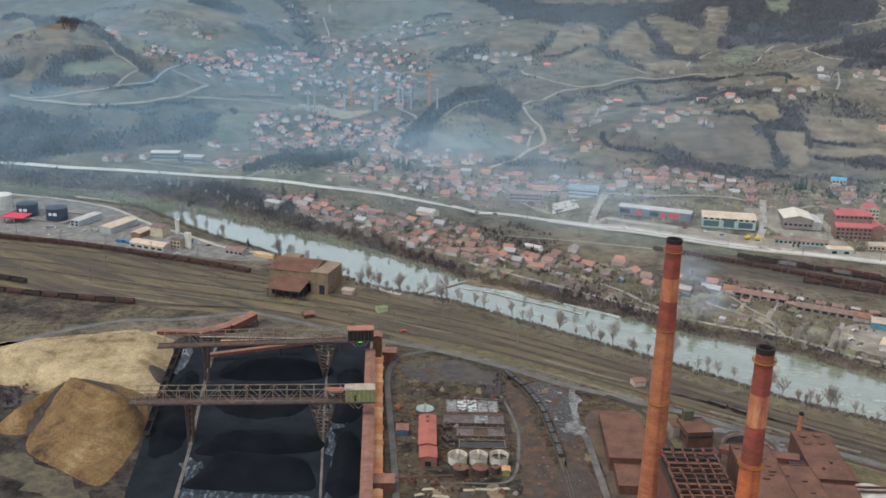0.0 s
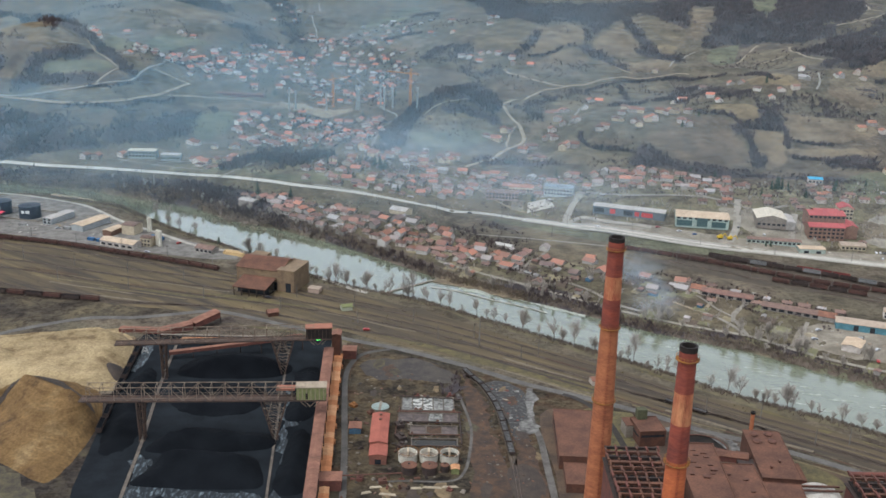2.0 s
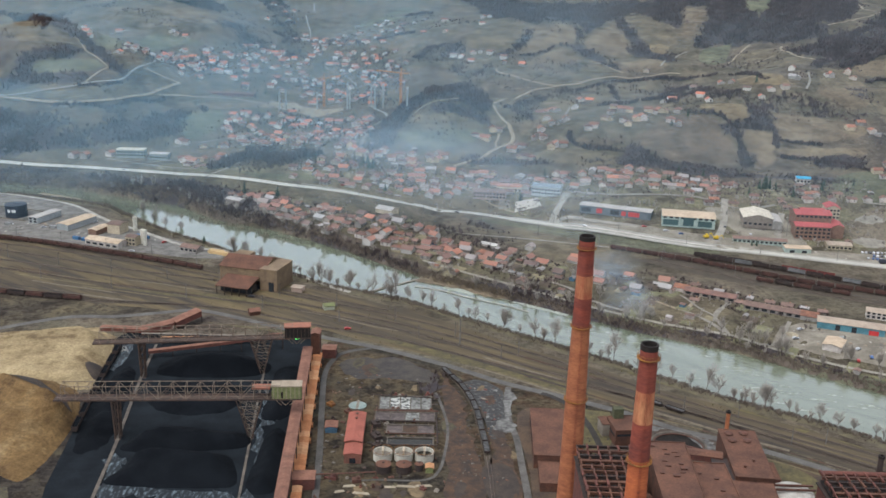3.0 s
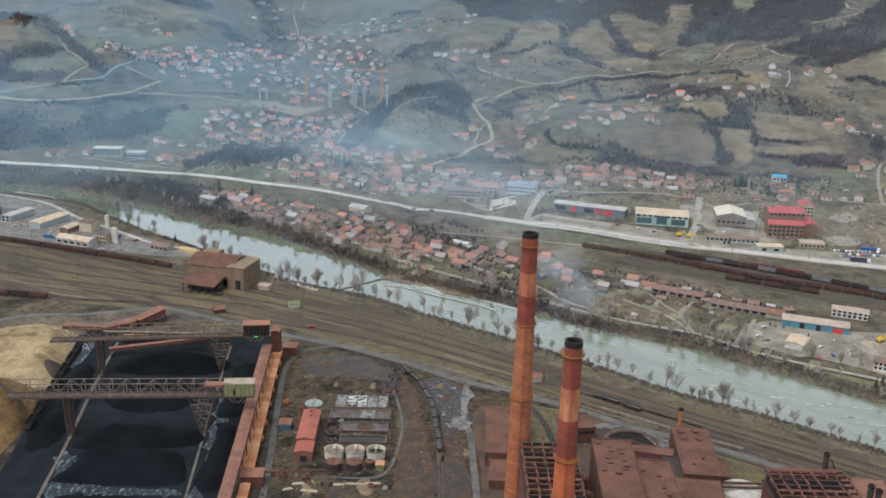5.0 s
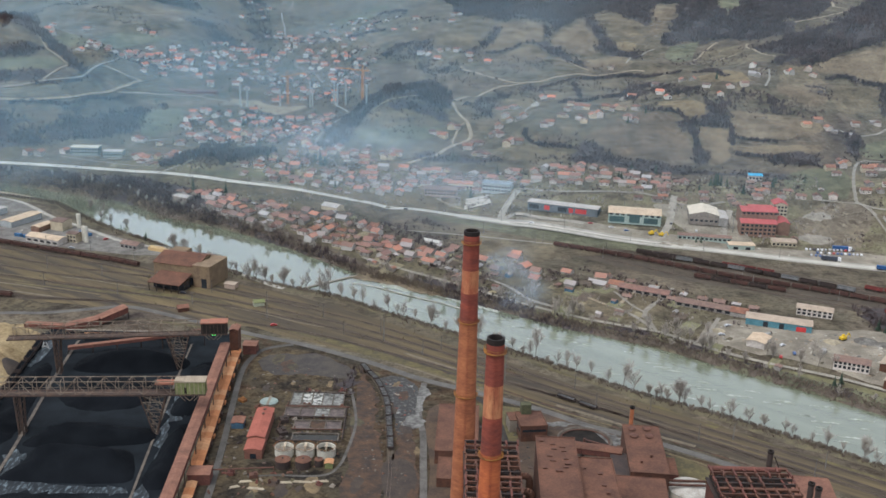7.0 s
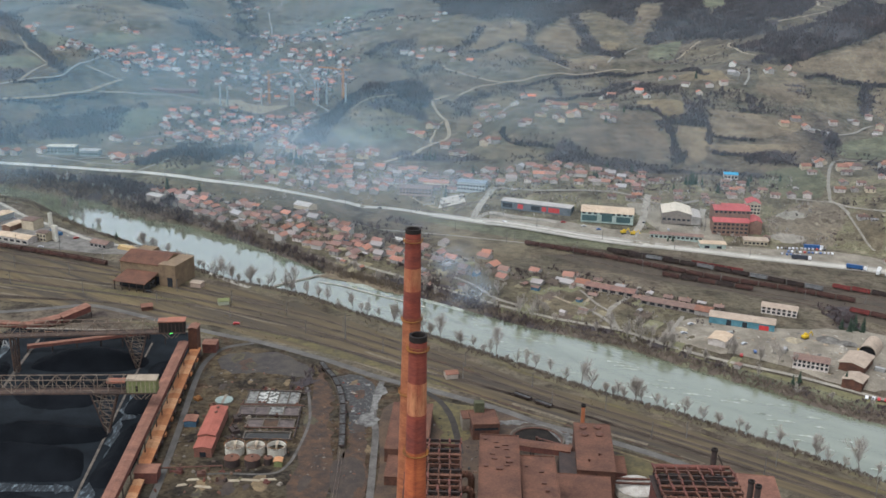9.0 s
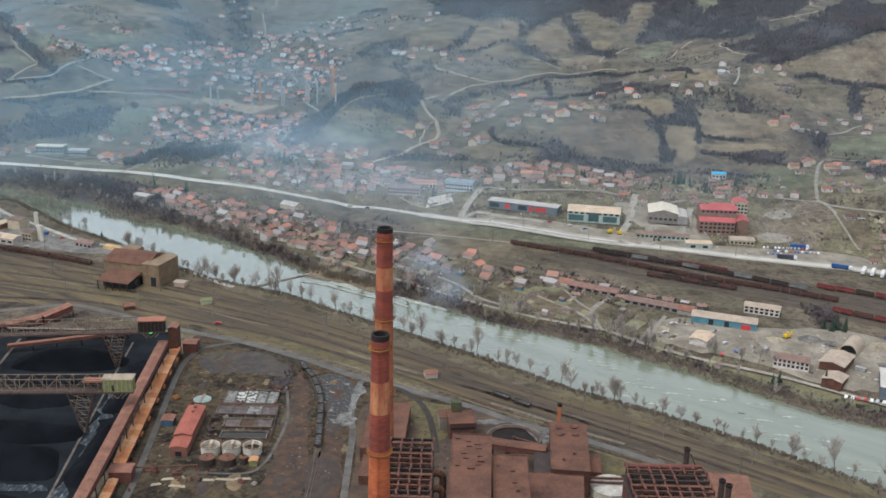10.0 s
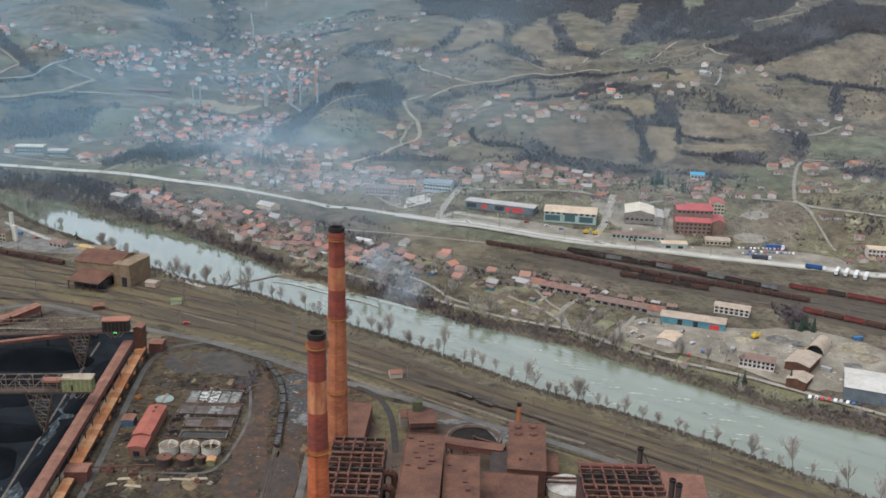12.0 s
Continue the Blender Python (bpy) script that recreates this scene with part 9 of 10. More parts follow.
for x, y, t, m, words in ((268, 816, -10, mat("yellow_machine", (0.62, 0.42, 0.03), (0.5, 0.33, 0.03)), "yellow excavator parked on the forecourt"), (260, 818, 20, mat("yellow_machine", (0.62, 0.42, 0.03)), "yellow loader parked on the forecourt"), (338, 588, 30, mat("yellow_machine", (0.62, 0.42, 0.03)), "yellow excavator in the gravel yard"), (359, 560, 60, mat("yellow_machine", (0.62, 0.42, 0.03)), "yellow loader in the gravel yard"), (378, 520, 0, mat("yellow_machine", (0.62, 0.42, 0.03)), "yellow digger beside the track")):
    ob = thing("excavator", x, y, words, "excavator", t)
    part("body", boxes((0, 0, 1.1, 4.2, 2.6, 1.6), (0.8, 0.5, 2.7, 1.6, 1.4, 1.1)), m, ob)
    bm = bmesh.new()
    beam(bm, (1.8, -0.5, 2.2), (4.6, -0.5, 4.6), 0.5)
    beam(bm, (4.6, -0.5, 4.6), (6.4, -0.5, 1.4), 0.4)
    part("arm", bm, m, ob)
    for s in (-1, 1):
        part("track", boxes((0, s * 1.2, 0, 4.0, 0.6, 1.1)), SOOT, ob)

# ---- scrap, piles and stores ----
def island_mat(name, stops, rough=0.85):
    """Loose pieces, each with a colour of its own."""
    m = bpy.data.materials.new(name)
    m.use_nodes = True
    N = m.node_tree.nodes
    geo, rp = N.new("ShaderNodeNewGeometry"), N.new("ShaderNodeValToRGB")
    rp.color_ramp.interpolation = "CONSTANT"
    el = rp.color_ramp.elements
    while len(el) < len(stops):
        el.new(0.5)
    for k, (e, c) in enumerate(zip(el, stops)):
        e.position, e.color = k / len(stops), (*c, 1)
    m.node_tree.links.new(geo.outputs["Random Per Island"], rp.inputs[0])
    m.node_tree.links.new(rp.outputs[0], N["Principled BSDF"].inputs["Base Color"])
    N["Principled BSDF"].inputs["Roughness"].default_value = rough
    return m


SCRAP = island_mat("mixed_scrap", ((0.11, 0.05, 0.03), (0.035, 0.03, 0.028), (0.07, 0.045, 0.035), (0.13, 0.115, 0.10), (0.05, 0.045, 0.04), (0.12, 0.07, 0.045), (0.026, 0.024, 0.023)))
RUBBLE = island_mat("pale_rubble", ((0.30, 0.28, 0.24), (0.20, 0.185, 0.16), (0.38, 0.35, 0.30), (0.11, 0.10, 0.09), (0.26, 0.20, 0.14)))


def litter(name, spots, sizes, material, label, seed, flat=0.5):
    """Loose lumps and lengths scattered on the ground, joined."""
    rr = np.random.default_rng(seed)
    cube = np.array([(-1, -1, 0), (1, -1, 0), (1, 1, 0), (-1, 1, 0), (-0.8, -0.8, 1), (0.8, -0.7, 1), (0.7, 0.8, 1), (-0.8, 0.7, 1)])
    quad = np.array([(0, 1, 5, 4), (1, 2, 6, 5), (2, 3, 7, 6), (3, 0, 4, 7), (4, 5, 6, 7)])
    vs, fs = [], []
    for k, (x, y) in enumerate(spots):
        a = rr.uniform(0, math.pi)
        l_, w = rr.uniform(*sizes), rr.uniform(*sizes) * rr.uniform(0.3, 0.8)
        v = cube * (l_, w, min(l_, w) * flat * rr.uniform(0.8, 2.2))
        vs.append(np.stack([x + v[:, 0] * math.cos(a) - v[:, 1] * math.sin(a), y + v[:, 0] * math.sin(a) + v[:, 1] * math.cos(a), gz(x, y) + 0.05 + v[:, 2]], 1))
        fs.append(quad + 8 * k)
    tagged(new(name, fast_mesh(name, np.concatenate(vs), np.concatenate(fs), material)), label, "debris", kind="stuff")


scrap_rng = np.random.default_rng(14)


def sprinkle(poly, n):
    lo, hi = np.min(poly, 0), np.max(poly, 0)
    x, y = scrap_rng.uniform(lo[0], hi[0], n), scrap_rng.uniform(lo[1], hi[1], n)
    k = inside(poly, x, y)
    return list(zip(x[k], y[k]))


litter("yard_scrap", sprinkle([(-24, 540), (30, 525), (36, 470), (40, 408), (-14, 385), (-22, 440)], 300), (0.25, 1.0), SCRAP, "rusty scrap and pipes lying about the works yard", 1)
litter("siding_scrap", sprinkle([(46, 522), (72, 512), (72, 450), (70, 340), (44, 340), (44, 460)], 420), (0.2, 0.8), SCRAP, "scrap iron and lumps of slag beside the siding", 2)
litter("basin_debris", sprinkle([(2, 500), (36, 500), (38, 440), (2, 440)], 240), (0.25, 0.9), SCRAP, "boards, pipes and valves among the basins", 3)
litter("oven_yard_scrap", sprinkle([(84, 480), (132, 478), (200, 430), (196, 400), (130, 400), (84, 400)], 160), (0.3, 1.2), SCRAP, "scrap and spilled coke round the halls", 4)
litter("track_litter", sprinkle([(-560, 800), (-200, 722), (0, 622), (150, 512), (330, 395), (330, 385), (140, 500), (0, 580), (-200, 640), (-560, 690)], 900), (0.2, 0.8), SCRAP, "sleepers, stones and scrap along the tracks", 5)
litter("yard_rubble", sprinkle([(250, 590), (275, 615), (330, 600), (392, 595), (415, 572), (412, 530), (390, 522), (340, 528), (299, 560)], 420), (0.4, 1.6), RUBBLE, "rubble, pallets and stores on the gravel yard", 6)
litter("depot_clutter", sprinkle([(-400, 850), (-385, 890), (-300, 862), (-240, 805), (-160, 755), (-150, 738), (-215, 748), (-290, 772), (-380, 800)], 330), (0.4, 1.7), RUBBLE, "drums, pallets and kerbs in the depot yard", 7)
litter("forecourt_clutter", sprinkle([(150, 864), (240, 826), (330, 802), (440, 785), (455, 755), (330, 788), (240, 808), (155, 850)], 260), (0.4, 1.5), RUBBLE, "signs, kerbs and stacked goods on the forecourt", 8)
PILE = land_mat("crushed_stone", [(0.35, (0.13, 0.125, 0.12)), (0.65, (0.24, 0.23, 0.215))], 0.15, 0.4, 0.0)
PALE_PILE = land_mat("pale_sand_pile", [(0.35, (0.24, 0.21, 0.16)), (0.65, (0.34, 0.30, 0.23))], 0.15, 0.3, 0.0)
for x, y, r, h, m, words in ((352, 586, 8, 3.0, PILE, "grey crushed stone pile in the yard"), (362, 580, 7, 2.6, PILE, "grey crushed stone pile in the yard"), (330, 584, 6, 2.0, PALE_PILE, "pale sand pile in the yard"), (398, 560, 9, 2.4, PALE_PILE, "pale sand pile beside the hall"), (394, 576, 10, 2.8, PALE_PILE, "broad pale rubble pile"), (385, 548, 6, 1.8, PILE, "low stone pile near the shed"), (262, 598, 5, 1.6, PALE_PILE, "small pale gravel pile")):
    ring = [(x + r * math.cos(a) * scrap_rng.uniform(0.8, 1.2), y + r * 0.8 * math.sin(a) * scrap_rng.uniform(0.8, 1.2)) for a in np.linspace(0, 2 * math.pi, 8)[:-1]]
    base_z = gz(x, y) - 1.75

    def rise_pile(a, b, x=x, y=y, r=r, h=h, base_z=base_z):
        d = np.sqrt((a - x) ** 2 + (b - y) ** 2) / r
        return base_z + 1.9 + h * np.clip(1 - d, 0, 1) + 0.15 * np.sin(a * 2.1) * np.sin(b * 1.7)

    tagged(patch("stone_pile", ring, m, 0.0, 1.6, 0.2, "", True, rise_pile), words, "heap", kind="stuff")

BLUE_BOX = mat("blue_container_paint", (0.06, 0.17, 0.33), (0.045, 0.12, 0.24), size=3)
GREY_BOX = mat("grey_container_paint", (0.34, 0.34, 0.33), (0.24, 0.24, 0.23), size=3)


def container(x, y, turn, m, label, length=6.1):
    ob = thing("shipping_container", x, y, label, "container", turn)
    bm = boxes((0, 0, 0.15, length, 2.44, 2.45))
    for k in range(int(length / 0.6)):
        for s_ in (-1, 1):
            box(bm, -length / 2 + 0.4 + k * 0.6, s_ * 1.24, 0.3, 0.28, 0.08, 2.1)
    part("body", bm, m, ob)
    part("corner_frame", boxes((-length / 2, -1.2, 0, 0.2, 0.2, 2.7), (-length / 2, 1.2, 0, 0.2, 0.2, 2.7), (length / 2, -1.2, 0, 0.2, 0.2, 2.7), (length / 2, 1.2, 0, 0.2, 0.2, 2.7)), DARK_STEEL, ob)


for x, y, turn, m, words in ((-262, 771, -18, BLUE_BOX, "blue steel container in the depot"), (-254, 768, -18, BLUE_BOX, "blue steel container in the depot"), (-214, 782, -20, BLUE_BOX, "blue steel container by the silos"), (-208, 778, -20, BLUE_BOX, "blue steel container by the silos"), (-292, 800, -10, GREY_BOX, "grey steel container by the fence"), (-332, 806, 4, GREY_BOX, "pale steel container by the tanks"), (290, 590, 30, GREY_BOX, "pale steel container in the yard"), (318, 566, 62, GREY_BOX, "pale steel container under the trees"), (366, 540, -36, GREY_BOX, "pale steel container beside the shed"), (404, 590, 20, BLUE_BOX, "blue steel container on the gravel")):
    container(x, y, turn, m, words)
ob = thing("bund_wall", -352, 842, "low grey bund wall round the fuel tanks", "wall", -16)
for x, y, sx, sy in ((0, -15, 66, 0.5), (0, 16, 66, 0.5), (-33, 0.5, 0.5, 31), (33, 0.5, 0.5, 31)):
    part("wall_run", boxes((x, y, -0.4, sx, sy, 1.8)), CONCRETE, ob)

# ---- weir and shoals ----
ob = strip("weir", [(-16, 671), (-4, 683), (8, 693), (22, 706)], 2.4, CONCRETE, 0.5, label="low stained concrete weir across the river", category="weir", height=0.0)
WHITE_WATER = mat("white_water", (0.52, 0.55, 0.50), (0.24, 0.265, 0.2), rough=0.4, size=2.0, fine=0.7, cut=(0.42, 0.55))
for rows in ([(24, 704), (34, 700), (60, 684), (58, 681), (30, 694)], [(70, 676), (104, 656), (122, 640), (118, 636), (92, 655), (70, 670)], [(40, 690), (60, 676), (56, 672), (38, 684)]):
    patch("white_water", rows, WHITE_WATER, 0.12, 3, 0.8, "white broken water below the weir", height=lambda a, b: np.zeros_like(a))
rap = random.Random(77)
for k in range(46):
    x = rap.uniform(120, 330)
    y0, y1 = float(bank_y(NEAR_BANK, x)), float(bank_y(FAR_BANK, x))
    y = y0 + (y1 - y0) * rap.uniform(0.15, 0.8)
    l_ = rap.uniform(3, 9)
    patch("rapid", [(x - l_, y + 1.2), (x, y + 0.7), (x + l_, y - 1.6), (x, y - 0.2)], WHITE_WATER, 0.1, 3, 0.3, "small white rapid on the river", height=lambda a, b: np.zeros_like(a))
for rows in ([(20, 704), (40, 696), (70, 676), (100, 660), (96, 664), (60, 688), (24, 710)], [(-350, 922), (-310, 905), (-285, 890), (-300, 886), (-340, 905)]):
    patch("gravel_shoal", rows, DIRT, 0.3, 5, 0.8, "brown gravel shoal at the water edge", height=lambda a, b: np.full_like(a, 0.2))

def shoal(a, b):
    return np.maximum(ground_height(a, b) + 0.15, 0.3)


REED = mat("tan_reed_bed", (0.21, 0.165, 0.105), (0.12, 0.094, 0.066), size=4, fine=0.8)
patch("reed_island", [(16, 699), (30, 708), (46, 703), (62, 689), (85, 667), (71, 667), (51, 682), (34, 690)], REED, 0.0, 4, 0.8, "tan reeds on a shoal below the weir", height=shoal)
strip("gravel_bar", [(16, 686), (35, 679), (51, 668), (66, 659), (82, 650), (96, 640)], 1.6, mat("pale_river_gravel", (0.42, 0.395, 0.34)), 0.4, label="narrow pale gravel bar in the river", category="shoal", height=0.0)
bx = rng_b.uniform(16, 85, 900)
by = np.interp(bx, [16, 34, 51, 71, 85], [697, 697, 691, 676, 666]) + rng_b.normal(0, 3, 900)
v_, f_ = tufts(bx, by, 1.8 * rng_b.uniform(0.4, 1.4, 900), rng_b, 7)
v_[:, 2] = np.maximum(v_[:, 2], 0.2)
tagged(new("reed_growth", fast_mesh("reed_growth", v_, f_, REED)), "dry tan reeds and brush on the shoal", "reeds", kind="stuff")

# ---- allotments on the far bank ----
plot_rng = random.Random(40)
PLOTS = [mat("plot_turf", (0.20, 0.19, 0.105), (0.13, 0.125, 0.075), size=4, fine=0.8), mat("plot_soil", (0.12, 0.09, 0.066), (0.08, 0.062, 0.05), size=3, fine=0.6), mat("plot_straw", (0.25, 0.21, 0.13), (0.17, 0.145, 0.09), size=4, fine=0.8)]
SHED_WALLS = [WALLS[0], WALLS[2], mat("grey_shed_boards", (0.17, 0.14, 0.115), (0.12, 0.10, 0.085), size=2), mat("blue_shed_sheet", (0.08, 0.16, 0.24), (0.06, 0.12, 0.18), size=2)]
made = []
while len(made) < 96:
    x = plot_rng.uniform(-20, 345)
    back = plot_rng.uniform(18, 96)
    y = float(bank_y(FAR_BANK, x)) + back
    if y > 850 - 0.62 * max(x - 60, 0) - 14 or any((x - a) ** 2 + (y - b) ** 2 < 90 for a, b in made) or 246 < x < 420 and back > 30:
        made.append((x + 4000, y))
        continue
    made.append((x, y))
    t = radians(-34 + plot_rng.uniform(-5, 5))
    w, d = plot_rng.uniform(3, 6), plot_rng.uniform(5, 10)
    k = len(made)
    patch("allotment_plot", [(x + p * w * math.cos(t) - q * d * math.sin(t), y + p * w * math.sin(t) + q * d * math.cos(t)) for p, q in ((-1, -1), (1, -1), (1, 1), (-1, 1))], PLOTS[k % 3], 0.3 + 0.003 * k, 4, 0.25, ("rough turf plot", "dug brown soil plot", "straw-coloured fallow plot")[k % 3] + " in the allotments", rounded=False)
    if plot_rng.random() < 0.62:
        ob = thing("garden_shed", x + plot_rng.uniform(-3, 3), y + plot_rng.uniform(-4, 4), ("white", "grey block", "weathered board", "blue sheet")[k % 4] + " garden shed among the plots", "shed", math.degrees(t) + plot_rng.choice((0, 90)))
        gable_parts(ob, plot_rng.uniform(3, 6.5), plot_rng.uniform(2.6, 4.5), plot_rng.uniform(2.0, 2.8), plot_rng.uniform(0.6, 1.4), SHED_WALLS[k % 4], ROOFS[(1, 3, 2, 1, 3, 0)[k % 6]], 0.25, 0)


# ---- viaduct works in the side valley ----
def tower_crane(x, y, top, turn):
    g = gz(x, y)
    ob = thing("tower_crane", x, y, "orange lattice tower crane over the viaduct works", "crane", turn, z=g)
    paint = mat("orange_crane_paint", (0.55, 0.22, 0.06), (0.45, 0.17, 0.05))
    h = top - g
    for sx_ in (-0.9, 0.9):
        for sy_ in (-0.9, 0.9):
            bm = bmesh.new()
            beam(bm, (sx_, sy_, -1), (sx_, sy_, h), 0.45)
            part("mast_leg", bm, paint, ob)
    for z in np.arange(0, h - 3, 4.0):
        bm = bmesh.new()
        beam(bm, (-0.9, -0.9, z), (0.9, -0.9, z + 4), 0.3)
        part("mast_brace", bm, paint, ob)
    bm = bmesh.new()
    beam(bm, (-12, 0, h), (36, 0, h), 0.9)
    part("jib", bm, paint, ob)
    bm = bmesh.new()
    beam(bm, (0, 0, h), (0, 0, h + 6), 0.7)
    part("head", bm, paint, ob)
    bm = bmesh.new()
    beam(bm, (0, 0, h + 6), (24, 0, h + 0.4), 0.2)
    beam(bm, (0, 0, h + 6), (-11, 0, h + 0.4), 0.2)
    part("stay", bm, paint, ob)
    part("counterweight", boxes((-11, 0, h - 2.4, 3, 1.8, 2.4)), CONCRETE, ob)


CRANES = ((-123, 1274, 69.1, 60), (-22, 1216, 86.3, 150))
PIERS = ((-166, 1189, 69.0), (-160, 1200, 64.3), (-129, 1252, 54.1), (-90, 1243, 67.1), (-87, 1242, 60.3), (-55, 1235, 65.7), (-61, 1253, 66.6), (-45, 1240, 68.8), (-11, 1143, 79.9))
PIER = mat("new_concrete", (0.36, 0.36, 0.34), (0.28, 0.28, 0.27), size=5)
for x, y, top, turn in CRANES:
    tower_crane(x, y, top, turn)
for x, y, top in PIERS:
    g = gz(x, y)
    ob = thing("viaduct_pier", x, y, "tall pale concrete viaduct pier under construction", "pier", 20, z=g, group="viaduct piers")
    part("shaft", boxes((0, 0, -2, 1.9, 1.5, top - g + 0.5)), PIER, ob)
    part("pier_head", boxes((0, 0, top - g - 1.2, 2.8, 2.0, 1.2)), PIER, ob)
patch("building_site", [(-186, 1188), (-167, 1271), (-146, 1252), (-125, 1254), (-96, 1248), (-108, 1227), (-147, 1202), (-175, 1186)], DIRT, 0.6, 8, 1.5, "bare tan earth of the viaduct works")

# ---- upper town: houses too far to tell apart ----
def joined_houses(name, spots, rr, label, tones):
    """Houses too far or too many to tell apart, joined; spots are x, y and turn."""
    walls, wf, roofs, rf = [], [], [], []
    for x, y, turn in spots:
        sx, sy, e, r = rr.uniform(3.4, 5.2), rr.uniform(3.0, 4.2), rr.choice((1.8, 2.3, 3.3)), rr.uniform(1.6, 2.4)
        t = radians(turn)
        c, s, z = math.cos(t), math.sin(t), gz(x, y)

        def put(ps):
            return [(x + p * c - q * s, y + p * s + q * c, z + w) for p, q, w in ps]
        k = len(walls)
        walls += put([(-sx, -sy, -1.5), (sx, -sy, -1.5), (sx, sy, -1.5), (-sx, sy, -1.5), (-sx, -sy, e), (sx, -sy, e), (sx, sy, e), (-sx, sy, e), (-sx, 0, e + r), (sx, 0, e + r)])
        wf += [tuple(k + i for i in f) for f in ((0, 1, 5, 4), (2, 3, 7, 6), (1, 2, 6, 9, 5), (3, 0, 4, 8, 7))]
        k, o = len(roofs), 0.6
        roofs += put([(-sx - o, -sy - o, e - o * r / sy), (sx + o, -sy - o, e - o * r / sy), (sx + o, 0, e + r + 0.1), (-sx - o, 0, e + r + 0.1), (sx + o, sy + o, e - o * r / sy), (-sx - o, sy + o, e - o * r / sy)])
        rf += [(k, k + 1, k + 2, k + 3), (k + 3, k + 2, k + 4, k + 5)]
    ob = tagged(new(name), label, "houses", kind="stuff")
    for nm, v, f, stops in (("town_walls", walls, wf, tones[0]), ("town_roofs", roofs, rf, tones[1])):
        m = bpy.data.materials.new(nm)
        m.use_nodes = True
        N = m.node_tree.nodes
        geo = N.new("ShaderNodeNewGeometry")
        rp = N.new("ShaderNodeValToRGB")
        el = rp.color_ramp.elements
        while len(el) < len(stops):
            el.new(0.5)
        for k, (e, c) in enumerate(zip(el, stops)):
            e.position, e.color = k / (len(stops) - 1), (*c, 1)
        m.node_tree.links.new(geo.outputs["Random Per Island"], rp.inputs[0])
        m.node_tree.links.new(rp.outputs[0], N["Principled BSDF"].inputs["Base Color"])
        N["Principled BSDF"].inputs["Roughness"].default_value = 0.85
        o = new(nm, mesh_from(nm, v, f, m))
        o.parent = ob


CLUSTER_TONES = (((0.42, 0.40, 0.37), (0.18, 0.165, 0.155), (0.50, 0.48, 0.445), (0.31, 0.265, 0.215)), ((0.38, 0.165, 0.11), (0.14, 0.105, 0.095), (0.29, 0.14, 0.105), (0.19, 0.12, 0.10), (0.40, 0.175, 0.115), (0.21, 0.135, 0.11), (0.32, 0.31, 0.30)))
TOWN_TONES = (((0.56, 0.54, 0.50), (0.20, 0.185, 0.17), (0.64, 0.62, 0.57), (0.40, 0.34, 0.27)), ((0.50, 0.175, 0.105), (0.12, 0.088, 0.08), (0.38, 0.15, 0.105), (0.20, 0.115, 0.09), (0.54, 0.19, 0.11), (0.15, 0.10, 0.085), (0.40, 0.39, 0.38)))


def more_houses(rows):
    joined_houses("house_cluster", [(x, y, t) for x, y, k, t in rows], np.random.default_rng(len(rows) + rows[0][0] + 1000), "cluster of small houses and sheds with dull tiled roofs", CLUSTER_TONES)


more_houses([(28, 786, 3, -40), (-113, 851, 3, -27), (67, 736, 3, -23), (-52, 812, 3, -24), (-16, 775, 3, -25), (-122, 849, 4, -25), (-142, 876, 4, 58), (-80, 812, 0, -33), (-3, 808, 0, -27), (45, 749, 1, 61), (54, 762, 1, -23), (-26, 814, 7, -38), (-16, 810, 4, 51), (37, 737, 4, 61), (-64, 838, 7, -27), (73, 718, 7, -33), (22, 759, 0, -27), (-70, 821, 4, -37), (8, 752, 7, -26), (-132, 869, 1, -35), (13, 802, 4, 63), (-34, 800, 7, 64), (23, 768, 1, -24), (40, 757, 7, -40)])
more_houses([(82, 736, 3, -37), (35, 766, 8, 58), (-24, 771, 2, 62), (73, 744, 7, -38), (-126, 862, 7, -25), (-62, 817, 7, 57), (54, 771, 7, -29), (-98, 827, 4, -35), (-121, 869, 4, -39), (-12, 783, 4, 60), (58, 733, 7, -29), (-105, 853, 7, -37), (-34, 821, 3, -34)])
more_houses([(-78, 944, 1, 74), (197, 954, 4, -5), (258, 919, 1, -14), (213, 942, 5, -14), (170, 932, 8, -7), (253, 951, 2, -9), (129, 957, 2, -12), (25, 949, 4, 81), (110, 976, 7, 70), (-47, 922, 7, -5), (267, 949, 2, -13), (-63, 944, 4, -7), (115, 956, 2, 74), (-53, 907, 1, -12), (-20, 932, 4, 83), (47, 936, 2, 86), (-73, 958, 1, 79), (180, 959, 8, 72), (-32, 931, 0, 78), (296, 945, 7, -10), (170, 957, 1, 85), (-60, 916, 7, -5), (154, 961, 7, -16), (26, 928, 2, -14)])
more_houses([(12, 943, 2, -4), (64, 975, 8, -5), (74, 977, 1, -19), (21, 919, 4, 84), (16, 931, 8, -7), (6, 924, 3, 80), (85, 956, 3, -14), (-17, 951, 4, -17), (21, 968, 7, -5), (196, 934, 0, -5), (-100, 955, 3, 79), (39, 925, 0, 81), (1, 938, 3, 70), (286, 912, 7, -16), (131, 947, 0, 75), (1, 915, 3, -6), (207, 931, 0, -14), (271, 908, 4, -13), (227, 958, 2, 74), (237, 935, 0, -15), (4, 950, 7, -5), (-70, 935, 2, -8), (147, 942, 4, 80), (216, 962, 0, 74)])
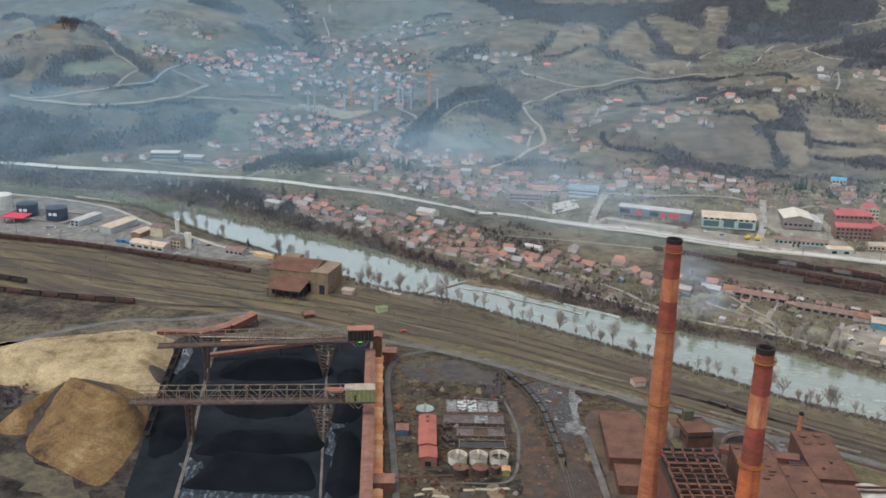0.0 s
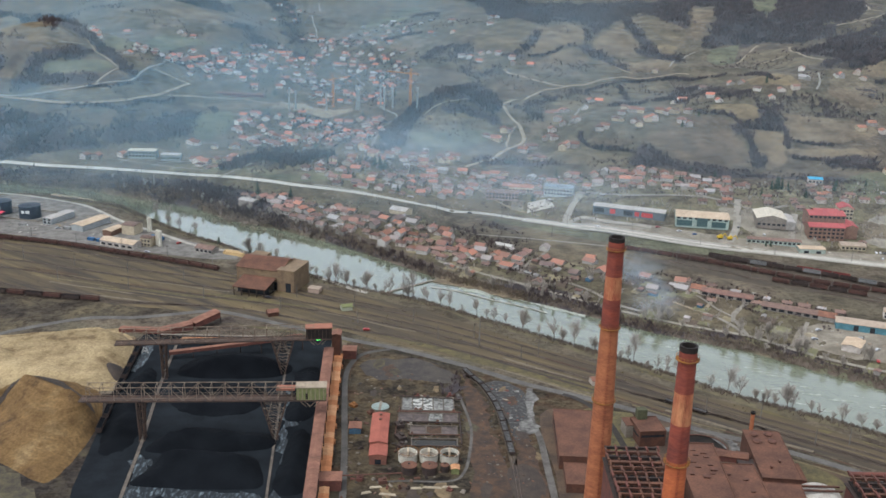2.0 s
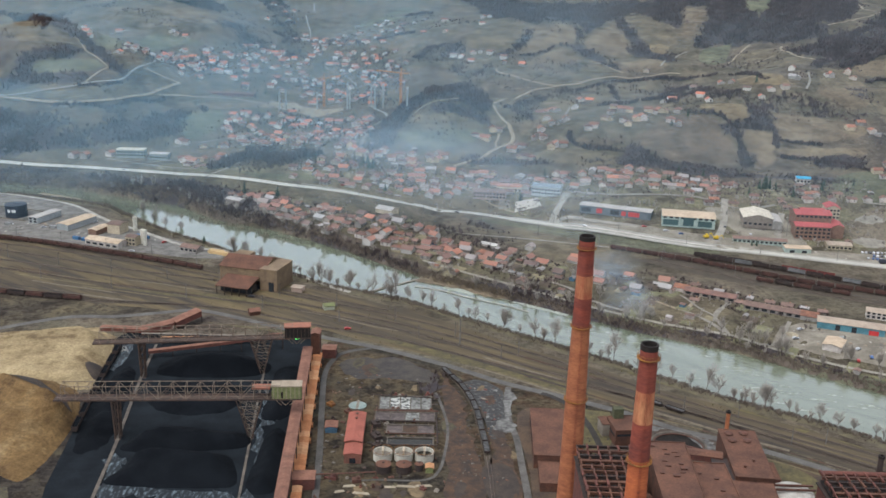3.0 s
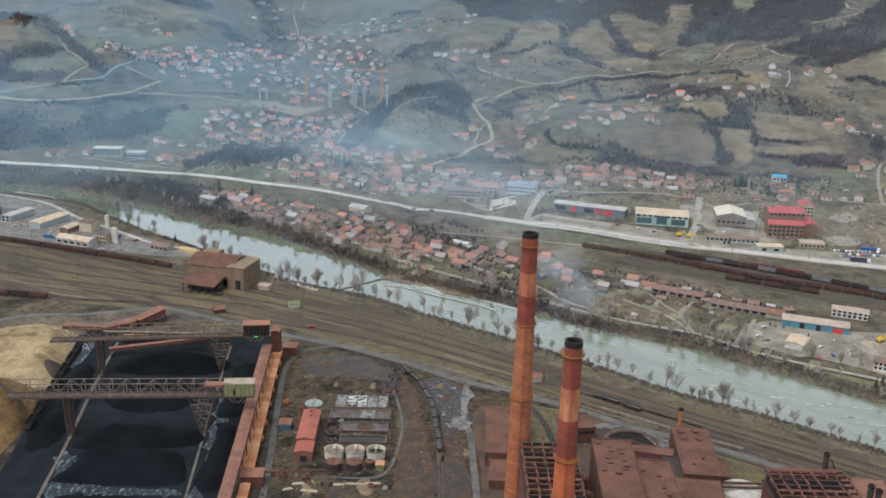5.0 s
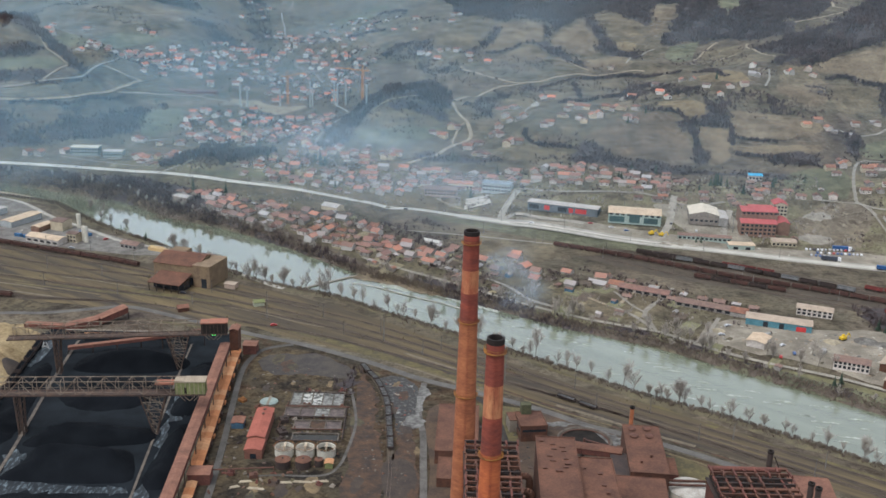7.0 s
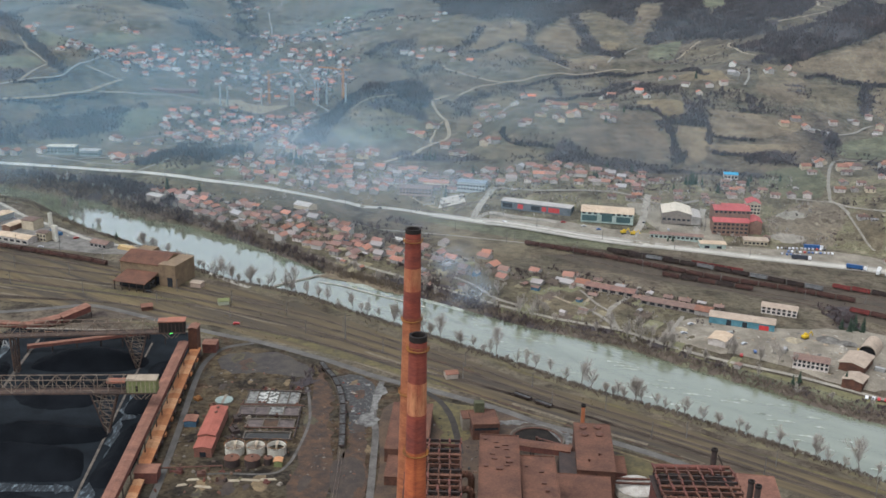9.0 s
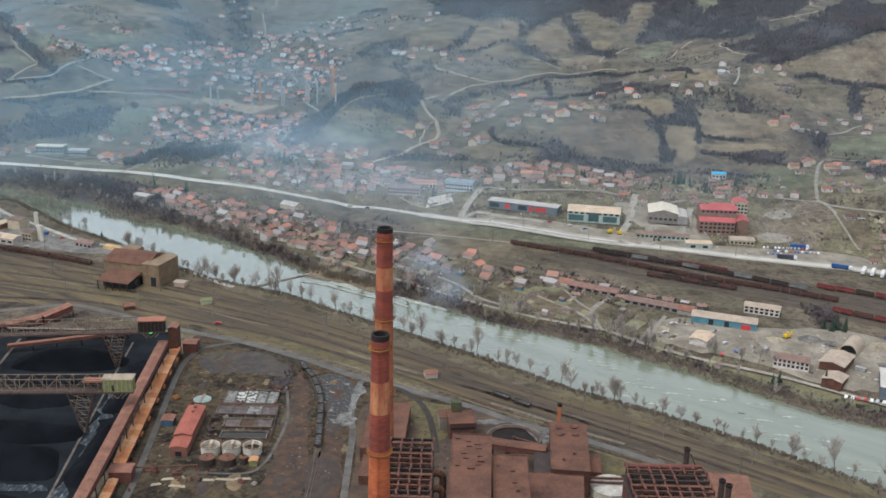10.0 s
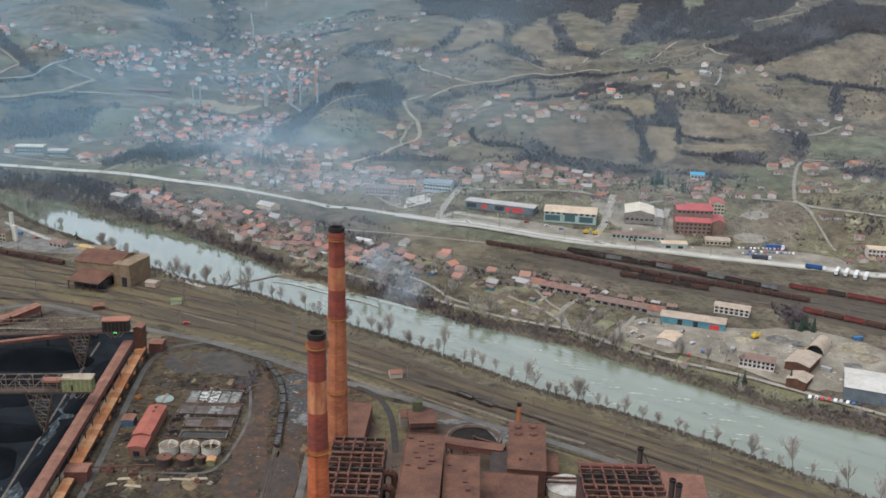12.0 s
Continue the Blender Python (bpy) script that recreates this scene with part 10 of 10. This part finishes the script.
more_houses([(10, 964, 2, -4), (282, 923, 3, -21), (160, 930, 2, -19), (-88, 930, 5, 84), (249, 914, 1, -10), (114, 944, 0, 71), (220, 924, 8, 83), (64, 948, 8, -15), (276, 937, 7, -15), (41, 974, 0, -9), (59, 964, 3, -13), (-9, 934, 1, 74), (95, 960, 0, -8), (52, 948, 5, -21), (146, 968, 5, 72), (-70, 924, 1, -5), (288, 937, 7, 72), (-22, 916, 4, -8), (211, 953, 8, -19), (190, 961, 5, -4), (13, 953, 4, -17)])
more_houses([(177, 710, 1, -39), (104, 754, 7, 54), (201, 701, 4, -22), (140, 748, 7, -38), (107, 781, 3, 68), (93, 773, 7, -32), (151, 689, 3, -35), (104, 730, 7, -23), (198, 683, 7, -34), (142, 760, 3, -21), (176, 679, 7, -29), (145, 720, 7, 56), (123, 709, 7, -32), (86, 760, 7, 53), (153, 707, 7, -26), (114, 738, 7, -36)])


def distant_houses(name, region, count, seed, label):
    rr = np.random.default_rng(seed)
    lo, hi = np.min(region, 0), np.max(region, 0)
    placed, spots = [], []
    tries = 0
    while len(placed) < count and tries < count * 30:
        tries += 1
        x, y = rr.uniform(lo[0], hi[0]), rr.uniform(lo[1], hi[1])
        if not inside(region, np.array([x]), np.array([y]))[0] or rr.uniform() > 0.55 + 0.9 * noise.noise(Vector((x * 0.018, y * 0.012, seed))) or any((x - a) ** 2 + (y - b) ** 2 < 150 for a, b in placed):
            continue
        placed.append((x, y))
        spots.append((x, y, rr.uniform(-25, 10) + rr.choice((0, 90))))
    joined_houses(name, spots, rr, label, TOWN_TONES)
    gx_, gy_ = np.array([p[0] for p in placed]), np.array([p[1] for p in placed])
    k = 14
    tx = np.repeat(gx_, k) + rr.normal(0, 11, len(gx_) * k)
    ty = np.repeat(gy_, k) + rr.normal(0, 11, len(gy_) * k)
    v, f = tufts(tx, ty, rr.uniform(2, 5.5, len(tx)), rr)
    tagged(new("garden_trees", fast_mesh("garden_trees", v, f, TWIGS)), "bare garden trees among the houses", "trees", kind="stuff")


distant_houses("upper_town", [(-302, 1418), (-264, 1519), (-225, 1808), (-130, 1644), (-58, 1666), (-14, 1390), (-60, 1251), (-101, 1306), (-167, 1360), (-221, 1312), (-272, 1278)], 95, 1, "far hillside town of pale houses with orange roofs")
distant_houses("lower_town", [(-226, 1154), (-146, 1198), (-57, 1199), (-53, 998), (-124, 1023), (-182, 1049), (-217, 1112)], 48, 4, "crowded houses at the mouth of the side valley")
distant_houses("west_town", [(-379, 1234), (-307, 1441), (-255, 1338), (-297, 1292), (-335, 1247)], 22, 2, "far scattered houses on the western slope")
distant_houses("high_town", [(-354, 2091), (-264, 1941), (-188, 1836), (-66, 1853), (34, 1637), (-73, 1612), (-164, 1616)], 26, 3, "far scattered houses high in the side valley")
joined_houses("hillside_hamlets", FAR_SPOTS, np.random.default_rng(6), "far farmhouses and hamlets with tiled roofs along the lanes", TOWN_TONES)
rr_ = np.random.default_rng(9)
patch("village_ground", [(-250, 965), (-195, 943), (-120, 912), (-45, 895), (34, 905), (111, 883), (180, 850), (300, 800), (440, 760), (530, 750), (540, 900), (420, 935), (280, 945), (150, 962), (40, 968), (-60, 950), (-140, 960), (-220, 985)], land_mat("village_plots", [(0.33, (0.105, 0.092, 0.068)), (0.47, (0.165, 0.145, 0.105)), (0.58, (0.14, 0.132, 0.085)), (0.7, (0.25, 0.225, 0.175))], 0.05, 0.5, 0.0), 0.08, 8, 2.0, "pale trodden ground and gardens of the village")
tx, ty = rr_.uniform(-130, 440, 3600), rr_.uniform(780, 1000, 3600)
keep = (np.sin(tx * 0.09 + 1) * np.sin(ty * 0.11) > 0.1) & (ty > 905 - 0.28 * tx) & (ty < 985 - 0.1 * tx)
v, f = tufts(tx[keep], ty[keep], rr_.uniform(1.5, 4.5, keep.sum()), rr_)
tagged(new("garden_trees", fast_mesh("garden_trees", v, f, PALE_TWIGS)), "bare orchard and garden trees among houses", "trees", kind="stuff")
tx, ty = rr_.uniform(-130, 260, 2600), rr_.uniform(600, 880, 2600)
keep = (ty > bank_y(FAR_BANK, tx) + 12) & (ty < bank_y(FAR_BANK, tx) + 115) & (np.sin(tx * 0.13) * np.sin(ty * 0.1 + 2) > 0.0)
v, f = tufts(tx[keep], ty[keep], rr_.uniform(1.2, 3.8, keep.sum()), rr_)
tagged(new("garden_trees", fast_mesh("garden_trees", v, f, PALE_TWIGS)), "bare garden trees and hedges on the far bank", "trees", kind="stuff")
tx, ty = rr_.uniform(-620, 800, 42000), rr_.uniform(930, 1900, 42000)
clump = np.sin(tx * 0.021 + 1.3 * np.sin(ty * 0.013)) * np.sin(ty * 0.024 + np.sin(tx * 0.017)) + 0.5 * np.sin(tx * 0.06) * np.sin(ty * 0.055)
keep = (clump > 0.6) & (rr_.uniform(0, 1, len(tx)) < 0.8) & (land(tx, ty) > 22)
v, f = tufts(tx[keep], ty[keep], rr_.uniform(1.5, 4.2, keep.sum()), rr_)
tagged(new("hedge_scrub", fast_mesh("hedge_scrub", v, f, TWIGS)), "scattered bare thickets and hedges on the hills", "scrub", kind="stuff")


# ---- smoke and painted haze ----
def smoke_and_haze_mat(name, colour, most, scale, near, far, east):
    """Thin smoke, and distance haze painted on sheets: mostly clear, thicker in drifting patches, thickening away from
    the works.
    """
    m = bpy.data.materials.new(name)
    m.use_nodes = True
    nt = m.node_tree
    N, Lk = nt.nodes, nt.links
    N.clear()
    out = N.new("ShaderNodeOutputMaterial")
    mix = N.new("ShaderNodeMixShader")
    add = N.new("ShaderNodeMixShader")
    clear, dif, tr = N.new("ShaderNodeBsdfTransparent"), N.new("ShaderNodeBsdfDiffuse"), N.new("ShaderNodeBsdfTranslucent")
    dif.inputs[0].default_value = tr.inputs[0].default_value = (*colour, 1)
    Lk.new(dif.outputs[0], add.inputs[1])
    Lk.new(tr.outputs[0], add.inputs[2])
    geo = N.new("ShaderNodeNewGeometry")
    sep = N.new("ShaderNodeSeparateXYZ")
    Lk.new(geo.outputs["Position"], sep.inputs[0])

    def rng_map(x, a, b, c, d):
        r = N.new("ShaderNodeMapRange")
        r.interpolation_type = "SMOOTHSTEP"
        for k, v in zip(("From Min", "From Max", "To Min", "To Max"), (a, b, c, d)):
            r.inputs[k].default_value = v
        Lk.new(x, r.inputs[0])
        return r.outputs[0]

    def times(x, y):
        t = N.new("ShaderNodeMath")
        t.operation = "MULTIPLY"
        Lk.new(x, t.inputs[0])
        Lk.new(y, t.inputs[1])
        return t.outputs[0]

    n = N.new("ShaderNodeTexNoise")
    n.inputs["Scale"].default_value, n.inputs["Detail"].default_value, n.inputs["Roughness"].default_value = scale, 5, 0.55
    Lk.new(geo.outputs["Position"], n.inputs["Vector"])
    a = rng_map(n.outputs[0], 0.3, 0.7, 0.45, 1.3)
    # on the haze sheets opacity rises with y, imitating depth of air
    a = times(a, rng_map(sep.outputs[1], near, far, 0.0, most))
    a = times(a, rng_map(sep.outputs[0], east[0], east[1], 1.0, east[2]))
    Lk.new(a, mix.inputs[0])
    Lk.new(clear.outputs[0], mix.inputs[1])
    Lk.new(add.outputs[0], mix.inputs[2])
    Lk.new(mix.outputs[0], out.inputs[0])
    return m


def calm_land(x, y):
    """The lie of the land with its small hills smoothed away."""
    z = sum(land(x + a, y + b) for a in (-240, -120, 0, 120, 240) for b in (-240, -120, 0, 120, 240)) / 25
    return z


def haze_layer(height, colour, most, scale, near, far, east, label, y0=700):
    material = smoke_and_haze_mat("painted_haze", colour, most, scale, near, far, east)
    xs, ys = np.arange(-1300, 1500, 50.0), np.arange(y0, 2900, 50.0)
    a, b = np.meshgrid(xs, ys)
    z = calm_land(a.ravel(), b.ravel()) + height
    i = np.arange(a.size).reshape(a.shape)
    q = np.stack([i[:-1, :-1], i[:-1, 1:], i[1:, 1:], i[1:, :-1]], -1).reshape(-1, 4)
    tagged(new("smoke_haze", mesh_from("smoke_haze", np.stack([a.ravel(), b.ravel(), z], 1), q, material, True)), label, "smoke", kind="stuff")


# added sheets above the land whose tint stands in for aerial haze
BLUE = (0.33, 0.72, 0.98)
haze_layer(33, BLUE, 0.085, 0.0055, 680, 1080, (-140, 270, 0.06), "see-through blue sheet painted as haze over the roofs")
haze_layer(55, BLUE, 0.055, 0.0035, 620, 900, (-50, 330, 0.15), "see-through blue sheet painted as haze before the hills", 600)
haze_layer(72, (0.54, 0.82, 1.0), 0.12, 0.0080, 540, 720, (80, 420, 0.4), "see-through pale sheet painted as haze over the valley side", 540)


def smoke_puff(x, y, z, rx, ry, most, seed, lean, grain=0.09, trail=(0.0, "thin grey smoke drifting beside the chimney top")):
    """One thin drifting sheet of chimney smoke that fades out towards its rim."""
    m = smoke_and_haze_mat("chimney_smoke", (0.62, 0.78, 0.92), most, grain, -1, 0, (1e6, 2e6, 1.0))
    N, Lk = m.node_tree.nodes, m.node_tree.links
    geo = N.new("ShaderNodeNewGeometry")
    shift = N.new("ShaderNodeMapping")
    shift.vector_type = "TEXTURE"
    shift.inputs["Location"].default_value = (x, y, z)
    shift.inputs["Rotation"].default_value = (0, 0, -trail[0])
    shift.inputs["Scale"].default_value = (rx, ry, 1e4)
    Lk.new(geo.outputs["Position"], shift.inputs[0])
    far = N.new("ShaderNodeVectorMath")
    far.operation = "LENGTH"
    Lk.new(shift.outputs[0], far.inputs[0])
    fade = N.new("ShaderNodeMapRange")
    fade.interpolation_type = "SMOOTHSTEP"
    for k, v in zip(("From Min", "From Max", "To Min", "To Max"), (0.1, 0.95, 1.0, 0.0)):
        fade.inputs[k].default_value = v
    Lk.new(far.outputs["Value"], fade.inputs[0])
    mix = [n for n in N if n.type == "MIX_SHADER" and n.inputs[0].is_linked][0]
    both = N.new("ShaderNodeMath")
    both.operation = "MULTIPLY"
    Lk.new(mix.inputs[0].links[0].from_socket, both.inputs[0])
    Lk.new(fade.outputs[0], both.inputs[1])
    Lk.new(both.outputs[0], mix.inputs[0])
    a, b = np.meshgrid(np.linspace(-1, 1, 13), np.linspace(-1, 1, 13))
    a, b = a.ravel(), b.ravel()
    cs, sn = math.cos(trail[0]), math.sin(trail[0])
    v = np.stack([x + rx * a * cs + ry * b * sn, y - rx * a * sn + ry * b * cs, z + lean * a + 2.5 * np.sin(3 * a + seed) * np.cos(2.5 * b)], 1)
    i = np.arange(169).reshape(13, 13)
    q = np.stack([i[:-1, :-1], i[:-1, 1:], i[1:, 1:], i[1:, :-1]], -1).reshape(-1, 4)
    tagged(new("chimney_smoke", mesh_from("chimney_smoke", v, q, m, True)), trail[1], "smoke", kind="stuff")


smoke_puff(122, 432, 86, 17, 26, 0.22, 1, 3)
smoke_puff(118, 430, 96, 19, 28, 0.27, 2, -4)
smoke_puff(113, 428, 106, 16, 24, 0.24, 3, 4)
smoke_puff(45, 640, 100, 95, 270, 0.2, 4, 3, 0.012, (-0.42, "thin blue smoke trailing from the chimney over the river"))

# the patterns that the copies were taken from
for pattern in (*HOUSE_TYPES, *FAR_TYPES, *WAGONS.values(), *TREES, *CONIFERS, *CARS, POLE):
    for o in (*pattern.children_recursive, pattern):
        bpy.data.objects.remove(o)
